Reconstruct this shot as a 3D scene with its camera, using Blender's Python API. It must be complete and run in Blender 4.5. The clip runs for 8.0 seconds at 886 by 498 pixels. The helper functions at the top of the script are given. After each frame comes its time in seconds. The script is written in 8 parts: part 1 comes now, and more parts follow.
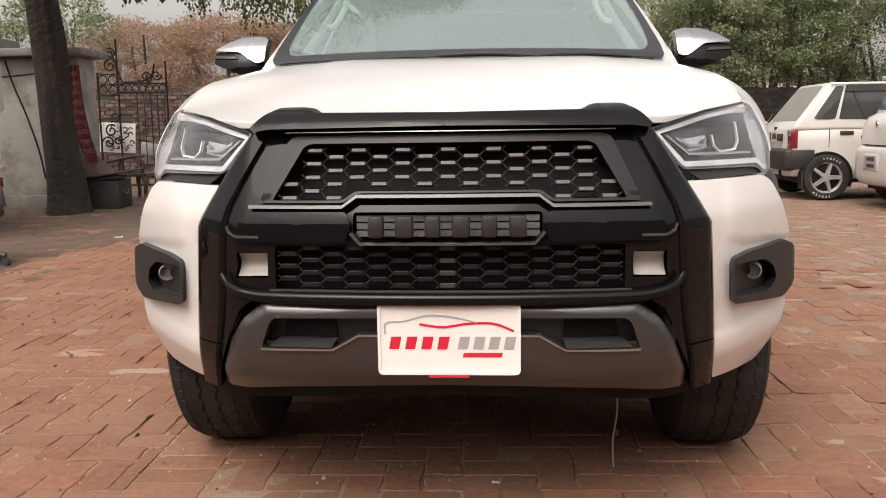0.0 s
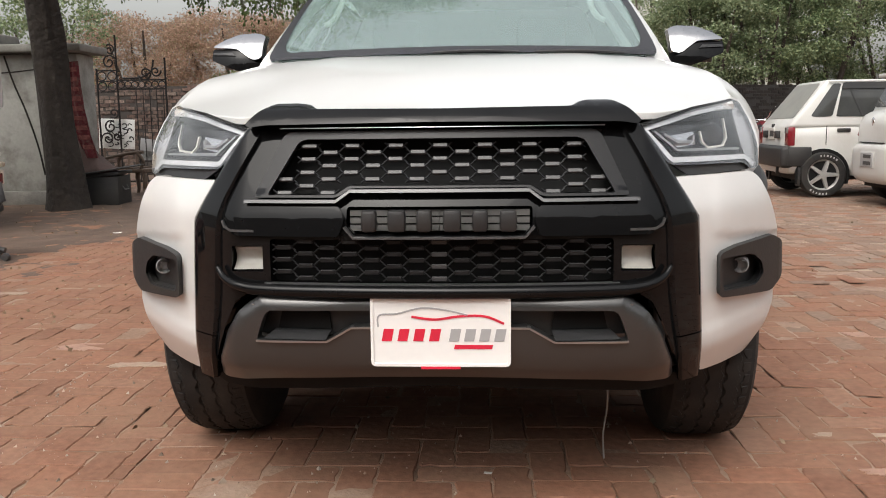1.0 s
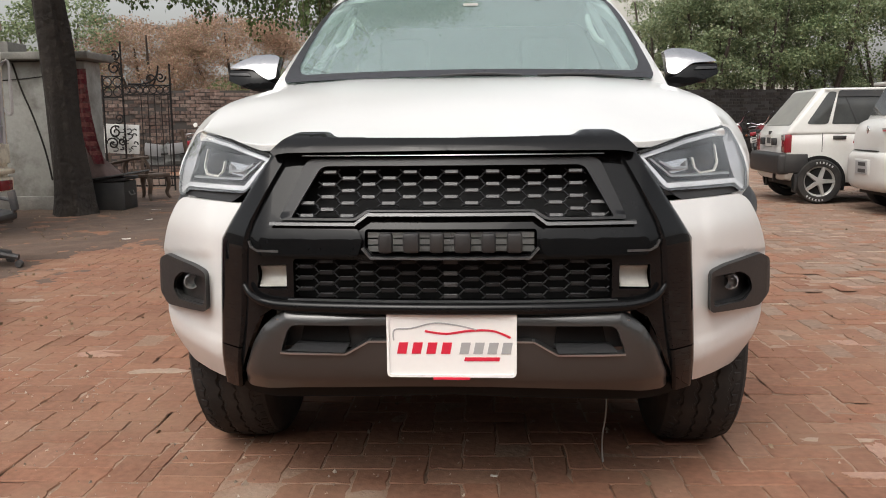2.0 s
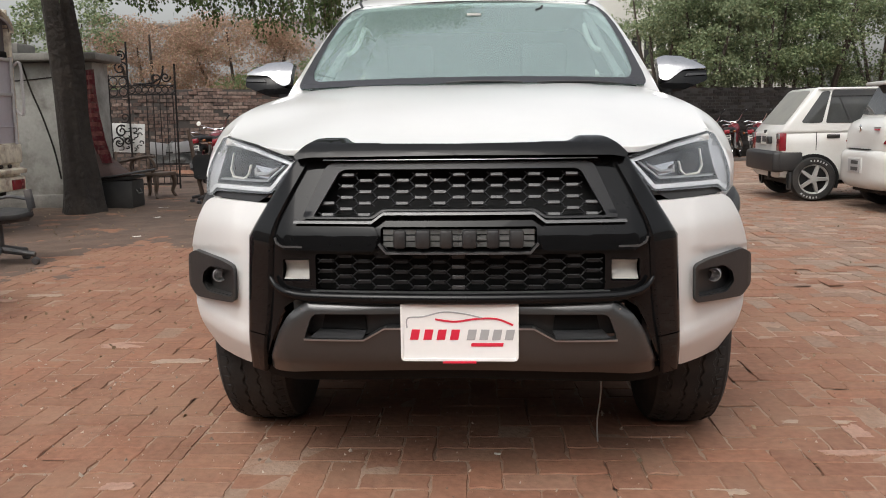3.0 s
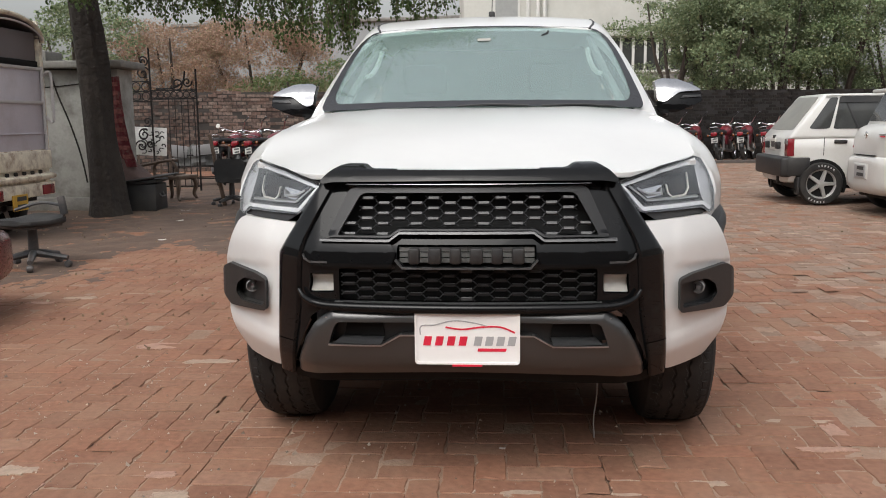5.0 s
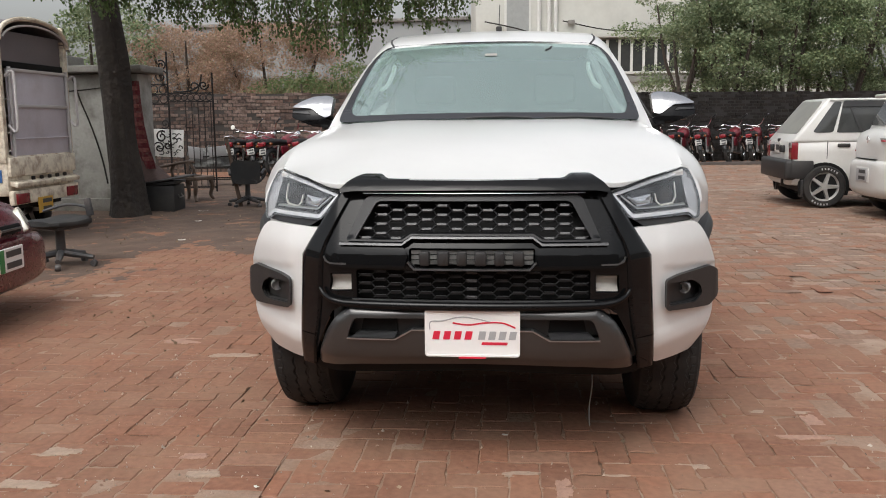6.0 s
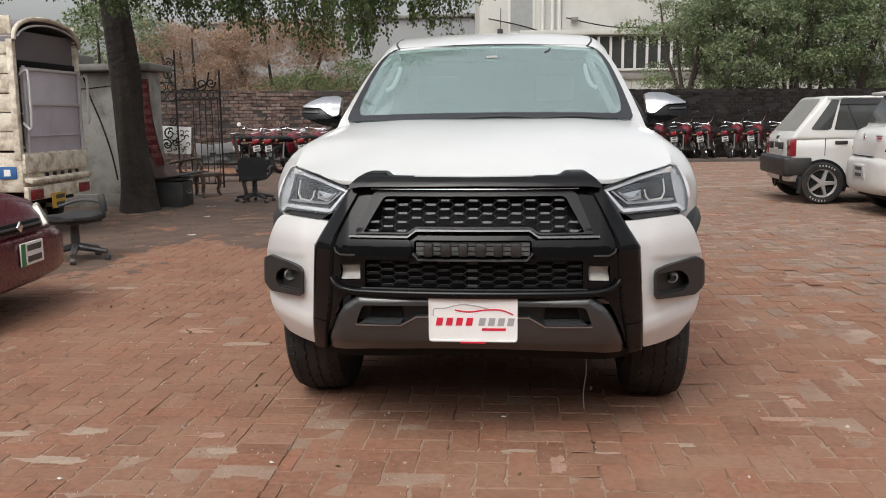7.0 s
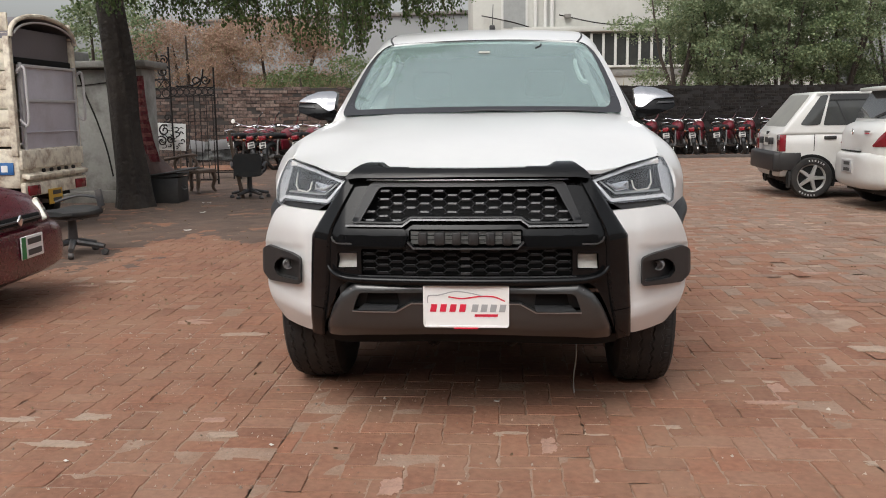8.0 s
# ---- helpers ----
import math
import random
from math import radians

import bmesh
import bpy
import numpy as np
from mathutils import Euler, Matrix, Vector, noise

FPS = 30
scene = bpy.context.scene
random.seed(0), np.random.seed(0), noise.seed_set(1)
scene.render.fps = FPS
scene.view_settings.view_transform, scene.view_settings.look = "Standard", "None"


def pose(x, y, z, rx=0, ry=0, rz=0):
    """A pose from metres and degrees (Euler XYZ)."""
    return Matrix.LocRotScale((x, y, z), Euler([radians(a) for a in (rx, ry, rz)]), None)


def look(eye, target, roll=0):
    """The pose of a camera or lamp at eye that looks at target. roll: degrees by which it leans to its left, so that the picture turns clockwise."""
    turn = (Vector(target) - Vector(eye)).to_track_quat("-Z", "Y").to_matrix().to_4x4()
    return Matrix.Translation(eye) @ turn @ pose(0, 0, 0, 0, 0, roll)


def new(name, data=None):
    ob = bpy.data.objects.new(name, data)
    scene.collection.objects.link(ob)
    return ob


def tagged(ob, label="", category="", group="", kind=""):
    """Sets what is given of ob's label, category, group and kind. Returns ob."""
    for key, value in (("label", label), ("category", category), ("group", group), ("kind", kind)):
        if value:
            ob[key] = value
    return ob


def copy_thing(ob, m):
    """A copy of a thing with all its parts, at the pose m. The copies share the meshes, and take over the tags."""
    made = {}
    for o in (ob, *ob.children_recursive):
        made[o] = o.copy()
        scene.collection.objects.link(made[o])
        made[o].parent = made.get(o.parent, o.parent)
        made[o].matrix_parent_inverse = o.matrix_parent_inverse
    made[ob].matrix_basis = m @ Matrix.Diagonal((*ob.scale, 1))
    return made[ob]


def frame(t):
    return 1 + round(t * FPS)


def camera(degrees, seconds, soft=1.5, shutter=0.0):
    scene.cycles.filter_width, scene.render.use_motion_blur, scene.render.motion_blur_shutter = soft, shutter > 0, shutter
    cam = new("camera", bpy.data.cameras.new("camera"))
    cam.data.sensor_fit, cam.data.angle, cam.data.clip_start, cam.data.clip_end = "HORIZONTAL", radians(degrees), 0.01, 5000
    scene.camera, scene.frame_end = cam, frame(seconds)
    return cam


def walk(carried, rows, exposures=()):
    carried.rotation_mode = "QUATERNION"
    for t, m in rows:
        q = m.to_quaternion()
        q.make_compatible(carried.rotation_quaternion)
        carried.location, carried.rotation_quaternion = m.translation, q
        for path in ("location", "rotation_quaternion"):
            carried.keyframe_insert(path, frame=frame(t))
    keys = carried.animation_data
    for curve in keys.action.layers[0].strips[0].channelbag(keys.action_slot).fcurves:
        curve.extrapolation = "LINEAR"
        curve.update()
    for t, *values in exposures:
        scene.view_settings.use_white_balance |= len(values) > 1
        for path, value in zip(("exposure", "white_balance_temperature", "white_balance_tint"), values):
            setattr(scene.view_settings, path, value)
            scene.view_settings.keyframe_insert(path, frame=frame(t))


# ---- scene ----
# ---- camera and its walk ----
cam = camera(53.6, 8.0, soft=1.0)
PATH = [
    (0, (0.056, -2.021, 1.023), (-0.026, -0.042, 0.745), -0.8),
    (0.5, (0.068, -2.029, 1.025), (-0.012, -0.051, 0.738), -0.8),
    (1, (0.076, -2.059, 1.021), (-0.005, -0.081, 0.736), -0.7),
    (1.5, (0.067, -2.116, 1.057), (-0.013, -0.137, 0.776), -0.6),
    (3, (0.037, -2.45, 1.12), (-0.042, -0.472, 0.832), -0.7),
    (3.5, (0.041, -2.512, 1.136), (-0.041, -0.535, 0.843), -0.7),
    (4, (0.04, -2.558, 1.157), (-0.049, -0.582, 0.862), -0.7),
    (4.5, (0.049, -2.63, 1.185), (-0.051, -0.654, 0.894), -0.7),
    (6, (0.096, -3.03, 1.273), (-0.043, -1.056, 0.981), -0.6),
    (6.5, (0.101, -3.169, 1.286), (-0.045, -1.196, 0.992), -0.6),
    (7, (0.116, -3.25, 1.289), (-0.032, -1.278, 0.989), -0.6),
    (7.5, (0.122, -3.3, 1.284), (-0.023, -1.328, 0.98), -0.7),
    (8, (0.124, -3.363, 1.272), (-0.01, -1.391, 0.966), -0.7),
]
walk(cam, [(t, look(eye, target, roll)) for t, eye, target, roll in PATH], exposures=[(0, 0.66, 7100, 16), (0.5, 0.63, 6800, 11), (1.0, 0.61, 6600, 10), (1.5, 0.57, 6600, 10), (3.5, 0.45, 6450, 10), (8, 0.35, 6400, 10)])

# ---- world and sun: bright hazy overcast ----
world = bpy.data.worlds.new("hazy_sky")
scene.world = world
world.use_nodes = True
wn, wl = world.node_tree.nodes, world.node_tree.links
wn.clear()
w_out, w_bg = wn.new("ShaderNodeOutputWorld"), wn.new("ShaderNodeBackground")
w_sky, w_hsv = wn.new("ShaderNodeTexSky"), wn.new("ShaderNodeHueSaturation")
w_sky.sky_type, w_sky.sun_disc = "NISHITA", False
w_sky.sun_elevation, w_sky.sun_rotation = radians(55), radians(200)
w_sky.air_density, w_sky.dust_density, w_sky.ozone_density = 1.5, 6.0, 1.0
w_hsv.inputs["Saturation"].default_value = 0.22
w_bg.inputs["Strength"].default_value = 0.15
wl.new(w_sky.outputs["Color"], w_hsv.inputs["Color"])
wl.new(w_hsv.outputs["Color"], w_bg.inputs["Color"])
wl.new(w_bg.outputs["Background"], w_out.inputs["Surface"])
sun_data = bpy.data.lights.new("sun", "SUN")
sun_data.energy, sun_data.angle, sun_data.color = 0.45, radians(40), (1.0, 0.95, 0.88)
sun = new("sun", sun_data)
sun.matrix_world = look((-2.6, -7.0, 12), (0, 0, 0))

# ---- building tools ----
def link_mesh(name, me, mat, parent=None, label="", smooth=38):
    me.materials.append(mat)
    if smooth:
        me.polygons.foreach_set("use_smooth", [True] * len(me.polygons))
        me.set_sharp_from_angle(angle=radians(smooth))
    ob = new(name, me)
    ob.parent = parent
    return tagged(ob, label)


def part(name, bm, mat, parent=None, label="", smooth=38, bevel=0.0):
    bmesh.ops.recalc_face_normals(bm, faces=bm.faces[:])
    me = bpy.data.meshes.new(name)
    bm.to_mesh(me)
    bm.free()
    ob = link_mesh(name, me, mat, parent, label, smooth)
    if bevel:
        mod = ob.modifiers.new("edge", "BEVEL")
        mod.width, mod.segments, mod.limit_method, mod.angle_limit, mod.harden_normals = bevel, 2, "ANGLE", radians(40), True
    return ob


def thing(name, m, label, category, group="", kind=""):
    ob = new(name)
    ob.empty_display_size = 0.2
    ob.matrix_basis = m
    return tagged(ob, label, category, group, kind)


def bm_new():
    return bmesh.new()


def box(bm, c, s, m=None, bev=0.0, seg=2):
    made = bmesh.ops.create_cube(bm, size=1.0)["verts"]
    bmesh.ops.scale(bm, vec=s, verts=made)
    if bev:
        edges = list({e for v in made for e in v.link_edges})
        got = bmesh.ops.bevel(bm, geom=edges, offset=bev, segments=seg, affect="EDGES", profile=0.5)
        made = list({v for f in got["faces"] for v in f.verts} | {v for v in made if v.is_valid})
        linked = set(made)
        stack = list(made)
        while stack:
            for e in stack.pop().link_edges:
                for v in e.verts:
                    if v not in linked:
                        linked.add(v)
                        stack.append(v)
        made = list(linked)
    bmesh.ops.transform(bm, matrix=Matrix.Translation(c) @ (m or Matrix()), verts=made)
    return bm


def rod(bm, a, b, r, r2=None, seg=8, caps=True):
    a, b = Vector(a), Vector(b)
    d = b - a
    m = Matrix.Translation((a + b) / 2) @ d.to_track_quat("Z", "Y").to_matrix().to_4x4()
    bmesh.ops.create_cone(bm, cap_ends=caps, segments=seg, radius1=r, radius2=r if r2 is None else r2, depth=d.length, matrix=m)
    return bm


def tube(bm, pts, r, seg=8, closed=False):
    """A round bar along a line of points; r may be a list."""
    pts = [Vector(p) for p in pts]
    n = len(pts)
    rr = r if isinstance(r, (list, tuple)) else [r] * n
    rings, up = [], Vector((0.31, 0.17, 0.93))
    for i, p in enumerate(pts):
        d = (pts[(i + 1) % n] - pts[i - 1]) if closed else (pts[min(i + 1, n - 1)] - pts[max(i - 1, 0)])
        d.normalize()
        s = d.cross(up)
        s = s.normalized() if s.length > 1e-3 else d.orthogonal().normalized()
        t = s.cross(d)
        up = t
        rings.append([bm.verts.new(p + rr[i] * (math.cos(a) * s + math.sin(a) * t)) for a in [2 * math.pi * k / seg for k in range(seg)]])
    for i in range(n if closed else n - 1):
        a, b = rings[i], rings[(i + 1) % n]
        for k in range(seg):
            bm.faces.new((a[k], a[(k + 1) % seg], b[(k + 1) % seg], b[k]))
    if not closed:
        bm.faces.new(rings[0][::-1]), bm.faces.new(rings[-1])
    return bm


def curve_pts(pts, n=6):
    """A smooth line through the points."""
    pts = [Vector(p) for p in pts]
    out = []
    for i in range(len(pts) - 1):
        p0, p1, p2, p3 = pts[max(i - 1, 0)], pts[i], pts[i + 1], pts[min(i + 2, len(pts) - 1)]
        for k in range(n):
            t = k / n
            out.append(0.5 * (2 * p1 + (p2 - p0) * t + (2 * p0 - 5 * p1 + 4 * p2 - p3) * t * t + (3 * p1 - p0 - 3 * p2 + p3) * t ** 3))
    return out + [pts[-1]]


def lathe(bm, profile, m=None, seg=32):
    """Turns (radius, height) pairs round the z axis of m."""
    m = m or Matrix()
    rings = []
    for r, hgt in profile:
        rings.append([bm.verts.new(m @ Vector((r * math.cos(a), r * math.sin(a), hgt))) for a in [2 * math.pi * k / seg for k in range(seg)]])
    for a, b in zip(rings, rings[1:]):
        for k in range(seg):
            bm.faces.new((a[k], a[(k + 1) % seg], b[(k + 1) % seg], b[k]))
    return bm


def sheet(bm, f, nu, nv, thick=None):
    """A grid of f(u, v) over 0..1, thickened along thick if given."""
    g = [[bm.verts.new(f(i / nu, j / nv)) for j in range(nv + 1)] for i in range(nu + 1)]
    faces = [bm.faces.new((g[i][j], g[i + 1][j], g[i + 1][j + 1], g[i][j + 1])) for i in range(nu) for j in range(nv)]
    if thick is not None:
        got = bmesh.ops.extrude_face_region(bm, geom=faces)["geom"]
        bmesh.ops.translate(bm, vec=thick, verts=[v for v in got if isinstance(v, bmesh.types.BMVert)])
    return bm


def lerp(a, b, t):
    return a + (b - a) * t


def table_at(rows, y):
    """Smooth value from rows of (y, value)."""
    if y <= rows[0][0]:
        return rows[0][1]
    for (a, va), (b, vb) in zip(rows, rows[1:]):
        if y <= b:
            return lerp(va, vb, (y - a) / (b - a))
    return rows[-1][1]


def smooth01(a, b, x):
    t = min(1, max(0, (x - a) / (b - a)))
    return t * t * (3 - 2 * t)


def rounded(poly, r, n=4):
    """Rounds the corners of a closed outline of (x, z)."""
    out = []
    for i, p in enumerate(poly):
        p, a, b = Vector(p), Vector(poly[i - 1]), Vector(poly[(i + 1) % len(poly)])
        da, db = (a - p), (b - p)
        q = min(r, da.length * 0.45, db.length * 0.45)
        s, e = p + da.normalized() * q, p + db.normalized() * q
        for k in range(n + 1):
            t = k / n
            out.append(tuple((1 - t) ** 2 * s + 2 * t * (1 - t) * p + t * t * e))
    return out


def sym(half):
    """Closes a half outline (x >= 0) with its mirror image."""
    return list(half) + [(-x, z) for x, z in reversed(half) if x > 1e-6]


def panel_bm(outline, surf, off=0.0, thick=0.03, holes=(), step=0.03, flip=1):
    """A plate with that outline in (x, z), laid on y = surf(x, z) - off, with holes cut through."""
    bm = bm_new()
    edges = []
    for loop in (outline, *holes):
        vs = [bm.verts.new((x * flip, 0, z)) for x, z in loop]
        edges += [bm.edges.new((vs[i - 1], vs[i])) for i in range(len(vs))]
    bmesh.ops.triangle_fill(bm, use_beauty=True, use_dissolve=False, edges=edges, normal=(0, -1, 0))
    xs, zs = [v.co.x for v in bm.verts], [v.co.z for v in bm.verts]
    for lo, hi, no in ((min(xs), max(xs), (1, 0, 0)), (min(zs), max(zs), (0, 0, 1))):
        k = math.ceil(lo / step) * step
        while k < hi - 1e-4:
            if k > lo + 1e-4:
                bmesh.ops.bisect_plane(bm, geom=bm.verts[:] + bm.edges[:] + bm.faces[:], plane_co=tuple(k * c for c in no), plane_no=no)
            k += step
    for v in bm.verts:
        o = off(v.co.x, v.co.z) if callable(off) else off
        v.co.y = surf(v.co.x, v.co.z) - o
    if thick:
        got = bmesh.ops.extrude_face_region(bm, geom=bm.faces[:])["geom"]
        bmesh.ops.translate(bm, vec=(0, thick, 0), verts=[v for v in got if isinstance(v, bmesh.types.BMVert)])
    return bm


def flat(y):
    return lambda x, z: y


def ribbon(line, w):
    """A closed outline of width w round an open line of (x, z)."""
    a, b = [], []
    for i, p in enumerate(line):
        d = Vector(line[min(i + 1, len(line) - 1)]) - Vector(line[max(i - 1, 0)])
        n = Vector((-d.y, d.x)).normalized() * w / 2
        a.append((p[0] + n.x, p[1] + n.y)), b.append((p[0] - n.x, p[1] - n.y))
    return a + b[::-1]

# ---- materials ----
def mat(name, base, rough=0.5, metal=0.0, vary=0.12, scale=6.0, fine=60.0, bump=0.0, coat=0.0, dirt=None, dirt_amount=0.4,
        dirt_scale=2.5, rand=0.0, spec=0.5, coords="Object"):
    """A surface with broad and fine variation of colour and roughness, fine relief and patches of dirt."""
    m = bpy.data.materials.new(name)
    m.use_nodes = True
    n, l = m.node_tree.nodes, m.node_tree.links
    p = n["Principled BSDF"]
    p.inputs["Metallic"].default_value, p.inputs["Coat Weight"].default_value = metal, coat
    p.inputs["Coat Roughness"].default_value, p.inputs["Specular IOR Level"].default_value = 0.04, spec
    tc = n.new("ShaderNodeTexCoord")
    big, small = n.new("ShaderNodeTexNoise"), n.new("ShaderNodeTexNoise")
    big.inputs["Scale"].default_value, big.inputs["Detail"].default_value = scale, 4
    small.inputs["Scale"].default_value, small.inputs["Detail"].default_value = fine, 3
    l.new(tc.outputs[coords], big.inputs["Vector"]), l.new(tc.outputs[coords], small.inputs["Vector"])
    add = n.new("ShaderNodeMath")
    add.operation = "ADD"
    l.new(big.outputs["Fac"], add.inputs[0]), l.new(small.outputs["Fac"], add.inputs[1])
    ramp = n.new("ShaderNodeMapRange")
    ramp.inputs["From Min"].default_value, ramp.inputs["From Max"].default_value = 0.6, 1.4
    ramp.inputs["To Min"].default_value, ramp.inputs["To Max"].default_value = 1 - vary, 1 + vary
    l.new(add.outputs[0], ramp.inputs["Value"])
    col = n.new("ShaderNodeMix")
    col.data_type, col.blend_type = "RGBA", "MULTIPLY"
    col.inputs["Factor"].default_value = 1.0
    col.inputs["A"].default_value = (*base, 1)
    l.new(ramp.outputs["Result"], col.inputs["B"])
    colour = col.outputs["Result"]
    if rand:
        info, hsv, mr = n.new("ShaderNodeObjectInfo"), n.new("ShaderNodeHueSaturation"), n.new("ShaderNodeMapRange")
        mr.inputs["To Min"].default_value, mr.inputs["To Max"].default_value = 1 - rand, 1 + rand
        l.new(info.outputs["Random"], mr.inputs["Value"])
        l.new(mr.outputs["Result"], hsv.inputs["Value"])
        l.new(colour, hsv.inputs["Color"])
        colour = hsv.outputs["Color"]
    if dirt:
        dn, dr, dm = n.new("ShaderNodeTexNoise"), n.new("ShaderNodeMapRange"), n.new("ShaderNodeMix")
        dn.inputs["Scale"].default_value, dn.inputs["Detail"].default_value, dn.inputs["Roughness"].default_value = dirt_scale, 6, 0.65
        l.new(tc.outputs[coords], dn.inputs["Vector"])
        dr.inputs["From Min"].default_value, dr.inputs["From Max"].default_value = 0.45, 0.7
        dr.inputs["To Max"].default_value = dirt_amount
        l.new(dn.outputs["Fac"], dr.inputs["Value"])
        dm.data_type = "RGBA"
        l.new(dr.outputs["Result"], dm.inputs["Factor"])
        l.new(colour, dm.inputs["A"])
        dm.inputs["B"].default_value = (*dirt, 1)
        colour = dm.outputs["Result"]
    l.new(colour, p.inputs["Base Color"])
    rr = n.new("ShaderNodeMapRange")
    rr.inputs["To Min"].default_value, rr.inputs["To Max"].default_value = max(0.0, rough * 0.85), min(1.0, rough * 1.15)
    l.new(small.outputs["Fac"], rr.inputs["Value"])
    l.new(rr.outputs["Result"], p.inputs["Roughness"])
    if bump:
        b = n.new("ShaderNodeBump")
        b.inputs["Strength"].default_value, b.inputs["Distance"].default_value = 1.0, bump
        l.new(add.outputs[0], b.inputs["Height"])
        l.new(b.outputs["Normal"], p.inputs["Normal"])
    return m


def island_mat(name, colours, rough=0.8, bump=0.002, vary=0.2, fine=40.0, dust=None, dust_amount=0.5, dust_scale=1.3, spec=0.4, trans=0.0, by_object=False):
    """Pieces of one kind, each of its own shade, with grain and broad patches of dust."""
    m = bpy.data.materials.new(name)
    m.use_nodes = True
    n, l = m.node_tree.nodes, m.node_tree.links
    p = n["Principled BSDF"]
    p.inputs["Specular IOR Level"].default_value = spec
    ramp = n.new("ShaderNodeValToRGB")
    el = ramp.color_ramp.elements
    while len(el) < len(colours):
        el.new(0.5)
    for i, c in enumerate(colours):
        el[i].position, el[i].color = i / (len(colours) - 1), (*c, 1)
    if by_object:
        l.new(n.new("ShaderNodeObjectInfo").outputs["Random"], ramp.inputs["Fac"])
    else:
        l.new(n.new("ShaderNodeNewGeometry").outputs["Random Per Island"], ramp.inputs["Fac"])
    geo = n.new("ShaderNodeNewGeometry")
    small, big = n.new("ShaderNodeTexNoise"), n.new("ShaderNodeTexNoise")
    small.inputs["Scale"].default_value, small.inputs["Detail"].default_value = fine, 5
    big.inputs["Scale"].default_value, big.inputs["Detail"].default_value, big.inputs["Roughness"].default_value = dust_scale, 6, 0.62
    l.new(geo.outputs["Position"], small.inputs["Vector"]), l.new(geo.outputs["Position"], big.inputs["Vector"])
    mr, mul = n.new("ShaderNodeMapRange"), n.new("ShaderNodeMix")
    mr.inputs["From Min"].default_value, mr.inputs["From Max"].default_value = 0.3, 0.7
    mr.inputs["To Min"].default_value, mr.inputs["To Max"].default_value = 1 - vary, 1 + vary
    l.new(small.outputs["Fac"], mr.inputs["Value"])
    mul.data_type, mul.blend_type = "RGBA", "MULTIPLY"
    mul.inputs["Factor"].default_value = 1
    l.new(ramp.outputs["Color"], mul.inputs["A"]), l.new(mr.outputs["Result"], mul.inputs["B"])
    colour = mul.outputs["Result"]
    if dust:
        dr, dm = n.new("ShaderNodeMapRange"), n.new("ShaderNodeMix")
        dr.inputs["From Min"].default_value, dr.inputs["From Max"].default_value = 0.42, 0.72
        dr.inputs["To Max"].default_value = dust_amount
        l.new(big.outputs["Fac"], dr.inputs["Value"])
        dm.data_type = "RGBA"
        l.new(dr.outputs["Result"], dm.inputs["Factor"])
        l.new(colour, dm.inputs["A"])
        dm.inputs["B"].default_value = (*dust, 1)
        colour = dm.outputs["Result"]
    l.new(colour, p.inputs["Base Color"])
    p.inputs["Roughness"].default_value = rough
    if trans:
        tr, mix, out = n.new("ShaderNodeBsdfTranslucent"), n.new("ShaderNodeMixShader"), n["Material Output"]
        mix.inputs["Fac"].default_value = trans
        l.new(colour, tr.inputs["Color"])
        l.new(p.outputs["BSDF"], mix.inputs[1]), l.new(tr.outputs["BSDF"], mix.inputs[2])
        l.new(mix.outputs["Shader"], out.inputs["Surface"])
    if bump:
        b = n.new("ShaderNodeBump")
        b.inputs["Distance"].default_value = bump
        l.new(small.outputs["Fac"], b.inputs["Height"])
        l.new(b.outputs["Normal"], p.inputs["Normal"])
    return m


def glass_mat(name, tint, rough=0.0, ior=1.5, film=0.0):
    m = mat(name, tint, rough, vary=0.03, scale=1.5)
    p = m.node_tree.nodes["Principled BSDF"]
    p.inputs["Transmission Weight"].default_value, p.inputs["IOR"].default_value = 1.0 - film, ior
    return m


WHITE = mat("white_car_paint", (0.66, 0.655, 0.64), 0.3, vary=0.025, scale=3, fine=15, coat=0.55)
BLACK = mat("gloss_black_plastic", (0.0052, 0.0053, 0.0057), 0.025, vary=0.2, dirt=(0.014, 0.014, 0.014), dirt_amount=0.08, dirt_scale=6, spec=0.22)
SATIN = mat("satin_dark_grey_plastic", (0.028, 0.028, 0.029), 0.34, vary=0.12, fine=120, bump=0.0003)
MATTE = mat("matte_black_plastic", (0.016, 0.016, 0.017), 0.5, vary=0.2, fine=150, bump=0.0004, dirt=(0.08, 0.07, 0.055), dirt_amount=0.25)
GUNMETAL = mat("gunmetal_satin_paint", (0.085, 0.084, 0.083), 0.3, metal=0.7, vary=0.03, fine=30, coat=0.1)
BRIGHTTRIM = mat("satin_silver_trim", (0.42, 0.42, 0.42), 0.3, metal=0.9, vary=0.05)
GREYTRIM = mat("grey_painted_insert", (0.27, 0.27, 0.275), 0.4, metal=0.2, vary=0.06)
CHROME = mat("chrome", (0.80, 0.80, 0.81), 0.06, metal=1.0, vary=0.04)
DARK = mat("dark_void_plastic", (0.012, 0.012, 0.012), 0.7, vary=0.2, spec=0.1)
RUBBER = mat("tyre_rubber", (0.02, 0.0195, 0.019), 0.75, vary=0.25, fine=80, bump=0.0008, dirt=(0.08, 0.066, 0.055), dirt_amount=0.3, dirt_scale=7, spec=0.3)
ALLOY = mat("silver_alloy", (0.40, 0.395, 0.38), 0.4, metal=0.4, vary=0.08, dirt=(0.2, 0.17, 0.14), dirt_amount=0.3)
UNDER = mat("dusty_underbody", (0.022, 0.02, 0.019), 0.85, vary=0.3, dirt=(0.07, 0.055, 0.043), dirt_amount=0.5, spec=0.2)
CLEAR = glass_mat("clear_lens", (0.98, 0.98, 0.98), ior=1.42)
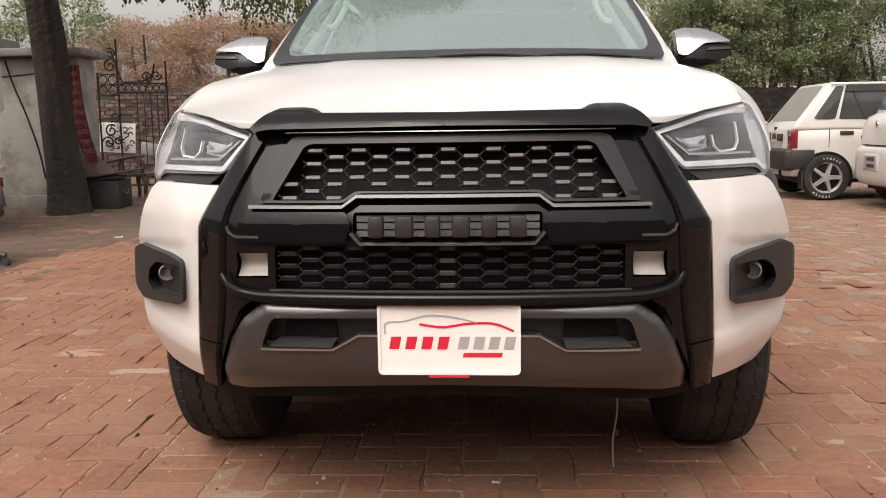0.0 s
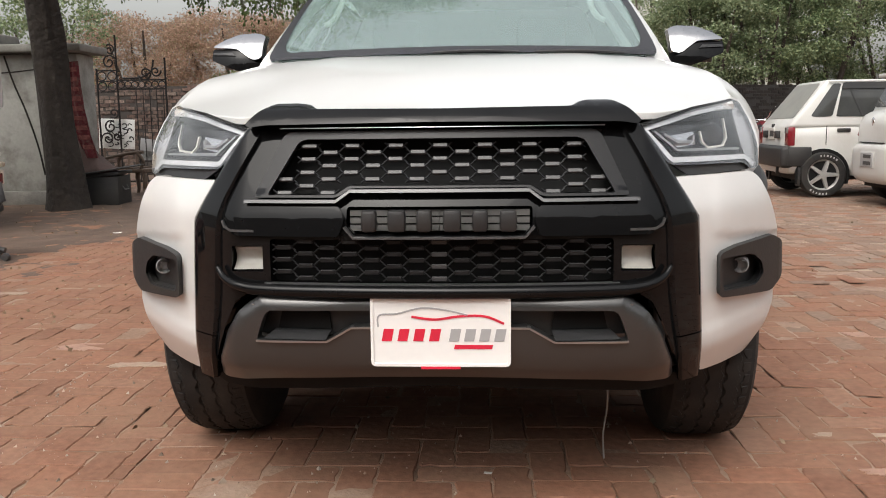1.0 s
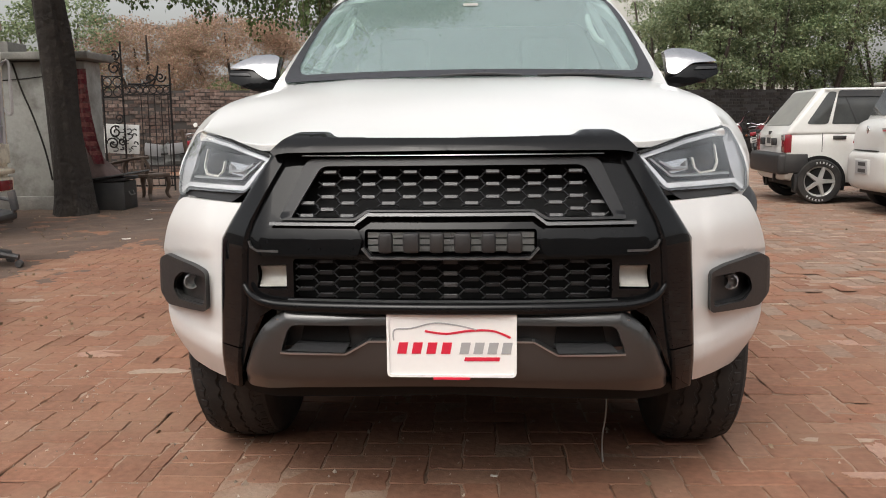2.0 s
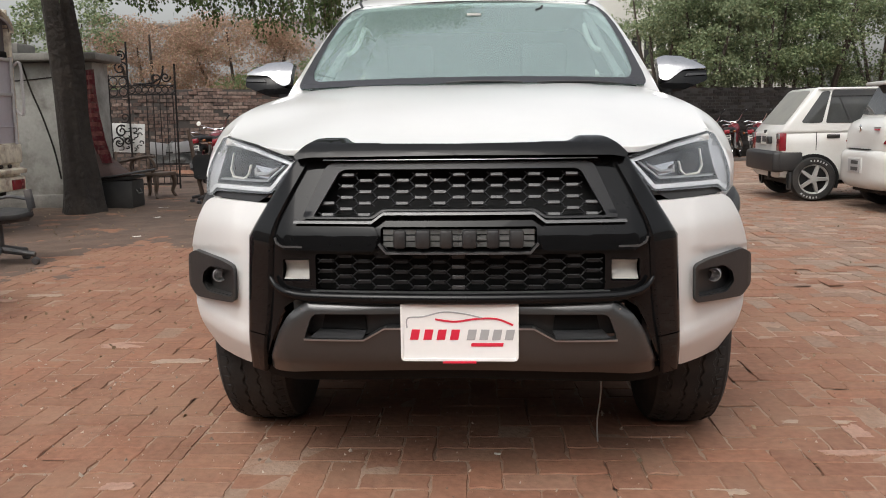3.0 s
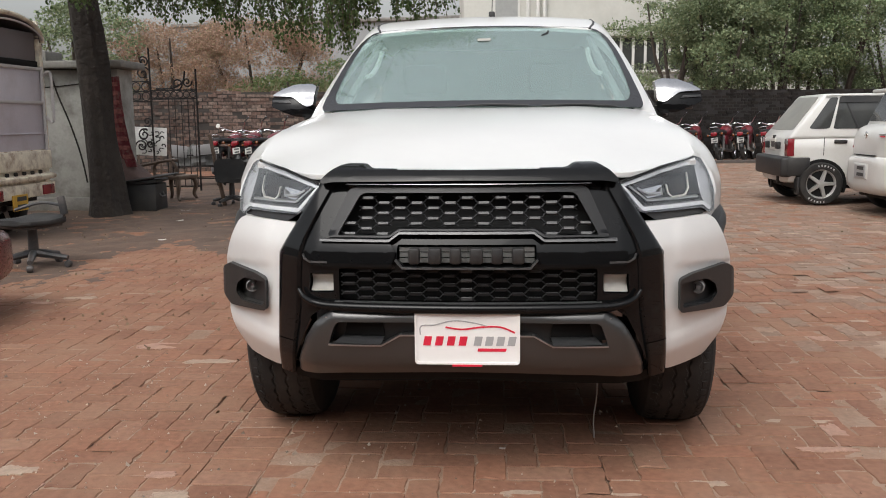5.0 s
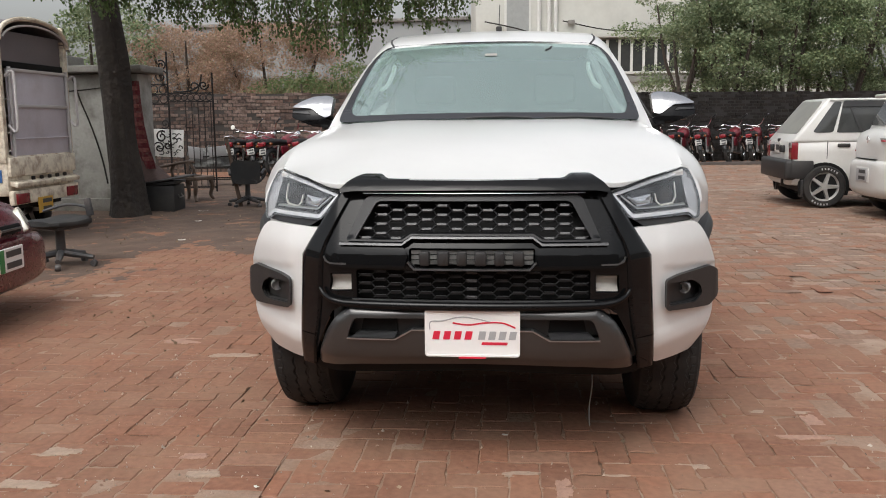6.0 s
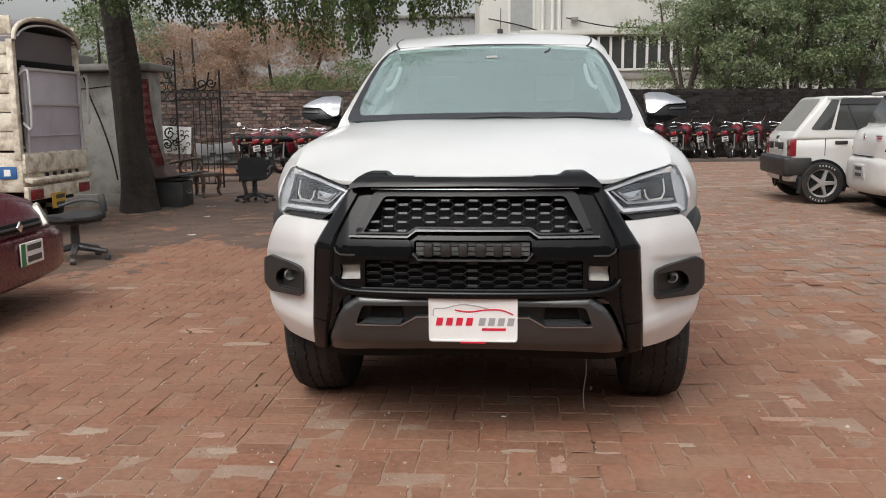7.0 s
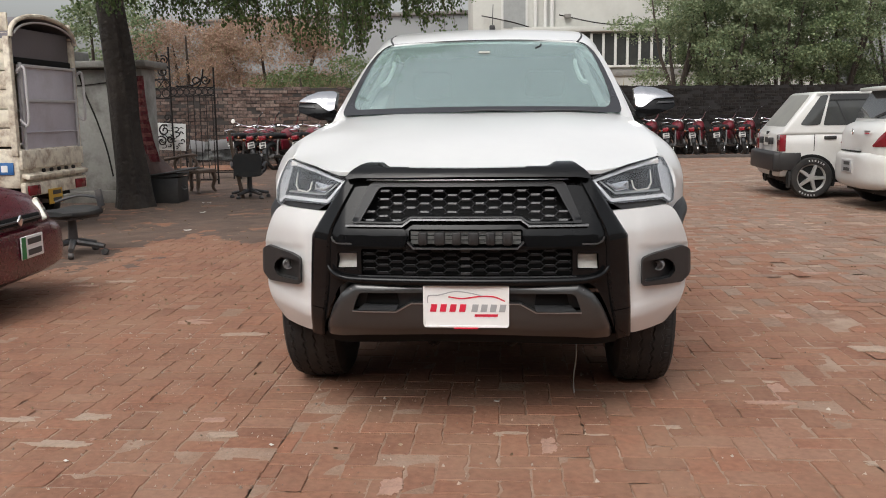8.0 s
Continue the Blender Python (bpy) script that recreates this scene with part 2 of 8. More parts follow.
SCREEN = glass_mat("tinted_windscreen", (0.58, 0.74, 0.715), ior=2.1, film=0.13)
DARKGLASS = mat("dark_tinted_window", (0.045, 0.047, 0.046), 0.06, vary=0.15, dirt=(0.10, 0.095, 0.085), dirt_amount=0.25)
DUSTGLASS = mat("dusty_rear_glass", (0.19, 0.19, 0.17), 0.35, vary=0.15, dirt=(0.28, 0.26, 0.22), dirt_amount=0.5)
LAMPWHITE = mat("white_lamp_reflector", (0.62, 0.61, 0.57), 0.35, vary=0.08)
PLATEWHITE = mat("white_plate", (0.80, 0.79, 0.77), 0.35, vary=0.02)
RED = mat("red_print", (0.62, 0.02, 0.05), 0.4, vary=0.05)
GREYPRINT = mat("grey_print", (0.36, 0.36, 0.36), 0.4, vary=0.05)
REDLENS = mat("red_lamp_lens", (0.19, 0.009, 0.016), 0.15, vary=0.15, coat=0.5)
AMBER = mat("amber_lens", (0.16, 0.045, 0.012), 0.2, vary=0.1)
TRIMPALE = mat("pale_cabin_trim", (0.55, 0.55, 0.52), 0.7, vary=0.06)
CABIN = mat("dark_cabin_cloth", (0.06, 0.06, 0.06), 0.85, vary=0.2, fine=200, bump=0.0006)
LAMPSILVER = mat("bright_lamp_chrome", (0.66, 0.66, 0.67), 0.14, metal=0.5, coat=0.6, vary=0.22, scale=9, fine=40, bump=0.0006)
SMOKE = mat("smoky_corner_reflector", (0.44, 0.44, 0.45), 0.15, metal=0.6, vary=0.25, scale=12)
INSERT = mat("grey_grille_insert", (0.042, 0.042, 0.043), 0.4, vary=0.06)
LAMPDARK = mat("smoky_chrome_lamp_bowl", (0.10, 0.10, 0.104), 0.06, metal=0.8, vary=0.4, scale=14, fine=45, bump=0.002)
WEB = mat("grey_grille_edge", (0.015, 0.015, 0.016), 0.35, vary=0.15)
SLAT = mat("grey_radiator_slat", (0.12, 0.12, 0.115), 0.5, vary=0.15)
MARKER = mat("frosted_marker_lens", (0.36, 0.35, 0.32), 0.3, vary=0.12, scale=12)
DARKTRIM = mat("dark_satin_trim", (0.095, 0.095, 0.096), 0.36, metal=0.5, vary=0.06)
DARKWEB = mat("dull_black_plastic", (0.009, 0.009, 0.0095), 0.45, vary=0.2, spec=0.3)
DARKCHROME = mat("smoky_chrome", (0.50, 0.50, 0.51), 0.10, metal=1.0, vary=0.05)
SURROUND = mat("satin_grey_surround", (0.014, 0.014, 0.015), 0.34, vary=0.08, fine=120, bump=0.0002, spec=0.25)

# ---- ground and brick paving ----
EARTH = mat("dusty_joint_earth", (0.238, 0.15, 0.104), 0.95, vary=0.25, scale=2, fine=50, bump=0.004, dirt=(0.36, 0.27, 0.205), dirt_amount=0.8, dirt_scale=2.6)
SEAM = -0.74


def crack_x(y):
    return SEAM + 0.006 * noise.noise(Vector((y * 5.0, 3.1, 0))) + 0.003 * noise.noise(Vector((y * 23.0, 7.7, 0)))


def ground_sheet():
    """Earth to the horizon; in the yard it fills the joints up to the bricks, but for one open crack."""
    bm = bm_new()
    x0, x1, y0, y1, z = -5.0, 5.5, -1.9, 6.5, -0.0023
    xs, ys = (-300, x0, x1, 300), (-300, y0, y1, 300)
    for a in range(3):
        for b in range(3):
            if (a, b) != (1, 1):
                sheet(bm, lambda u, v, a=a, b=b: Vector((lerp(xs[a], xs[a + 1], u), lerp(ys[b], ys[b + 1], v), z)), 4, 4)

    def fill(x, y):
        low = smooth01(0.26, 0.52, noise.noise(Vector((x * 3.1, y * 3.1, 9))) + 0.16 * smooth01(0.6, 2.2, x))
        return z + 0.0013 * noise.noise(Vector((x * 9, y * 9, 1))) + 0.0011 * noise.noise(Vector((x * 30, y * 30, 5))) - 0.010 * low

    def half(side):
        def f(u, v):
            y = lerp(y0, y1, v)
            x = crack_x(y) + side * 0.006 * smooth01(-1.5, -1.2, y) * smooth01(0.25, -0.2, y) * (0.75 + noise.noise(Vector((y * 14.0, 1.0, side))))
            x = lerp(x, x0 if side < 0 else x1, u)
            return Vector((x, y, fill(x, y)))
        return f
    sheet(bm, half(-1), 85, 170)
    sheet(bm, half(1), 125, 170)
    sheet(bm, lambda u, v: Vector((lerp(-5.1, 5.6, u), lerp(-2.0, 6.6, v), -0.06)), 4, 4)
    return bm


tagged(part("ground", ground_sheet(), EARTH), "dusty earth ground under the brick paving", "ground", kind="structure")
BRICKS = [(0.204, 0.099, 0.063), (0.216, 0.106, 0.068), (0.232, 0.114, 0.072), (0.222, 0.111, 0.071), (0.252, 0.118, 0.073), (0.19, 0.093, 0.060), (0.210, 0.104, 0.066), (0.228, 0.116, 0.075), (0.256, 0.142, 0.096)]
PAVER = island_mat("worn_paving_brick", BRICKS, 0.8, 0.003, 0.16, 32, (0.27, 0.168, 0.112), 0.6, 1.9, spec=0.25)
PAVER_ONE = island_mat("worn_paving_brick_single", BRICKS, 0.8, 0.003, 0.16, 32, (0.27, 0.168, 0.112), 0.6, 1.9, spec=0.25, by_object=True)
GREYED = [(0.205, 0.122, 0.086), (0.235, 0.150, 0.110), (0.18, 0.115, 0.085), (0.27, 0.190, 0.145), (0.195, 0.122, 0.089), (0.225, 0.138, 0.098), (0.185, 0.120, 0.086)]
PAVER_GREY = island_mat("grey_weathered_paving_brick", GREYED, 0.85, 0.003, 0.2, 32, (0.23, 0.185, 0.145), 0.7, 1.1, spec=0.25)
UNIT = 0.113
BRICK_FACES = [(0, 1, 2, 3), (4, 5, 1, 0), (5, 6, 2, 1), (6, 7, 3, 2), (7, 4, 0, 3), (8, 9, 5, 4), (9, 10, 6, 5), (10, 11, 7, 6), (11, 8, 4, 7)]


def paver_points(lx, ly, rng):
    """The twelve corners of a brick with worn upper edges, its top at z = 0."""
    c, out = 0.0045, []
    wob = rng.normal(0, 0.0017, (4, 2))
    for inset, z in ((c, 0.0), (0.0, -0.0035), (0.0, -0.035)):
        out += [(sx * (lx / 2 - inset * rng.uniform(0.5, 1.6)) + w[0], sy * (ly / 2 - inset * rng.uniform(0.5, 1.6)) + w[1], z) for (sx, sy), w in zip(((-1, -1), (1, -1), (1, 1), (-1, 1)), wob)]
    return np.array(out)



def worn_points(lx, ly, rng):
    """A brick whose worn upper outline has rounded corners and chipped, uneven sides: one ring of points at the top, one below."""
    rim, corners = [], ((1, -1), (1, 1), (-1, 1), (-1, -1))
    for k, (sx, sy) in enumerate(corners):
        cut = rng.uniform(0.004, 0.014, 2)
        a, b = (sx * (lx / 2 - cut[0]), sy * ly / 2), (sx * lx / 2, sy * (ly / 2 - cut[1]))
        rim += [a, b] if sx * sy < 0 else [b, a]
        # points along the side that leads to the next corner, now and then chipped inwards
        along_y = sx * sy < 0
        span = ly if along_y else lx
        count = 3 if span > 0.15 else 2
        for i in range(count):
            f = ((i + 1) / (count + 1) - 0.5 + rng.uniform(-0.07, 0.07)) * span * 0.86
            chip = rng.uniform(0.004, 0.012) if rng.random() < 0.10 else 0.0
            rim.append((sx * (lx / 2 - chip), sx * f) if along_y else (-sy * f, sy * (ly / 2 - chip)))
    rim = np.array(rim) + rng.normal(0, 0.0020, (len(rim), 2))
    inner = rim * (1 - 0.007 / np.array([lx, ly])) + rng.normal(0, 0.0010, rim.shape)
    return np.concatenate([np.column_stack([inner, np.zeros(len(rim))]), np.column_stack([rim, np.full(len(rim), -0.004)])])


WORN_FACES = [tuple(range(18))] + [(k + 18, (k + 1) % 18 + 18, (k + 1) % 18, k) for k in range(18)]


def paving():
    rng = np.random.default_rng(4)
    x_lo, x_hi, y_lo, y_hi, seam = -11.0, 13.0, -6.0, 23.5, SEAM
    left = seam - 2 * UNIT
    slots = []
    for a in range(-160, 340):
        for b in range(-160, 160):
            for ox, oy, wx, wy in ((0, 0, 2, 1), (0, 1, 1, 2)):
                cx, cy = (a + 2 * b + ox + wx / 2) * UNIT, (a - 2 * b + oy + wy / 2) * UNIT
                if not (x_lo < cx < x_hi and y_lo < cy < y_hi):
                    continue
                lo, hi = cx - wx * UNIT / 2, cx + wx * UNIT / 2
                if lo > left and hi < seam:
                    continue
                # bricks are cut where they meet the straight course
                if lo < seam < hi:
                    for p, q in ((lo, min(hi, left)), (seam, hi)):
                        if q - p > 0.03:
                            slots.append(((p + q) / 2, cy, q - p, wy * UNIT))
                    continue
                if lo < left < hi:
                    hi = left
                if hi - lo > 0.03:
                    slots.append(((lo + hi) / 2, cy, hi - lo, wy * UNIT))
    y = y_lo
    while y < y_hi:
        slots.append((seam - UNIT, y, 2 * UNIT, UNIT))
        y += UNIT
    near, verts, faces, total, grey = [], [], [], 0, []
    kinds = {wide: [paver_points(*((2 * UNIT - 0.004, UNIT - 0.004) if wide else (UNIT - 0.004, 2 * UNIT - 0.004)), rng) for _ in range(8)] for wide in (True, False)}
    worn = {wide: [worn_points(*((2 * UNIT - 0.002, UNIT - 0.002) if wide else (UNIT - 0.002, 2 * UNIT - 0.002)), rng) for _ in range(16)] for wide in (True, False)}
    for cx, cy, lx, ly in slots:
        wide = lx > ly
        kind = int(rng.integers(16))
        close = -5.0 < cx < 4.5 and cy < 6.0
        sx, sy = (lx - 0.004) / ((2 * UNIT if wide else UNIT) - 0.004), (ly - 0.004) / ((UNIT if wide else 2 * UNIT) - 0.004)
        gx, gy = rng.uniform(0.990, 1.0, 2)
        sx, sy = sx * gx, sy * gy
        a, b = rng.normal(0, 0.010, 2)
        turn = rng.normal(0, 0.007)
        lift = rng.normal(0, 0.0012 + 0.0012 * smooth01(0.6, 2.5, cx)) + 0.003 * noise.noise(Vector((cx * 0.7, cy * 0.7, 0))) + 0.0008
        if -1.5 < cx < 1.4 and -1.35 < cy < 0.85 and len(near) < 290:
            near.append((cx, cy, lift, a, b, turn, wide, kind, sx, sy))
            continue
        p = (worn[wide][kind] if close else kinds[wide][kind % 8]).copy()
        p[:, 0] *= sx
        p[:, 1] *= sy
        p[:, 2] += a * p[:, 0] + b * p[:, 1] + lift
        c, s = math.cos(turn), math.sin(turn)
        q = np.stack([c * p[:, 0] - s * p[:, 1] + cx + rng.normal(0, 0.0015), s * p[:, 0] + c * p[:, 1] + cy + rng.normal(0, 0.0015), p[:, 2]], 1)
        made = WORN_FACES if close else BRICK_FACES
        faces += [tuple(i + total for i in f) for f in made]
        weathered = 0.85 * smooth01(1.2, 3.4, cx) * smooth01(0.8, 3.2, cy)
        grey += [int(rng.random() < weathered)] * len(made)
        total += len(q)
        verts.append(q)
    me = bpy.data.meshes.new("paving")
    me.from_pydata(np.concatenate(verts).tolist(), [], faces)
    road = link_mesh("pavement", me, PAVER, smooth=0)
    me.materials.append(PAVER_GREY)
    me.polygons.foreach_set("material_index", grey)
    tagged(road, "worn red brick paving with dusty joints", "paving", kind="structure")
    shared = {}
    for wide in kinds:
        for kind in range(16):
            me = bpy.data.meshes.new("brick")
            me.from_pydata(worn[wide][kind].tolist(), [], WORN_FACES)
            me.materials.append(PAVER_ONE)
            shared[wide, kind] = me
    for cx, cy, lift, a, b, turn, wide, kind, sx, sy in near:
        ob = new("brick", shared[wide, kind])
        ob.location, ob.rotation_euler, ob.scale = (cx, cy, lift), (b, -a, turn), (sx, sy, 1)
        ob.parent = road

    # smears of pale mortar and broken brick faces in the paving
    rng = np.random.default_rng(21)
    PATCH = [mat("pale_mortar_smear", (0.33, 0.245, 0.185), 0.9, vary=0.2, scale=14, bump=0.003), mat("pink_broken_brick", (0.33, 0.20, 0.148), 0.9, vary=0.2, scale=14, bump=0.003)]
    spots = [(-1.643, 0.145, 0.16, 0.09), (-1.508, -0.02, 0.07, 0.16), (-1.62, -0.17, 0.26, 0.07), (-2.03, 0.25, 0.3, 0.05), (-1.95, 0.1, 0.18, 0.06), (-1.776, 1.877, 0.22, 0.12), (-1.398, 1.573, 0.25, 0.08), (1.385, 0.57, 0.08, 0.2), (0.511, 0.05, 0.1, 0.16), (0.30, -0.124, 0.06, 0.14), (0.16, 0.0, 0.12, 0.05), (-0.264, -0.52, 0.08, 0.12), (1.52, -0.25, 0.16, 0.05), (1.915, 2.085, 0.2, 0.1), (-1.0, -0.05, 0.12, 0.06), (-1.10, 0.12, 0.10, 0.05), (0.78, 0.1, 0.12, 0.05), (1.3, 0.42, 0.2, 0.05)]
    for _ in range(34):
        spots.append((rng.uniform(-5.5, 6.5), rng.uniform(1.2, 12), rng.uniform(0.08, 0.26), rng.uniform(0.05, 0.13)))
    for _ in range(170):
        spots.append((rng.uniform(1.2, 7.5), rng.uniform(0.6, 13), rng.uniform(0.06, 0.24), rng.uniform(0.025, 0.06)))
    for k, (x, y, wx, wy) in enumerate(spots):
        bm = bm_new()
        seed = rng.uniform(0, 50)
        rim = []
        for i in range(66):
            a = 2 * math.pi * i / 66
            c, s = math.cos(a), math.sin(a)
            q = (abs(c) ** 4 + abs(s) ** 4) ** -0.25 * (1 + 0.45 * noise.noise(Vector((c * 1.6, s * 1.6, seed))) + 0.24 * noise.noise(Vector((c * 6, s * 6, seed))) + 0.14 * noise.noise(Vector((c * 15, s * 15, seed))))
            rim.append(bm.verts.new((wx / 2 * q * c, wy / 2 * q * s, 0.0)))
        f = bm.faces.new(rim)
        got = bmesh.ops.extrude_face_region(bm, geom=[f])["geom"]
        bmesh.ops.translate(bm, vec=(0, 0, 0.006), verts=[v for v in got if isinstance(v, bmesh.types.BMVert)])
        ob = part("mortar_patch", bm, PATCH[k % 2], road, smooth=0)
        ob.location = (x, y, -0.004)


paving()


def crumbs():
    """Loose chips of brick and mortar, swept about the yard."""
    rng = np.random.default_rng(77)
    verts, faces = [], []
    for k in range(3600):
        if k < 2300:
            x, y = rng.uniform(-2.6, 2.4), rng.uniform(-1.5, 1.6)
            if rng.random() < 0.35:
                x = rng.normal(-1.5, 0.5)
        else:
            x, y = rng.uniform(-6, 7), rng.uniform(0.5, 9)
        r = 0.0028 + 0.0045 * rng.random() ** 3 + 0.008 * rng.random() * (rng.random() < 0.12)
        a = rng.uniform(0, 6.28)
        n = len(verts)
        for i in range(4):
            w = a + i * math.pi / 2 + rng.normal(0, 0.25)
            verts.append((x + r * rng.uniform(0.6, 1.3) * math.cos(w), y + r * rng.uniform(0.6, 1.3) * math.sin(w), -0.002))
        verts.append((x + rng.normal(0, r * 0.3), y + rng.normal(0, r * 0.3), 0.002 + r * rng.uniform(0.5, 1.0)))
        faces += [(n, n + 1, n + 4), (n + 1, n + 2, n + 4), (n + 2, n + 3, n + 4), (n + 3, n, n + 4)]
    me = bpy.data.meshes.new("brick_crumbs")
    me.from_pydata(verts, [], faces)
    chip = island_mat("pale_chip", [(0.30, 0.19, 0.14), (0.42, 0.33, 0.26), (0.20, 0.11, 0.08), (0.50, 0.43, 0.36), (0.12, 0.09, 0.07), (0.33, 0.25, 0.19)], 0.9, 0, 0.15)
    tagged(link_mesh("brick_crumbs", me, chip, smooth=0), "small pale brick and mortar chips scattered on the paving", "crumbs", kind="stuff")


crumbs()


def drain():
    """A shallow drain laid across the paving, two pale lips beside a dark slot."""
    a, b = Vector((-1.5, 11.48, 0)), Vector((11.0, 13.94, 0))
    d = (b - a).normalized()
    n = Vector((-d.y, d.x, 0))
    LIP = mat("pale_drain_lip", (0.33, 0.26, 0.21), 0.9, vary=0.2, scale=5, bump=0.002)
    # the slot is a flat dark strip laid between the lips
    SLOT = mat("dark_slot", (0.035, 0.028, 0.024), 0.8, vary=0.3)
    top = None
    for off, w, z, colour, name in ((0.0, 0.06, 0.006, SLOT, "drain_channel"), (0.055, 0.05, 0.010, LIP, "lip"), (-0.055, 0.05, 0.010, LIP, "lip")):
        bm = bm_new()
        sheet(bm, lambda u, v: a.lerp(b, u) + n * (off + (v - 0.5) * w * (1 + 0.3 * noise.noise(Vector((u * 60, off * 9, 0))))) + Vector((0, 0, z)), 90, 1, (0, 0, -0.012))
        ob = part(name, bm, colour, top, smooth=0)
        top = top or tagged(ob, "shallow drain channel laid across the brick paving", "drain", kind="structure")


drain()

# ---- boundary wall at the back of the yard ----
WALL_A, WALL_B = Vector((-11.0, 17.9, 0)), Vector((13.0, 25.2, 0))
MORTAR = mat("old_grey_mortar", (0.05, 0.043, 0.038), 0.95, vary=0.3, scale=3, bump=0.004, dirt=(0.03, 0.028, 0.026), dirt_amount=0.7, dirt_scale=0.6)
WBRICK = [(0.09, 0.060, 0.050), (0.16, 0.106, 0.086), (0.07, 0.050, 0.044), (0.22, 0.162, 0.136), (0.13, 0.092, 0.078), (0.20, 0.155, 0.13), (0.11, 0.078, 0.066)]
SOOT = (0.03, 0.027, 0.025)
WALLBRICK = island_mat("old_wall_brick", WBRICK, 0.9, 0.004, 0.45, 16, SOOT, 0.78, 0.7, spec=0.2)
WALLBRICK_ONE = island_mat("old_wall_brick_single", WBRICK, 0.9, 0.004, 0.45, 16, SOOT, 0.78, 0.7, spec=0.2, by_object=True)


DARKBRICK = island_mat("near_black_brick", [(0.014, 0.012, 0.011), (0.019, 0.015, 0.014), (0.016, 0.014, 0.013), (0.022, 0.018, 0.015)], 0.9, 0.003, 0.3, 30, SOOT, 0.5, 0.5, spec=0.2)


DARKMORTAR = mat("near_black_mortar", (0.017, 0.015, 0.014), 0.95, vary=0.3, scale=3, bump=0.004)


def boundary_wall():
    along = WALL_B - WALL_A
    length = along.length
    yaw = math.degrees(math.atan2(along.y, along.x))
    m = Matrix.Translation(WALL_A) @ pose(0, 0, 0, 0, 0, yaw)
    core = part("wall_back", box(bm_new(), (length / 2, 0.13, 0.98), (length, 0.2, 1.98)), MORTAR)
    core.matrix_basis = m
    part("dark_backing", box(bm_new(), ((12.8 + length) / 2, 0.128, 0.985), (length - 12.8, 0.204, 1.99)), DARKMORTAR, core)
    tagged(core, "old dark brick boundary wall behind the yard", "wall", kind="structure")
    rng = np.random.default_rng(8)
    bl, bh, jt = 0.225, 0.075, 0.012
    pale, dark, near = [], [], []
    base = []
    for inset, y in ((0.004, -0.012), (0.0, -0.007), (0.0, 0.04)):
        base += [(sx * (bl / 2 - inset), y, sz * (bh / 2 - inset)) for sx, sz in ((-1, -1), (1, -1), (1, 1), (-1, 1))]
    base = np.array(base)
    rows = int(2.0 / (bh + jt))
    for r in range(rows + 1):
        x = -(r % 2) * 0.5 * bl
        while x < length:
            cx, cz = x + bl / 2, 0.045 + r * (bh + jt)
            top_gap = r == rows and rng.random() < 0.35
            if not top_gap and cx < length:
                q = base.copy()
                q[:, 0] *= rng.uniform(0.80, 1.0)
                q[:, 1] += rng.normal(0, 0.010) + 0.03
                q = q + (cx, 0, cz + rng.normal(0, 0.005))
                if 4.3 < cx < 7.6 and 0.9 < cz and len(near) < 290:
                    near.append((cx + rng.normal(0, 0.012), rng.normal(0, 0.010) + 0.03, cz + rng.normal(0, 0.005)))
                else:
                    # bricks past 12.8 m along the wall take the near-black palette
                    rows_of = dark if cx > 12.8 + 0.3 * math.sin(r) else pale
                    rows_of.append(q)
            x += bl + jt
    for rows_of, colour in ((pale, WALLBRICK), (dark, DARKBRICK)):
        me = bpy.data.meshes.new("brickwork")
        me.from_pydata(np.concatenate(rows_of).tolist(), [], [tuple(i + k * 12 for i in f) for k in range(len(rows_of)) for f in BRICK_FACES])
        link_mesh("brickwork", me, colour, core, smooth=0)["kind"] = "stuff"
    one = bpy.data.meshes.new("brick")
    one.from_pydata(base.tolist(), [], BRICK_FACES)
    one.materials.append(WALLBRICK_ONE)
    for c in near:
        ob = new("brick", one)
        ob.location = c
        ob.parent = core
    # low kerb in front of the parked motorcycles
    kerb = part("kerb", box(bm_new(), (0, 0, 0.03), (9.5, 0.22, 0.10), bev=0.015), mat("dark_kerb", (0.075, 0.062, 0.055), 0.9, vary=0.3, bump=0.003))
    kerb.matrix_basis = pose(8.2, 21.2, 0, 0, 0, 8)
    tagged(kerb, "low dark kerb along the parking strip", "kerb", kind="structure")
    # plain unseen walls, added to close the yard behind and beside the camera
    # tall south wall cuts low sky light; its pale plaster bounces some back
    plaster = mat("pale_bounce_plaster", (0.34, 0.33, 0.31), 0.9, vary=0.15, scale=1.2, fine=30, bump=0.002, dirt=(0.15, 0.14, 0.12), dirt_amount=0.6, dirt_scale=0.8)
    for name, c, s in (("added_wall_south", (1, -13, 3.2), (36, 0.25, 6.4)), ("added_wall_east", (19, 4, 1.6), (0.25, 40, 3.2)), ("added_wall_west", (-17, 0, 1.6), (0.25, 32, 3.2))):
        w = part(name, box(bm_new(), (0, 0, 0), s), plaster)
        w.location = c
        tagged(w, "unseen plain wall added to close the yard and cut low sky light", "wall", kind="structure")


boundary_wall()

# ---- the white pickup truck: front at y = 0, facing -y ----
AXLE, WHEEL_R, REAR_AXLE = 0.83, 0.392, 3.915


def nose(x, z):
    """Depth of the truck's front at x and height z."""
    ax = abs(x)
    y = 0.04 * (ax / 0.5) ** 2 + 0.9 * max(0.0, ax - 0.5) ** 1.3 * 1.13
    a, b = z - 0.8, 0.45 - z
    return y + 0.275 * (a + math.hypot(a, 0.025)) + 0.25 * (b + math.hypot(b, 0.03))



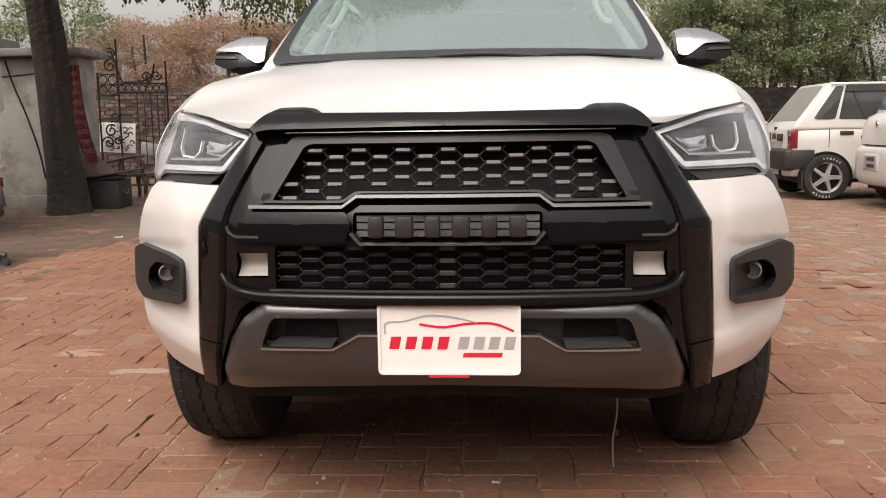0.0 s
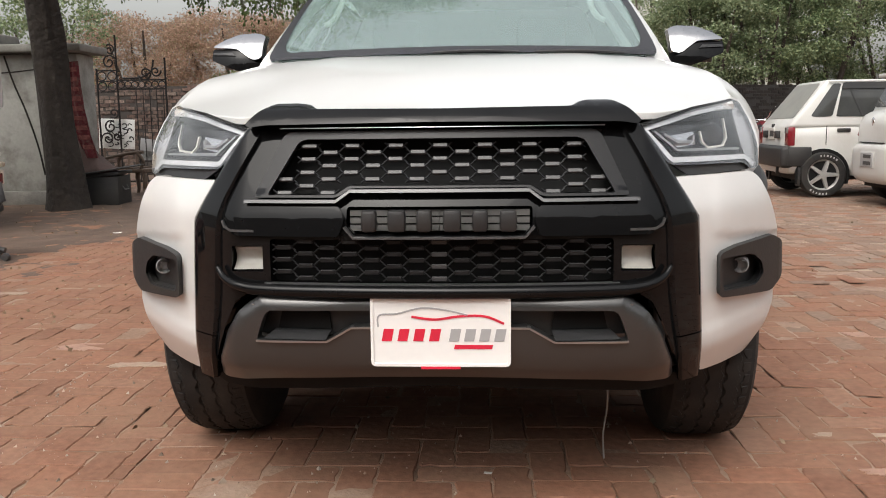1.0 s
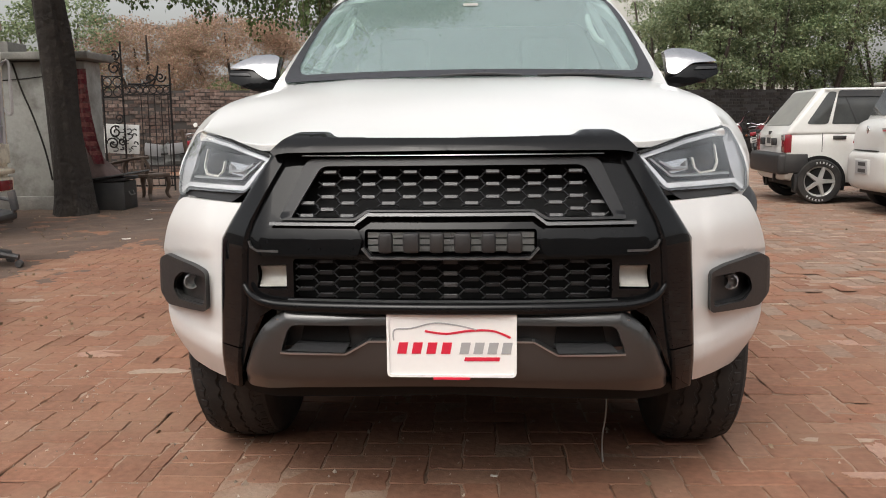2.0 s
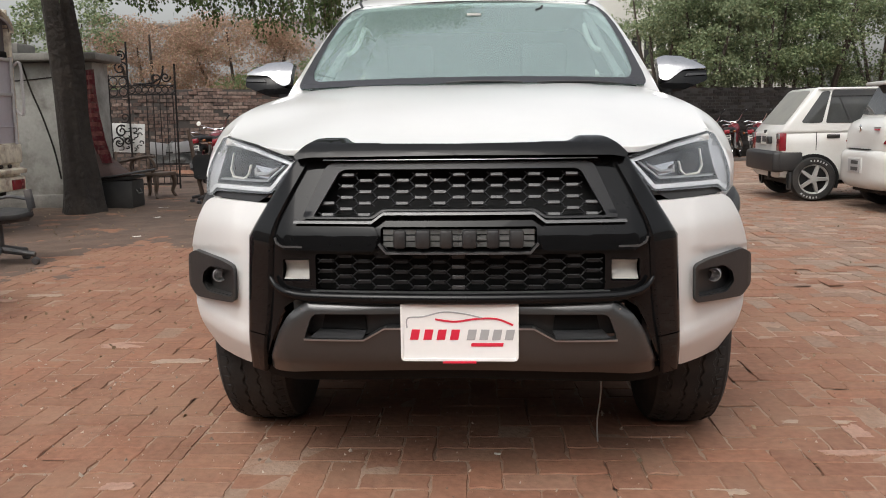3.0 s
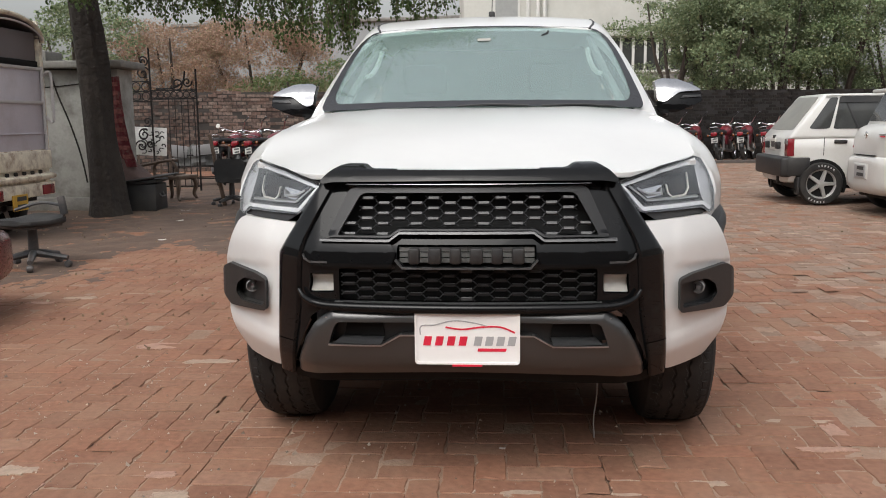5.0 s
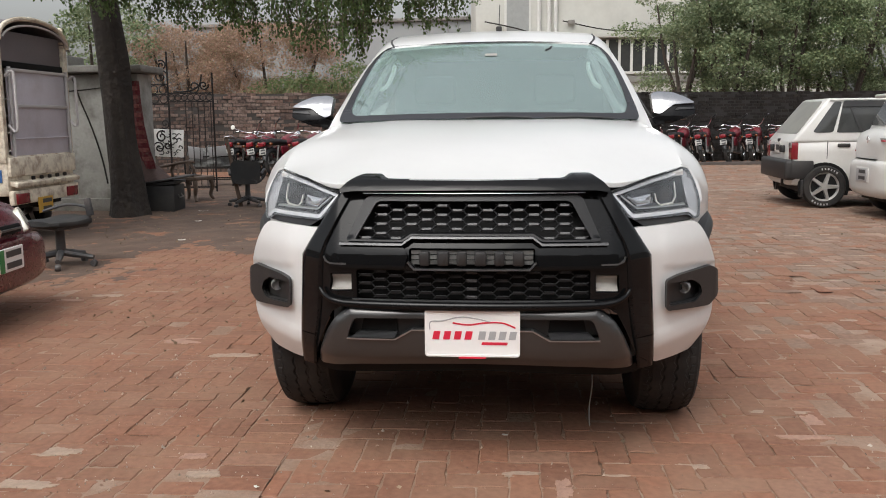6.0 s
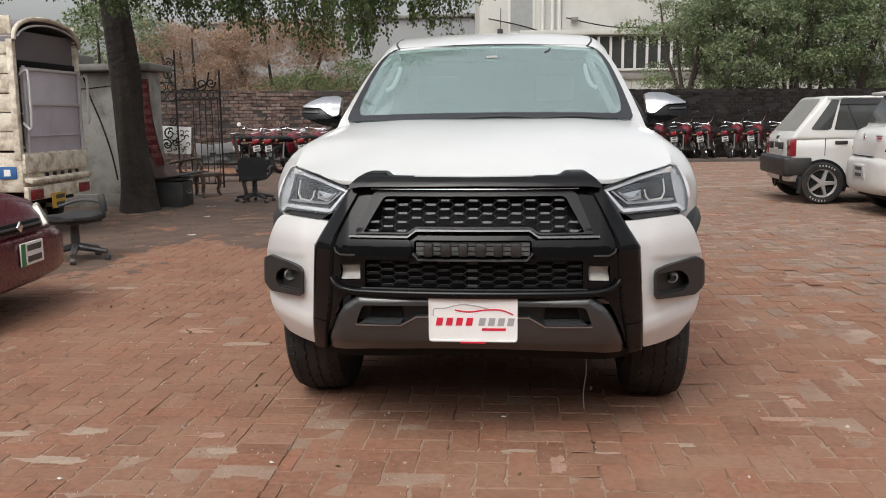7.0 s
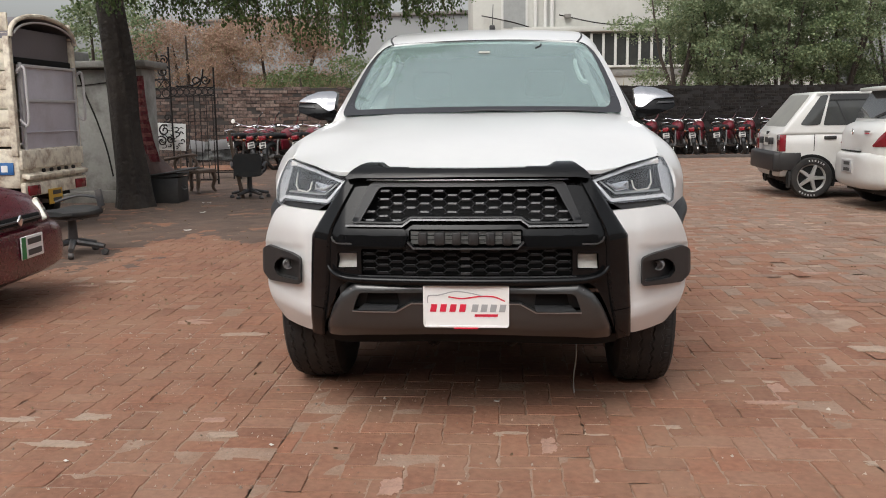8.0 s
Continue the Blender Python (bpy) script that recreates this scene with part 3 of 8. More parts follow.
def lampface(x, z):
    """The headlamp's face: the nose, swept back at its outer upper corner."""
    return nose(x, z) + 0.05 * smooth01(0.66, 0.86, abs(x)) * smooth01(0.95, 1.08, z)


HOOD_Z = [(0.0, 1.02), (0.15, 1.046), (0.3, 1.092), (0.45, 1.13), (0.7, 1.18), (0.95, 1.222), (1.2, 1.255), (1.42, 1.272)]


HOOD_POLY = np.polyfit([a for a, b in HOOD_Z], [b for a, b in HOOD_Z], 4)
EDGE_POLY = np.polyfit((0.4, 0.55, 0.7, 0.9, 1.15, 1.42), (0.797, 0.806, 0.808, 0.803, 0.788, 0.765), 3)


def hood_z(x, y):
    ax = abs(x)
    drop = lerp(0.064, 0.030, smooth01(0.48, 0.85, y))
    z = float(np.polyval(HOOD_POLY, min(y, 1.42))) - drop * min(1.3, ax / 0.78) ** lerp(2.6, 9.0, smooth01(0.6, 1.3, y))
    return z + 0.010 * smooth01(0.58, 0.42, ax) * smooth01(0.2, 0.6, y)


def hood_edge(y):
    return float(np.polyval(EDGE_POLY, min(1.42, max(0.4, y))))


def build_wheel(name, parent, x, y, side, r=WHEEL_R, w=0.285, rim_r=0.225, blocks=True):
    """A tyre with tread ribs and lugs and a six-spoke alloy rim; side +1: outer face towards +x."""
    m = Matrix.Translation((x, y, r)) @ Matrix.Rotation(radians(90 * side), 4, "Y")
    wheel = new(name)
    wheel.parent = parent
    bm = bm_new()
    h = w / 2
    prof = [(rim_r, -h * 0.72), (rim_r + 0.02, -h * 0.9), (lerp(rim_r, r, 0.5), -h), (r - 0.035, -h * 0.95), (r - 0.012, -h * 0.84), (r - 0.004, -h * 0.62)]
    for k in (-0.36, 0.0, 0.36):
        prof += [(r - 0.002, h * (k - 0.15)), (r - 0.013, h * (k - 0.13)), (r - 0.013, h * (k - 0.05)), (r, h * (k - 0.03))]
        prof += [(r, h * (k + 0.1))]
    prof += [(r - 0.004, h * 0.62), (r - 0.012, h * 0.84), (r - 0.035, h * 0.95), (lerp(rim_r, r, 0.5), h), (rim_r + 0.02, h * 0.9), (rim_r, h * 0.72)]
    lathe(bm, prof, m, 56)
    tyre = part("tyre", bm, RUBBER, wheel)
    if blocks:
        # five ribs parted by zigzag grooves, the shoulders cut by cross grooves
        def tread(u, v):
            a, k = 2 * math.pi * u, lerp(-0.9, 0.9, v)
            zig = abs((u * 44) % 1 - 0.5) * 4 - 1
            cut = any(abs(k * h - c * h - 0.006 * zig) < 0.0042 for c in (-0.56, -0.19, 0.19, 0.56))
            cut = cut or (abs(k) > 0.6 and (u * 60 + 0.5 * (k > 0)) % 1 < 0.16)
            rr = r - 0.030 * (abs(k) / 0.9) ** 6 + 0.002 - (0.009 if cut else 0.0)
            return m @ Vector((rr * math.cos(a), rr * math.sin(a), k * h))
        tagged(part("tread", sheet(bm_new(), tread, 360, 66), RUBBER, tyre, smooth=30), kind="stuff")
    bm = bm_new()
    lathe(bm, [(rim_r + 0.004, -h * 0.7), (rim_r - 0.02, -h * 0.5), (rim_r - 0.025, h * 0.3), (rim_r - 0.008, h * 0.66), (rim_r + 0.006, h * 0.76), (rim_r + 0.002, h * 0.7)], m, 40)
    for k in range(6):
        a = math.pi / 3 * k
        for s in (-1, 1):
            q = m @ Matrix.Rotation(a + s * 0.12, 4, "Z")
            box(bm, (0, 0, 0), (rim_r * 0.82, 0.03, 0.03), q @ Matrix.Translation((rim_r * 0.52, 0, h * 0.5)), bev=0.006, seg=1)
    lathe(bm, [(0.0001, h * 0.6), (0.05, h * 0.58), (0.062, h * 0.5), (0.062, h * 0.2), (0.0001, h * 0.18)], m, 20)
    part("rim", bm, ALLOY, wheel)
    bm = bm_new()
    lathe(bm, [(0.02, -0.03), (0.165, -0.03), (0.165, 0.0), (0.02, 0.0)], m, 24)
    part("brake_disc", bm, UNDER, wheel)
    return wheel

BAND_IN = [(0.362, 0.600), (0.40, 0.594), (0.45, 0.585), (0.50, 0.574), (0.55, 0.564), (0.60, 0.558), (0.66, 0.553), (0.75, 0.548), (0.80, 0.541), (0.84, 0.528), (0.86, 0.517), (1.012, 0.440)]
BAND_OUT = [(0.362, 0.664), (0.50, 0.656), (0.785, 0.638), (0.84, 0.604), (0.89, 0.571), (0.918, 0.553), (1.012, 0.490)]


def build_truck():
    truck = thing("pickup_truck", pose(-0.018, 0, 0, 0, 0, -1.25), "white double-cab pickup truck with gloss black grille on brick paving", "pickup truck")

    # fascia: one gloss black plate with openings for grilles, emblem window and marker lamps
    fascia = sym([(0.0, 1.03), (0.485, 1.022), (0.555, 0.918), (0.572, 0.89), (0.640, 0.785), (0.666, 0.362), (0.604, 0.362), (0.582, 0.436), (0.547, 0.520), (0.512, 0.588), (0.450, 0.628), (0.0, 0.628)])
    upper = sym([(0.0, 0.984), (0.335, 0.984), (0.352, 0.976), (0.420, 0.852), (0.250, 0.852), (0.218, 0.872), (0.0, 0.872)])
    window = rounded(sym([(0.0, 0.824), (0.222, 0.824), (0.222, 0.778), (0.2, 0.757), (0.0, 0.757)]), 0.008, 2)
    lower = rounded(sym([(0.0, 0.746), (0.415, 0.746), (0.415, 0.636), (0.0, 0.636)]), 0.01, 2)
    lamp = [(0.434, 0.730), (0.515, 0.727), (0.518, 0.664), (0.434, 0.666)]
    bm = panel_bm(fascia, nose, 0.0, 0.05, [upper, window, lower, lamp, [(-x, z) for x, z in lamp]], step=0.02)
    front = part("front_fascia", bm, BLACK, truck, "gloss black front fascia", bevel=0.004)

    # side bands, marker lamps and wedges
    for s in (1, -1):
        for name, z0, z1 in (("lower_band", 0.362, 0.489), ("side_band", 0.493, 1.012)):
            def band(u, v, s=s, z0=z0, z1=z1):
                z = lerp(z0, z1, v)
                xi, xo = table_at(BAND_IN, z), table_at(BAND_OUT, z)
                x = lerp(xi, xo, u)
                off = 0.001 + 0.014 * smooth01(0.0, 0.12, u) - 0.008 * smooth01(0.86, 1.0, u)
                return Vector((s * x, nose(x, z) - off, z))
            part(name, sheet(bm_new(), band, 14, 40 if z1 > 0.5 else 12, (0, 0.02, 0)), BLACK, front)
        # marker lamp
        glow = [(0.438, 0.726), (0.511, 0.723), (0.514, 0.668), (0.438, 0.670)]
        part("marker_lamp", panel_bm(glow, nose, lambda x, z: -0.006 - 0.028 * (1 - ((z - 0.697) / 0.03) ** 2), 0.02, step=0.008, flip=s), MARKER, front, "white marker lamp", bevel=0.004)
        ledge = ribbon([(0.452, 0.7665), (0.512, 0.7665), (0.532, 0.775), (0.5385, 0.79)], 0.006)
        part("trim_line", panel_bm(ledge, nose, 0.014, 0.012, flip=s), DARKTRIM, front)
        wedge = rounded([(0.246, 0.832), (0.472, 0.832), (0.530, 0.768), (0.5, 0.754), (0.24, 0.754), (0.225, 0.80)], 0.012)
        part("wedge_panel", panel_bm(wedge, nose, 0.012, 0.02, step=0.015, flip=s), BLACK, front, bevel=0.005)

    # grille surround and trims
    ring_o = rounded(sym([(0.0, 1.005), (0.375, 1.003), (0.392, 0.992), (0.455, 0.846), (0.245, 0.846), (0.213, 0.868), (0.0, 0.868)]), 0.012, 3)
    ring_i = rounded(sym([(0.0, 0.984), (0.335, 0.984), (0.352, 0.976), (0.420, 0.852), (0.250, 0.852), (0.218, 0.873), (0.0, 0.873)]), 0.006, 2)
    part("grille_surround", panel_bm(ring_o, nose, 0.014, 0.03, [ring_i]), SURROUND, front, "satin dark grey surround", bevel=0.003)
    bar = [(-0.476, 0.838), (-0.247, 0.838), (-0.214, 0.862), (0.214, 0.862), (0.247, 0.838), (0.476, 0.838)]
    part("centre_bar", panel_bm(ribbon(bar, 0.0075), nose, 0.026, 0.036), DARKTRIM, front, "dark silver bar", bevel=0.003)
    keel = [(-0.226, 0.778), (-0.204, 0.752), (0.204, 0.752), (0.226, 0.778)]
    part("emblem_trim", panel_bm(ribbon(keel, 0.0055), nose, 0.022, 0.03), DARKTRIM, front, bevel=0.002)
    lip = curve_pts([(-0.556, 0, 0.672), (-0.535, 0, 0.648), (-0.49, 0, 0.631), (-0.42, 0, 0.6235), (-0.2, 0, 0.622), (0.2, 0, 0.622), (0.42, 0, 0.6235), (0.49, 0, 0.631), (0.535, 0, 0.648), (0.556, 0, 0.672)], 6)
    lip = [Vector((p.x, nose(p.x, p.z) - 0.018, p.z)) for p in lip]
    # grey strip that paints the highlight along the lip's upper edge
    part("lip_highlight_strip", panel_bm(ribbon([(-0.43, 0.6375), (0.43, 0.6375)], 0.004), nose, 0.012, 0.02), DARKTRIM, front, "thin grey strip painted for the lip's highlight", bevel=0.002)
    part("lower_lip", tube(bm_new(), lip, [0.006 + 0.010 * min(1, 3 * k / len(lip), 3 * (len(lip) - 1 - k) / len(lip)) for k in range(len(lip))], 16), BLACK, front, "rounded gloss black lip")

    # honeycomb grilles: flat inserts joined by thin slanting bars
    backing = part("grille_backing", panel_bm(sym([(0.0, 1.0), (0.43, 1.0), (0.5, 0.85), (0.5, 0.625), (0.0, 0.625)]), nose, -0.075, 0.01), DARK, front)
    bmi = box(bm_new(), (0, 0, 0), (0.036, 0.010, 0.0108), bev=0.0015, seg=1)
    bmesh.ops.recalc_face_normals(bmi, faces=bmi.faces[:])
    insert_mesh = bpy.data.meshes.new("grille_insert")
    bmi.to_mesh(insert_mesh), bmi.free()
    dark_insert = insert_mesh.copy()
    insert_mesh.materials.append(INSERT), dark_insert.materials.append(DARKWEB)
    for top in (True, False):
        web = bm_new()
        dx, dz = 0.0544, 0.0318 if top else 0.0297
        for i in range(-8, 9):
            for j in range(5):
                x, z = i * dx, (0.966 if top else 0.740) - (j + (0.5 if i % 2 else 0.0)) * dz
                wide = (lerp(0.420, 0.345, (z - 0.852) / 0.13) if top else 0.41) - 0.008
                if z < (0.853 if top else 0.64) or abs(x) > wide:
                    continue
                if top and z < 0.874 and abs(x) < 0.23:
                    continue
                y = nose(x, z) + 0.008
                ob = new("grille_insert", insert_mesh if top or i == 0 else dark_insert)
                ob.location = (x, y, z)
                ob.rotation_euler = (radians(-27 if top else 0), 0, 0)
                ob.parent = front
                for sx in (-1, 1):
                    for sz in (-1, 1):
                        a, b = Vector((x + sx * 0.018, y, z)), Vector((x + sx * (dx / 2 + 0.001), y, z + sz * dz / 4))
                        rod(web, a, b, 0.0021, seg=4, caps=False)
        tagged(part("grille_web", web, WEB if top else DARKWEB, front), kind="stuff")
    for s in (-1, 1):
        bm = bm_new()
        for k in range(3):
            box(bm, (s * 0.108, 0.035, 0.772 + 0.018 * k), (0.2155, 0.01, 0.014))
        part("radiator_slat", bm, SLAT, backing)
    # raised emblem blocks in the window
    for k, wd in enumerate((0.036, 0.042, 0.036, 0.042, 0.036, 0.040)):
        part("emblem_block", box(bm_new(), (-0.164 + 0.0656 * k, -0.012, 0.793), (wd, 0.03, 0.052), bev=0.008), MATTE, front)

    # bonnet guard
    guard = rounded(sym([(0.0, 1.056), (0.325, 1.059), (0.352, 1.074), (0.425, 1.074), (0.462, 1.052), (0.490, 1.022), (0.478, 1.014), (0.44, 1.02), (0.0, 1.024)]), 0.012, 3)
    part("bonnet_guard", panel_bm(guard, nose, lambda x, z: 0.045 - 0.55 * max(0, z - 1.036) - 1.6 * max(0, z - 1.058), 0.13, step=0.012), BLACK, truck, "gloss black bonnet guard", bevel=0.012)
    part("chrome_line", panel_bm(ribbon([(-0.40, 1.0115), (0.40, 1.0115)], 0.0024), nose, 0.030, 0.02), BRIGHTTRIM, truck, "thin bright line under the bonnet guard")

    # grey lower bumper with its slot
    skid = rounded(sym([(0.0, 0.612), (0.44, 0.612), (0.498, 0.572), (0.535, 0.515), (0.570, 0.434), (0.588, 0.372), (0.40, 0.392), (0.0, 0.400)]), 0.03)
    slot = rounded(sym([(0.0, 0.576), (0.415, 0.576), (0.428, 0.564), (0.450, 0.502), (0.275, 0.502), (0.215, 0.536), (0.0, 0.536)]), 0.008, 2)

    brow = [Vector(p) for p in ((0.0, 0.612), (0.44, 0.612), (0.498, 0.572), (0.535, 0.515), (0.570, 0.434), (0.588, 0.372))]

    def skid_off(x, z):
        p, d = Vector((abs(x), z)), 1.0
        for a, b in zip(brow, brow[1:]):
            e = b - a
            d = min(d, (p - a - e * min(1, max(0, (p - a).dot(e) / e.length_squared))).length)
        roll = 0.034 * math.sqrt(max(0.0, 1 - (1 - min(1, d / 0.034)) ** 2))
        return -0.016 + 0.75 * roll + 0.024 * smooth01(0.1, 0.44, abs(x)) - 0.07 * max(0, 0.53 - z) - 0.5 * max(0, 0.425 - z)
    part("skid_garnish", panel_bm(skid, nose, skid_off, 0.04, [slot], step=0.011), GUNMETAL, truck, "gunmetal grey lower bumper", bevel=0.006)
    part("slot_backing", panel_bm(sym([(0.0, 0.585), (0.46, 0.585), (0.47, 0.505), (0.0, 0.505)]), nose, -0.03, 0.01), MATTE, truck)
    for s in (1, -1):
        lipline = [(0.450, 0.4995), (0.274, 0.4995), (0.214, 0.5335), (0.155, 0.5335)]
        part("slot_lip", panel_bm(ribbon(lipline, 0.0045), nose, lambda x, z: 0.014 + 0.024 * smooth01(0.1, 0.44, abs(x)), 0.03, flip=s), BRIGHTTRIM, truck)
        top = [(0.46, 0.588), (0.15, 0.588)]
        part("slot_top_line", panel_bm(ribbon(top, 0.003), nose, lambda x, z: 0.004 + 0.022 * smooth01(0.1, 0.44, abs(x)), 0.02, flip=s), BRIGHTTRIM, truck)
        part("slot_pocket", panel_bm([(0.275, 0.564), (0.395, 0.564), (0.405, 0.522), (0.27, 0.522)], nose, -0.02, 0.01, flip=s), DARK, truck)
        part("slot_shelf", panel_bm([(0.268, 0.522), (0.410, 0.522), (0.432, 0.505), (0.277, 0.505)], nose, lambda x, z: 0.03 - 2.0 * (z - 0.505), 0.01, flip=s), SATIN, truck)

    # white bumper wings, creased round the fog lamps
    def wing_off(x, z):
        ax = abs(x)
        inner = 0.12 * max(0.0, 0.712 - ax + 0.12 * (z - 0.47)) * smooth01(0.60, 0.54, z)
        fold = 0.10 * max(0.0, 0.700 - ax) * smooth01(0.69, 0.73, z)
        return 0.009 * smooth01(0.718, 0.728, z + 0.1 * (ax - 0.75)) * smooth01(0.67, 0.72, ax) + 0.006 * smooth01(0.515, 0.495, z - 0.12 * (ax - 0.8)) - 0.32 * max(0.0, 0.438 + 0.14 * max(0.0, ax - 0.68) - z) - inner - 0.5 * fold
    for s in (1, -1):
        outline = rounded([(0.570, 0.882), (0.577, 0.86), (0.636, 0.783), (0.647, 0.545), (0.664, 0.362), (0.75, 0.36), (0.836, 0.366), (0.894, 0.436), (0.926, 0.507), (0.940, 0.60), (0.938, 0.70), (0.918, 0.758), (0.889, 0.82), (0.862, 0.862), (0.830, 0.882)], 0.02)
        box_o = rounded([(0.700, 0.684), (0.755, 0.696), (0.900, 0.704), (0.945, 0.682), (0.950, 0.576), (0.905, 0.546), (0.703, 0.571)], 0.016)
        open_i = rounded([(0.706, 0.672), (0.818, 0.667), (0.856, 0.640), (0.868, 0.604), (0.838, 0.578), (0.714, 0.586)], 0.012, 3)
        part("bumper_wing", panel_bm(outline, nose, wing_off, 0.03, [rounded(open_i, 0.001, 1)], step=0.0125, flip=s), WHITE, truck, "white painted bumper corner", bevel=0.004)
        surround = part("fog_surround", panel_bm(box_o, nose, 0.035, 0.045, [open_i], step=0.03, flip=s), MATTE, truck, "matte black fog lamp surround", bevel=0.005)
        part("fog_recess", panel_bm(box_o, nose, lambda x, z: -0.012 - 0.10 * max(0.0, abs(x) - 0.76), 0.008, step=0.03, flip=s), MATTE, surround)
        part("fog_tunnel", panel_bm(rounded([(x + 0.02 * (0.79 - x), z + 0.02 * (0.63 - z)) for x, z in open_i], 0.001, 1), nose, 0.02, 0.06, [[(x + 0.06 * (0.79 - x), z + 0.06 * (0.63 - z)) for x, z in open_i]], step=0.05, flip=s), MATTE, surround)
        c = Vector((s * 0.785, nose(0.785, 0.637) - 0.004, 0.637))
        q = Matrix.Translation(c) @ Matrix.Rotation(radians(90), 4, "X") @ Matrix.Rotation(radians(-18 * s), 4, "Y")
        part("fog_lamp", lathe(bm_new(), [(0.021, -0.03), (0.022, 0.004), (0.0195, 0.006), (0.017, -0.002), (0.009, -0.014), (0.0001, -0.016)], q, 24), GREYTRIM, surround, "small round fog lamp")
        part("fog_lens", lathe(bm_new(), [(0.018, 0.0), (0.014, 0.003), (0.008, 0.0045), (0.0001, 0.005)], q, 24), CLEAR, surround)

        corner = rounded([(0.80, 1.080), (0.836, 1.071), (0.858, 1.030), (0.870, 0.980), (0.873, 0.942), (0.886, 0.942), (0.884, 0.985), (0.872, 1.034), (0.846, 1.076), (0.815, 1.084)], 0.005, 2)
        part("wing_corner", panel_bm(corner, lampface, -0.014, 0.07, step=0.02, flip=s), WHITE, truck)

        # headlamp: dark bowl, chrome edge, light guide, projector and clear cover
        hl = rounded([(0.484, 1.010), (0.65, 1.052), (0.74, 1.070), (0.80, 1.079), (0.834, 1.070), (0.855, 1.03), (0.867, 0.98), (0.871, 0.94), (0.863, 0.892), (0.836, 0.884), (0.805, 0.905), (0.572, 0.910), (0.555, 0.920)], 0.012, 3)
        lampbody = part("headlamp", panel_bm(hl, lampface, lambda x, z: -0.065 - 0.03 * smooth01(0.55, 0.7, abs(x)), 0.02, step=0.03, flip=s), LAMPDARK, truck, "clear headlamp with chrome edging")
        ring = [(x + 0.045 * (0.69 - x), z + 0.05 * (0.98 - z)) for x, z in hl]
        part("lamp_side", panel_bm(hl, lampface, -0.002, 0.11, [ring], step=0.03, flip=s), LAMPDARK, lampbody, "smoky lamp side")
        part("lamp_shell", panel_bm([(0.492, 1.012), (0.65, 1.055), (0.80, 1.079), (0.80, 1.073), (0.65, 1.048), (0.5, 1.005)], lampface, 0.003, 0.03, flip=s), DARK, lampbody)
        rim = [(0.494, 1.004), (0.572, 0.922), (0.812, 0.920), (0.846, 0.897)]
        part("chrome_edge", panel_bm(ribbon(rim, 0.013), lampface, -0.004, 0.05, step=0.03, flip=s), LAMPSILVER, lampbody, "bright chrome edge", bevel=0.005)
        part("chrome_top", panel_bm(ribbon([(0.500, 0.999), (0.65, 1.038), (0.80, 1.062)], 0.011), lampface, -0.006, 0.03, step=0.03, flip=s), LAMPSILVER, lampbody)
        rim2 = [(0.532, 0.992), (0.592, 0.945), (0.80, 0.941)]
        part("inner_edge", panel_bm(ribbon(rim2, 0.0055), lampface, -0.020, 0.04, step=0.03, flip=s), BRIGHTTRIM, lampbody, bevel=0.002)
        part("corner_reflector", panel_bm([(0.796, 1.066), (0.828, 1.064), (0.848, 1.03), (0.860, 0.98), (0.862, 0.945), (0.856, 0.897), (0.834, 0.891), (0.818, 0.925), (0.806, 0.955), (0.800, 1.01)], lampface, -0.012, 0.03, step=0.03, flip=s), SMOKE, lampbody, bevel=0.004)
        guide = [(0.760, 1.024), (0.760, 0.972), (0.744, 0.951), (0.692, 0.947), (0.674, 0.962), (0.669, 0.990)]
        part("light_guide", panel_bm(ribbon(guide, 0.0045), lampface, -0.022, 0.02, step=0.03, flip=s), LAMPWHITE, lampbody, bevel=0.002)
        c = Vector((s * 0.713, lampface(0.713, 0.985) + 0.060, 0.984))
        q = Matrix.Translation(c) @ Matrix.Rotation(radians(90), 4, "X") @ Matrix.Rotation(radians(-14 * s), 4, "Y")
        part("projector", lathe(bm_new(), [(0.030, -0.03), (0.030, 0.002), (0.026, 0.006), (0.024, 0.002)], q, 24), LAMPDARK, lampbody)
        part("projector_lens", lathe(bm_new(), [(0.024, -0.004), (0.020, -0.003), (0.012, -0.0025), (0.0001, -0.002)], q, 24), LAMPDARK, lampbody)
        part("inner_bracket", panel_bm(ribbon([(0.56, 0.985), (0.6, 0.965), (0.645, 0.965), (0.65, 0.98)], 0.006), lampface, -0.03, 0.02, flip=s), BRIGHTTRIM, lampbody)
        part("side_reflector", panel_bm([(0.562, 0.978), (0.652, 0.990), (0.656, 0.958), (0.598, 0.950)], lampface, -0.045, 0.012, flip=s), CHROME, lampbody)
        cover = part("lamp_cover", panel_bm(hl, lampface, 0.004, 0.004, step=0.025, flip=s), CLEAR, lampbody, "clear plastic cover")
        cover.visible_shadow = False
        part("under_lamp", panel_bm(rounded([(0.56, 0.918), (0.81, 0.909), (0.835, 0.886), (0.62, 0.882), (0.59, 0.9)], 0.01, 2), nose, -0.012, 0.04, flip=s), MATTE, truck)

    # number plate with printed shapes
    holder = new("number_plate")
    holder.parent, holder.location = truck, (0.018, 0, 0)
    part("plate_board", panel_bm(rounded([(-0.184, 0.614), (0.152, 0.614), (0.152, 0.441), (-0.184, 0.441)], 0.014), flat(-0.012), 0.0, 0.008), PLATEWHITE, holder, "white plate with red and grey printed shapes", bevel=0.003)
    rim_o, rim_i = rounded([(-0.184, 0.614), (0.152, 0.614), (0.152, 0.441), (-0.184, 0.441)], 0.014), rounded([(-0.177, 0.607), (0.145, 0.607), (0.145, 0.448), (-0.177, 0.448)], 0.009)
    part("plate_rim", panel_bm(rim_o, flat(-0.0165), 0.0, 0.0045, [rim_i]), PLATEWHITE, holder, bevel=0.0015)
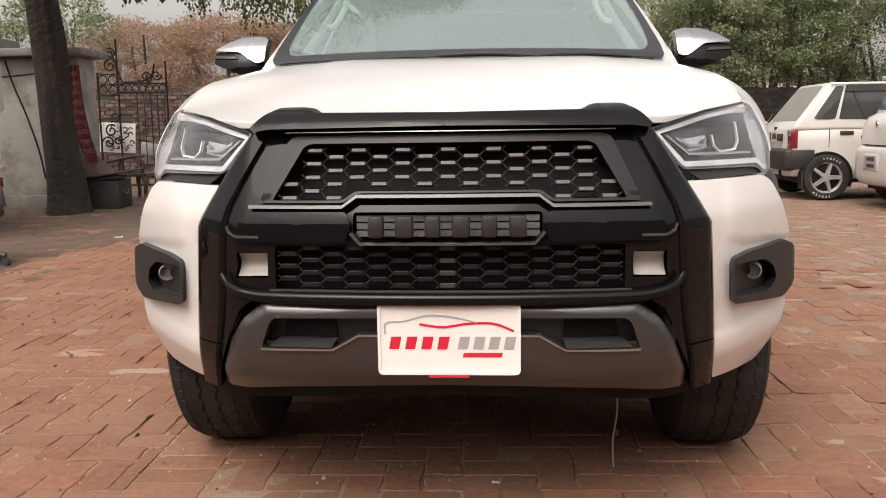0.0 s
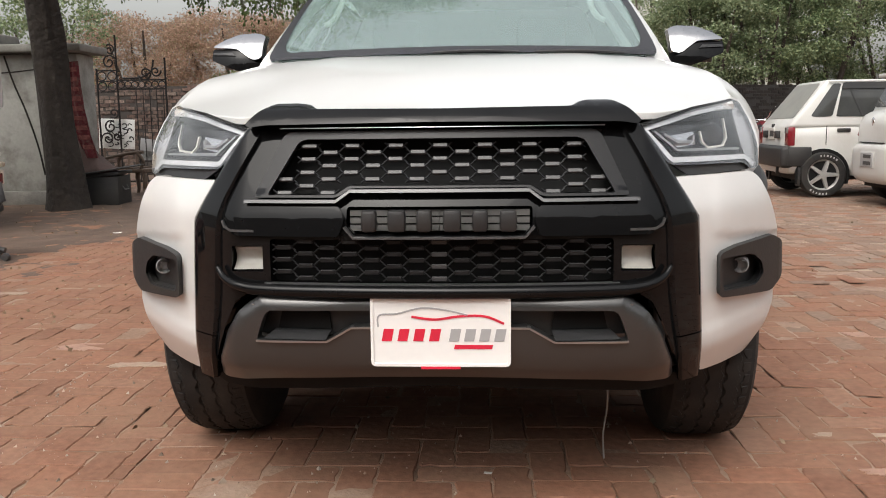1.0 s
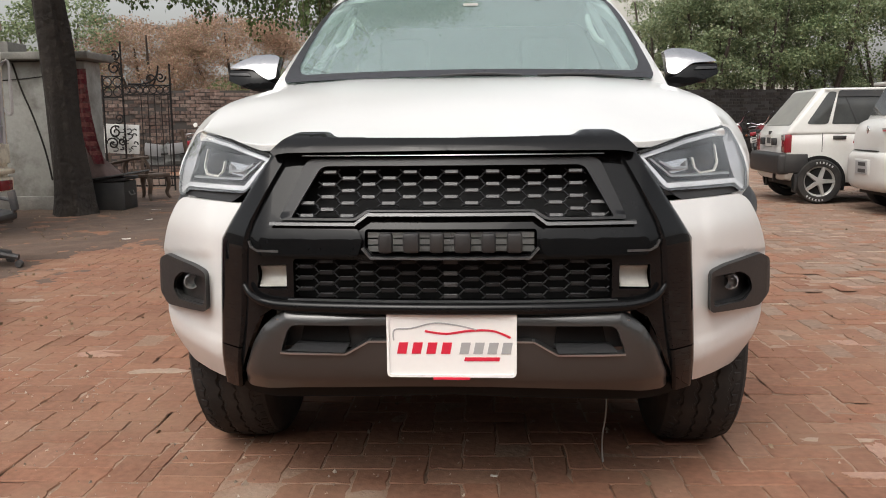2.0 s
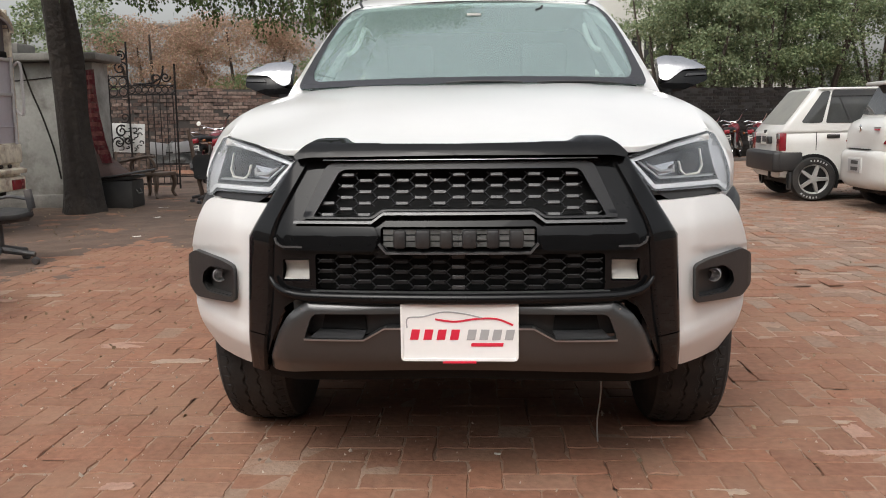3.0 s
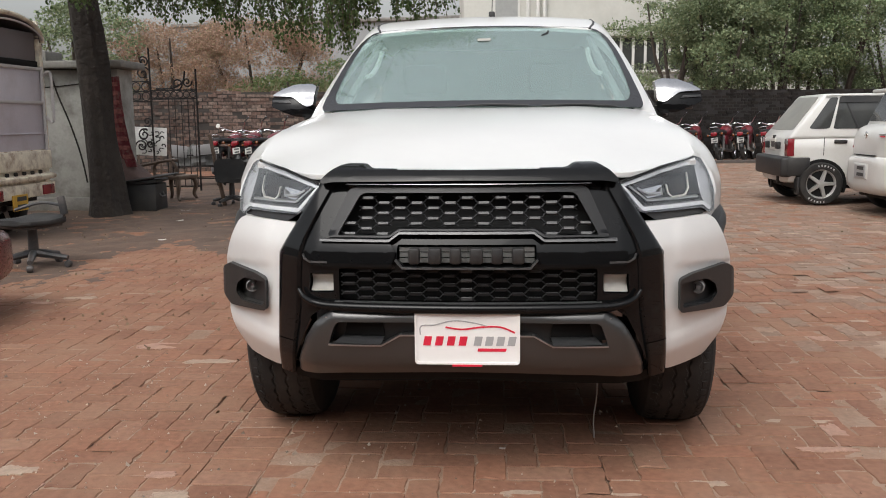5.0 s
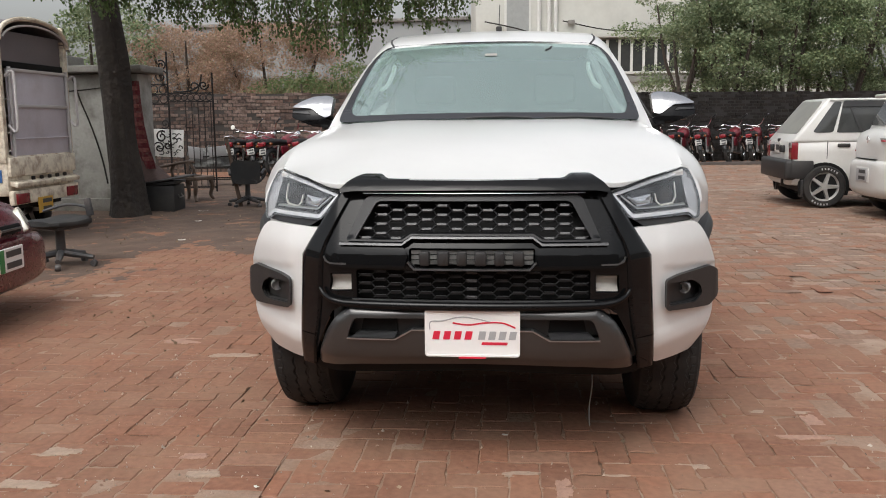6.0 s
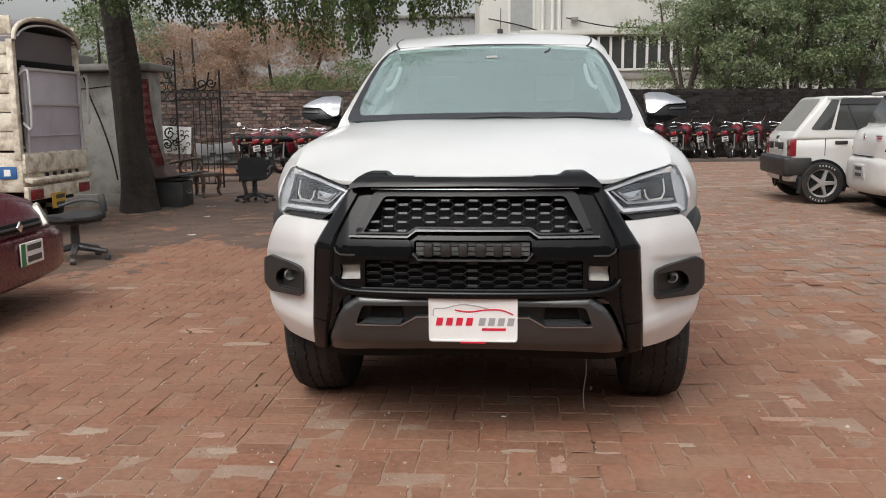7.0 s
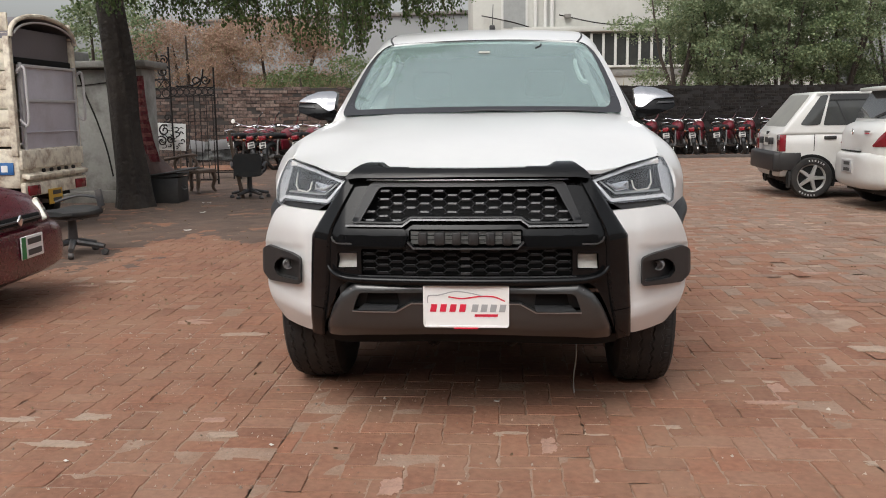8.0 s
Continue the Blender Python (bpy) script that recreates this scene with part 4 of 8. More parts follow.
    for k in range(4):
        sl = 0.006
        for x0, colour in ((-0.158 + 0.038 * k, RED), (0.004 + 0.036 * k, GREYPRINT)):
            bar = [(x0, 0.503), (x0 + 0.024, 0.503), (x0 + 0.024 + sl, 0.533), (x0 + sl, 0.533)]
            part("printed_bar", panel_bm(bar, flat(-0.0135), 0.0, 0.0012), colour, holder, smooth=0)
    part("printed_strip", panel_bm([(0.016, 0.484), (0.107, 0.484), (0.110, 0.494), (0.019, 0.494)], flat(-0.0135), 0.0, 0.0012), RED, holder, smooth=0)
    sw = [p[:] for p in curve_pts([(-0.166, 0.538, 0), (-0.163, 0.566, 0), (-0.12, 0.570, 0), (-0.06, 0.584, 0), (0.0, 0.578, 0), (0.05, 0.566, 0)], 5)]
    part("printed_swoosh", panel_bm(ribbon([(a[0], a[1]) for a in sw], 0.004), flat(-0.0135), 0.0, 0.0012, step=0.2), GREYPRINT, holder, smooth=0)
    sw = curve_pts([(-0.085, 0.563, 0), (-0.03, 0.556, 0), (0.03, 0.564, 0), (0.09, 0.564, 0), (0.136, 0.546, 0)], 5)
    part("printed_swoosh", panel_bm(ribbon([(a[0], a[1]) for a in sw], 0.0055), flat(-0.0135), 0.0, 0.0012, step=0.2), RED, holder, smooth=0)
    part("plate_tab", box(bm_new(), (-0.016, -0.015, 0.4385), (0.095, 0.008, 0.006)), RED, holder)
    part("plate_bracket", box(bm_new(), (-0.016, 0.02, 0.53), (0.2, 0.05, 0.06)), MATTE, holder)

    # bonnet
    def hood(u, v):
        s = 2 * u - 1
        yf = nose(s * 0.785, 1.05) + 0.012 + 0.04 * smooth01(0.5, 0.785, abs(s) * 0.785)
        y = lerp(yf, 1.36, v)
        x = s * hood_edge(y)
        return Vector((x, y, hood_z(x, y)))
    part("bonnet", sheet(bm_new(), hood, 60, 40, (0, 0, -0.02)), WHITE, truck, "white painted bonnet", bevel=0.004)
    part("bonnet_seal", panel_bm(sym([(0.0, 1.045), (0.49, 1.03), (0.78, 1.06), (0.79, 1.03), (0.5, 1.0), (0.0, 1.0)]), nose, -0.06, 0.02), DARK, truck)

    # front wings with the wheel arch cut out
    for s in (1, -1):
        def fender(u, v, s=s):
            y = lerp(0.562, 1.62, u)
            xe, arch = hood_edge(y) + 0.006, abs(y - AXLE)
            ze = hood_z(xe - 0.006, y) + 0.0 if y < 1.36 else hood_z(0.76, 1.36) - 0.1 * (y - 1.36)
            zb = 0.39 + math.sqrt(max(0, 0.47 ** 2 - arch ** 2)) if arch < 0.46 else 0.47
            zb = min(zb, 0.86) if y > AXLE else max(zb, 0.66 + 0.0 * y)
            z = lerp(ze, zb, v)
            d = max(0.0, ze - z)
            x = xe + 0.168 * (1 - math.exp(-d / lerp(0.16, 0.075, smooth01(0.55, 0.85, y))))
            x = min(x, lerp(0.868, 0.968, smooth01(0.54, 0.82, y)))
            x -= 0.02 * smooth01(0.60, 0.50, y) * smooth01(0.0, 0.2, d)
            return Vector((s * x, y, z))
        part("front_wing", sheet(bm_new(), fender, 34, 18, (-s * 0.012, 0, 0)), WHITE, truck)

        def flare(u, v, s=s, ya=AXLE):
            a = lerp(radians(48 if ya < 2 else -12), radians(192), u)
            r = lerp(0.448, 0.495, v)
            y = ya - r * math.cos(a)
            x = (lerp(0.900, 0.978, smooth01(0.46, 0.76, y)) if ya < 2 else 0.972) - 0.02 * v ** 2
            return Vector((s * x, ya - r * math.cos(a), 0.39 + r * math.sin(a)))
        part("wheel_arch_flare", sheet(bm_new(), flare, 30, 4, (-s * 0.09, 0, 0)), MATTE, truck, "black plastic wheel arch", bevel=0.004)

        def flare_r(u, v, s=s):
            return flare(u, v, s, REAR_AXLE)
        part("wheel_arch_flare", sheet(bm_new(), flare_r, 30, 4, (-s * 0.09, 0, 0)), MATTE, truck, bevel=0.004)

        def liner(u, v, s=s):
            a = lerp(radians(32), radians(185), u)
            return Vector((s * lerp(0.93, 0.5, v), AXLE - 0.45 * math.cos(a), 0.39 + 0.45 * math.sin(a)))
        part("arch_liner", sheet(bm_new(), liner, 20, 3), UNDER, truck)

    # cab: doors, pillars, roof, glass
    for s in (1, -1):
        for y0, y1 in ((1.62, 2.55), (2.56, 3.42)):
            def door_f(u, v, s=s, y0=y0, y1=y1):
                z = lerp(0.47, 1.2, v)
                x = 0.945 - 0.012 * ((z - 0.8) / 0.4) ** 2 - 0.05 * smooth01(1.0, 1.25, z)
                return Vector((s * x, lerp(y0, y1, u), z))
            door = part("door", sheet(bm_new(), door_f, 8, 12, (-s * 0.04, 0, 0)), WHITE, truck, bevel=0.004)
            part("door_handle", box(bm_new(), (s * 0.955, y1 - 0.14, 1.03), (0.03, 0.17, 0.03), bev=0.01), CHROME, door)

            def side_glass(u, v, s=s, y0=y0, y1=y1):
                z = lerp(1.2, 1.63, v)
                ya = y0 + (0.06 + 0.42 * v if y0 < 2 else 0.05)
                return Vector((s * lerp(0.885, 0.66, v), lerp(ya, y1 - 0.05 - (0.12 * v if y0 > 2 else 0), u), z))
            part("door_glass", sheet(bm_new(), side_glass, 6, 6, (-s * 0.005, 0, 0)), DARKGLASS, door)
            pts = [side_glass(a, b) for a, b in ((0, 0), (0, 1), (1, 1), (1, 0))]
            part("window_frame", tube(bm_new(), pts, 0.012, 6, closed=True), MATTE, door)
        sill = box(bm_new(), (s * 0.93, 2.4, 0.44), (0.08, 2.1, 0.09), bev=0.02)
        part("side_step", sill, MATTE, truck)
        # windscreen pillar
        def pillar(u, w, s=s):
            v = lerp(-0.09, 1.0, w)
            y = lerp(1.33, 2.06, v)
            z = lerp(1.240, 1.70, v ** 0.96) if v > 0 else 1.240 + 0.60 * v
            xi = table_at([(-0.1, 0.735), (0.0, 0.727), (0.14, 0.716), (0.33, 0.690), (0.5, 0.663), (0.62, 0.641), (0.72, 0.616), (0.8, 0.586), (0.866, 0.545), (1.0, 0.53)], v) - 0.045 * math.exp(-max(0.0, v) / 0.05)
            xo = table_at([(-0.1, 0.835), (0.0, 0.818), (0.17, 0.797), (0.38, 0.768), (0.6, 0.735), (0.76, 0.708), (0.92, 0.676), (1.0, 0.655)], v)
            return Vector((s * lerp(xi, xo, u), y + 0.05 * u, z - 0.035 * u * u))
        part("windscreen_pillar", sheet(bm_new(), pillar, 6, 36, (0, 0.05, -0.03)), WHITE, truck, bevel=0.004)

    def roof(u, v):
        s = 2 * u - 1
        y = lerp(1.955, 3.42, v)
        z = table_at([(1.955, 1.693), (2.0, 1.712), (2.07, 1.733), (2.2, 1.764), (2.45, 1.798), (2.7, 1.811), (3.1, 1.80), (3.42, 1.755)], y)
        x = s * lerp(0.668, 0.675, v)
        return Vector((x, y - 0.05 * (1 - s * s) * (1 - v) , z - 0.03 * abs(s) ** 2 - 0.06 * (max(0.0, abs(s) - 0.84) / 0.16) ** 2))
    for s in (1, -1):
        seam = [roof(0.5 + s * k, v) + Vector((0, 0, 0.001)) for k, v in ((0.405, 0.0), (0.412, 0.02), (0.424, 0.06), (0.432, 0.12), (0.436, 0.3), (0.436, 0.9))]
        part("roof_seam", tube(bm_new(), seam, 0.006, 6), MATTE, truck, "black seam strip in the roof")
    part("roof", sheet(bm_new(), roof, 48, 32, (0, 0, -0.03)), WHITE, truck, bevel=0.004)

    def screen_half(v):
        return table_at([(0.0, 0.730), (0.03, 0.742), (0.13, 0.735), (0.36, 0.708), (0.57, 0.680), (0.7, 0.660), (0.83, 0.632), (0.92, 0.602), (0.97, 0.575), (1.0, 0.54)], v)

    def screen(u, v):
        s = 2 * u - 1
        x = s * screen_half(v)
        y = lerp(1.352, 1.962, v) - 0.085 * (1 - s * s) * lerp(1, 0.6, v)
        return Vector((x, y, lerp(1.262, 1.679, v ** 0.97) + 0.012 * (1 - s * s)))
    glass = part("windscreen", sheet(bm_new(), screen, 24, 40, (0, 0.005, -0.003)), SCREEN, truck, "blue-green tinted windscreen")
    glass.visible_shadow = False

    def border(u0, u1, v0, v1):
        return lambda u, v: screen(lerp(u0, u1, u), lerp(v0, v1, v)) + Vector((0, -0.004, 0.003))
    FRIT = mat("black_glass_border", (0.03, 0.03, 0.034), 0.12, vary=0.1)
    for name, b in (("lower_border", (0, 1, 0, 0.062)), ("upper_border", (0, 1, 0.985, 1.0))):
        part(name, sheet(bm_new(), border(*b), 24, 3), FRIT, glass)
    for s in (1, -1):
        def side_border(u, v, s=s):
            w = lerp(0.062, 0.985, v)
            inner = table_at([(0.06, 0.655), (0.075, 0.672), (0.10, 0.682), (0.16, 0.690), (0.3, 0.682), (0.48, 0.664), (0.65, 0.642), (0.8, 0.618), (0.92, 0.588), (1.0, 0.525)], w)
            k = lerp(inner / screen_half(w), 1.0, u)
            return screen(0.5 + 0.5 * s * k, w) + Vector((0, -0.004, 0.003))
        part("side_border", sheet(bm_new(), side_border, 3, 60), FRIT, glass)
    part("toll_sticker", sheet(bm_new(), border(0.478, 0.530, 0.790, 0.822), 2, 2), MARKER, glass)
    part("sensor_clip", tube(bm_new(), [screen(0.775, 0.93), screen(0.765, 0.9), screen(0.74, 0.87)], 0.006, 6), MATTE, glass)
    # wipers at the base of the glass
    for x0, x1 in ((-0.10, 0.22), (0.28, 0.62)):
        u0, u1 = (x0 / 0.735 + 1) / 2, (x1 / 0.735 + 1) / 2
        pts = [screen(lerp(u1, u0, k / 6), 0.002 + 0.012 * math.sin(math.pi * k / 6)) + Vector((0, -0.012, 0.004)) for k in range(7)]
        part("wiper", tube(bm_new(), pts, 0.005, 6), MATTE, truck, "black wiper")
    part("cowl", sheet(bm_new(), lambda u, v: Vector(((2 * u - 1) * 0.66, lerp(1.33, 1.40, v) - 0.07 * (1 - (2 * u - 1) ** 2), 1.245 + 0.01 * v)), 16, 2, (0, 0, -0.02)), MATTE, truck)
    bm = box(bm_new(), (0.03, 2.45, 1.80), (0.036, 0.07, 0.055), bev=0.008)
    rod(bm, (0.03, 2.45, 1.82), (0.034, 2.47, 1.96), 0.0025)
    part("roof_aerial", bm, MATTE, truck)

    # cabin
    part("dashboard", box(bm_new(), (0, 1.62, 1.13), (1.4, 0.5, 0.2), bev=0.06), CABIN, truck)
    part("headliner", box(bm_new(), (0, 2.7, 1.69), (1.1, 1.2, 0.03), bev=0.01), TRIMPALE, truck)
    part("rear_bulkhead", box(bm_new(), (0, 3.40, 1.2), (1.5, 0.06, 1.0), bev=0.02), CABIN, truck)
    part("rear_glass", box(bm_new(), (0, 3.445, 1.42), (1.1, 0.01, 0.34), bev=0.004), DARKGLASS, truck)
    part("cabin_floor", box(bm_new(), (0, 2.4, 0.55), (1.7, 2.0, 0.06)), CABIN, truck)
    for s in (1, -1):
        seat = part("front_seat", box(bm_new(), (s * 0.37, 2.45, 1.0), (0.5, 0.16, 0.66), Matrix.Rotation(radians(-14), 4, "X"), bev=0.06), CABIN, truck)
        part("headrest", box(bm_new(), (s * 0.37, 2.56, 1.45), (0.26, 0.1, 0.18), bev=0.04), CABIN, seat)
        part("seat_cushion", box(bm_new(), (s * 0.37, 2.2, 0.78), (0.5, 0.5, 0.16), bev=0.05), CABIN, seat)
        pts = [(s * 0.66, 1.56, 1.30), (s * 0.60, 1.78, 1.46), (s * 0.545, 1.98, 1.62)]
        part("pillar_trim", tube(bm_new(), pts, 0.02, 8), GREYTRIM, truck)
        pts = curve_pts([(s * 0.585, 1.70, 1.43), (s * 0.55, 1.71, 1.45), (s * 0.525, 1.78, 1.52), (s * 0.525, 1.84, 1.56)], 4)
        part("grab_handle", tube(bm_new(), pts, 0.012, 8), TRIMPALE, truck)
    wheel_pts = [(0.38 + 0.18 * math.cos(a), 1.92 + 0.07 * math.sin(a), 1.14 + 0.17 * math.sin(a)) for a in [2 * math.pi * k / 24 for k in range(24)]]
    part("steering_wheel", tube(bm_new(), wheel_pts, 0.015, 8, closed=True), CABIN, truck)

    # mirrors: chrome cap over a black base
    def shell(x, z):
        return 1.635 + 1.6 * max(0, abs(x) - 0.93) ** 2 + 4.5 * (z - 1.262) ** 2 + 0.25 * max(0, 0.90 - abs(x))
    for s in (1, -1):
        cap = rounded([(0.842, 1.396), (0.876, 1.409), (0.955, 1.403), (1.02, 1.376), (1.058, 1.354), (1.062, 1.347), (0.955, 1.340), (0.882, 1.290), (0.850, 1.300)], 0.012, 3)
        mirror = part("door_mirror", panel_bm(cap, shell, lambda x, z: 0.012 * smooth01(1.32, 1.36, z), 0.07, step=0.012, flip=s), DARKCHROME, truck, "chrome-capped door mirror", bevel=0.006)
        base = rounded([(1.065, 1.343), (1.066, 1.292), (0.985, 1.260), (0.94, 1.243), (0.868, 1.236), (0.843, 1.272), (0.882, 1.286), (0.955, 1.336)], 0.012, 3)
        part("mirror_base", panel_bm(base, shell, -0.004, 0.10, step=0.02, flip=s), BLACK, mirror, bevel=0.006)
        part("mirror_slot", panel_bm([(0.975, 1.324), (1.06, 1.326), (1.062, 1.316), (0.96, 1.311)], shell, 0.002, 0.02, flip=s), SATIN, mirror)
        part("mirror_glass", box(bm_new(), (s * 0.95, 1.765, 1.325), (0.18, 0.01, 0.13), bev=0.004), DARKGLASS, mirror)
        part("mirror_arm", tube(bm_new(), [(s * 0.90, 1.71, 1.255), (s * 0.84, 1.74, 1.235), (s * 0.79, 1.77, 1.21)], [0.03, 0.03, 0.04], 10), MATTE, mirror)

    # load bed
    for s in (1, -1):
        def bed(u, v, s=s):
            y, arch = lerp(3.47, 5.28, u), abs(lerp(3.47, 5.28, u) - REAR_AXLE)
            zb = max(0.52, 0.39 + math.sqrt(max(0, 0.46 ** 2 - arch ** 2)))
            z = lerp(zb, 1.17, v)
            return Vector((s * (0.93 - 0.02 * v), y, z))
        part("bed_side", sheet(bm_new(), bed, 30, 8, (-s * 0.05, 0, 0)), WHITE, truck, bevel=0.004)
        part("tail_lamp", box(bm_new(), (s * 0.88, 5.28, 0.95), (0.12, 0.05, 0.36), bev=0.015), REDLENS, truck)
    part("tailgate", box(bm_new(), (0, 5.27, 0.88), (1.6, 0.06, 0.56), bev=0.015), WHITE, truck)
    part("bed_floor", box(bm_new(), (0, 4.38, 0.66), (1.75, 1.75, 0.05)), MATTE, truck)
    part("bed_front", box(bm_new(), (0, 3.5, 0.9), (1.72, 0.04, 0.5)), WHITE, truck)
    part("rear_bumper", box(bm_new(), (0, 5.33, 0.55), (1.75, 0.16, 0.16), bev=0.03), CHROME, truck)

    # running gear and underside
    for s in (1, -1):
        build_wheel("front_wheel", truck, s * 0.756 + 0.012, AXLE, s, w=0.265)
        build_wheel("rear_wheel", truck, s * 0.765, REAR_AXLE, s, blocks=False)
        part("chassis_rail", box(bm_new(), (s * 0.42, 2.9, 0.50), (0.09, 4.6, 0.14), bev=0.01), UNDER, truck)
    part("undershield", sheet(bm_new(), lambda u, v: Vector(((2 * u - 1) * 0.60, lerp(0.13 + 0.12 * (2 * u - 1) ** 2, 0.75, v), lerp(0.37, 0.225, v))), 10, 6, (0, 0, 0.01)), UNDER, truck)
    part("lower_valance", panel_bm(sym([(0.0, 0.402), (0.4, 0.388), (0.68, 0.362), (0.60, 0.33), (0.0, 0.36)]), nose, -0.05, 0.05), DARK, truck)
    # unseen tray and low pan, added to keep sky light off the ground
    part("light_blocking_tray", box(bm_new(), (0, 0.92, 0.285), (1.04, 1.0, 0.04), bev=0.01), UNDER, truck)
    part("light_blocking_pan", box(bm_new(), (0, 3.2, 0.34), (1.66, 3.7, 0.03)), UNDER, truck)
    part("engine_block", box(bm_new(), (0, 0.95, 0.75), (0.9, 0.75, 0.4), bev=0.05), UNDER, truck)
    part("front_axle", tube(bm_new(), [(-0.65, AXLE, 0.36), (0, AXLE + 0.05, 0.40), (0.65, AXLE, 0.36)], 0.045, 8), UNDER, truck)
    part("rear_axle", tube(bm_new(), [(-0.65, REAR_AXLE, 0.39), (0.65, REAR_AXLE, 0.39)], 0.06, 8), UNDER, truck)
    # unseen flaps, gearbox, tank and silencer, added to block light from the sides
    for s in (1, -1):
        for y in (1.31, 4.40):
            part("added_mud_flap", box(bm_new(), (s * 0.80, y, 0.30), (0.28, 0.012, 0.34), bev=0.004), MATTE, truck)
    part("added_gearbox", box(bm_new(), (0, 1.75, 0.40), (0.5, 1.0, 0.30), bev=0.06), UNDER, truck)
    part("fuel_tank", box(bm_new(), (-0.55, 2.6, 0.40), (0.42, 1.2, 0.28), bev=0.05), UNDER, truck)
    part("added_silencer", box(bm_new(), (0.52, 2.7, 0.40), (0.3, 0.9, 0.2), bev=0.07), UNDER, truck)
    for s in (1, -1):
        part("tow_loop", tube(bm_new(), curve_pts([(s * 0.17 - 0.05, 0.5, 0.30), (s * 0.17, 0.42, 0.26), (s * 0.17 + 0.05, 0.5, 0.30)], 4), 0.014, 6), UNDER, truck)
    part("loose_wire", tube(bm_new(), curve_pts([(0.455, 0.45, 0.33), (0.462, 0.47, 0.2), (0.452, 0.48, 0.1), (0.455, 0.48, 0.02)], 4), 0.003, 5), GREYTRIM, truck)
    return truck


build_truck()

# ---- other vehicles ----
PLATEMARK = mat("plate_marks", (0.05, 0.05, 0.05), 0.5)
GREEN = mat("green_plate_strip", (0.03, 0.2, 0.06), 0.5)
CARWHITE = mat("old_white_car_paint", (0.58, 0.575, 0.55), 0.35, vary=0.04, scale=3, coat=0.4, dirt=(0.42, 0.37, 0.30), dirt_amount=0.25)
MAROON = mat("maroon_car_paint", (0.075, 0.004, 0.011), 0.28, vary=0.12, coat=0.4, dirt=(0.14, 0.06, 0.055), dirt_amount=0.2, dirt_scale=2)


def hull(bm, stations, n=5.0, seg=28):
    """A closed body along x: rows of (x, half width, bottom, top), with softly squared sections."""
    rings = []
    for x, w, z0, z1 in stations:
        ring = []
        for k in range(seg):
            a = 2 * math.pi * (k + 0.5) / seg
            c, s = math.cos(a), math.sin(a)
            q = (abs(c) ** n + abs(s) ** n) ** (-1 / n)
            ring.append(bm.verts.new((x, w * q * c, (z0 + z1) / 2 + (z1 - z0) / 2 * q * s)))
        rings.append(ring)
    for a, b in zip(rings, rings[1:]):
        for k in range(seg):
            bm.faces.new((a[k], a[(k + 1) % seg], b[(k + 1) % seg], b[k]))
    bm.faces.new(rings[0][::-1]), bm.faces.new(rings[-1])
    return bm


def corner_box(bm, base, top, bev=0.04):
    """A tapered block from four base corners and four top corners."""
    vs = [bm.verts.new(p) for p in (*base, *top)]
    fs = [(3, 2, 1, 0), (4, 5, 6, 7), (0, 1, 5, 4), (1, 2, 6, 5), (2, 3, 7, 6), (3, 0, 4, 7)]
    for f in fs:
        bm.faces.new([vs[i] for i in f])
    if bev:
        bmesh.ops.bevel(bm, geom=bm.edges[:], offset=bev, segments=3, affect="EDGES", profile=0.5)
    return bm


def patch(quad, poly, off=0.004, thick=0.012, r=0.06):
    """A rounded plate on a four-cornered face: poly in 0..1 across and up the face."""
    p00, p10, p11, p01 = [Vector(p) for p in quad]
    nrm = (p10 - p00).cross(p01 - p00).normalized()
    bm = bm_new()
    vs = []
    for u, v in rounded(poly, r, 3):
        vs.append(bm.verts.new(p00.lerp(p10, u).lerp(p01.lerp(p11, u), v) + nrm * off))
    f = bm.faces.new(vs)
    got = bmesh.ops.extrude_face_region(bm, geom=[f])["geom"]
    bmesh.ops.translate(bm, vec=-nrm * thick, verts=[v for v in got if isinstance(v, bmesh.types.BMVert)])
    return bm


# flat dark half-disc that paints the shade of an open wheel arch
def arch_shade(x, y, r, side, z0=0.16):
    bm = bm_new()
    vs = [bm.verts.new((x + r * math.cos(a), y, max(z0, r * 0.86 + r * math.sin(a)))) for a in [lerp(-0.35, math.pi + 0.35, k / 20) for k in range(21)]]
    f = bm.faces.new(vs)
    got = bmesh.ops.extrude_face_region(bm, geom=[f])["geom"]
    bmesh.ops.translate(bm, vec=(0, -side * 0.05, 0), verts=[v for v in got if isinstance(v, bmesh.types.BMVert)])
    return bm


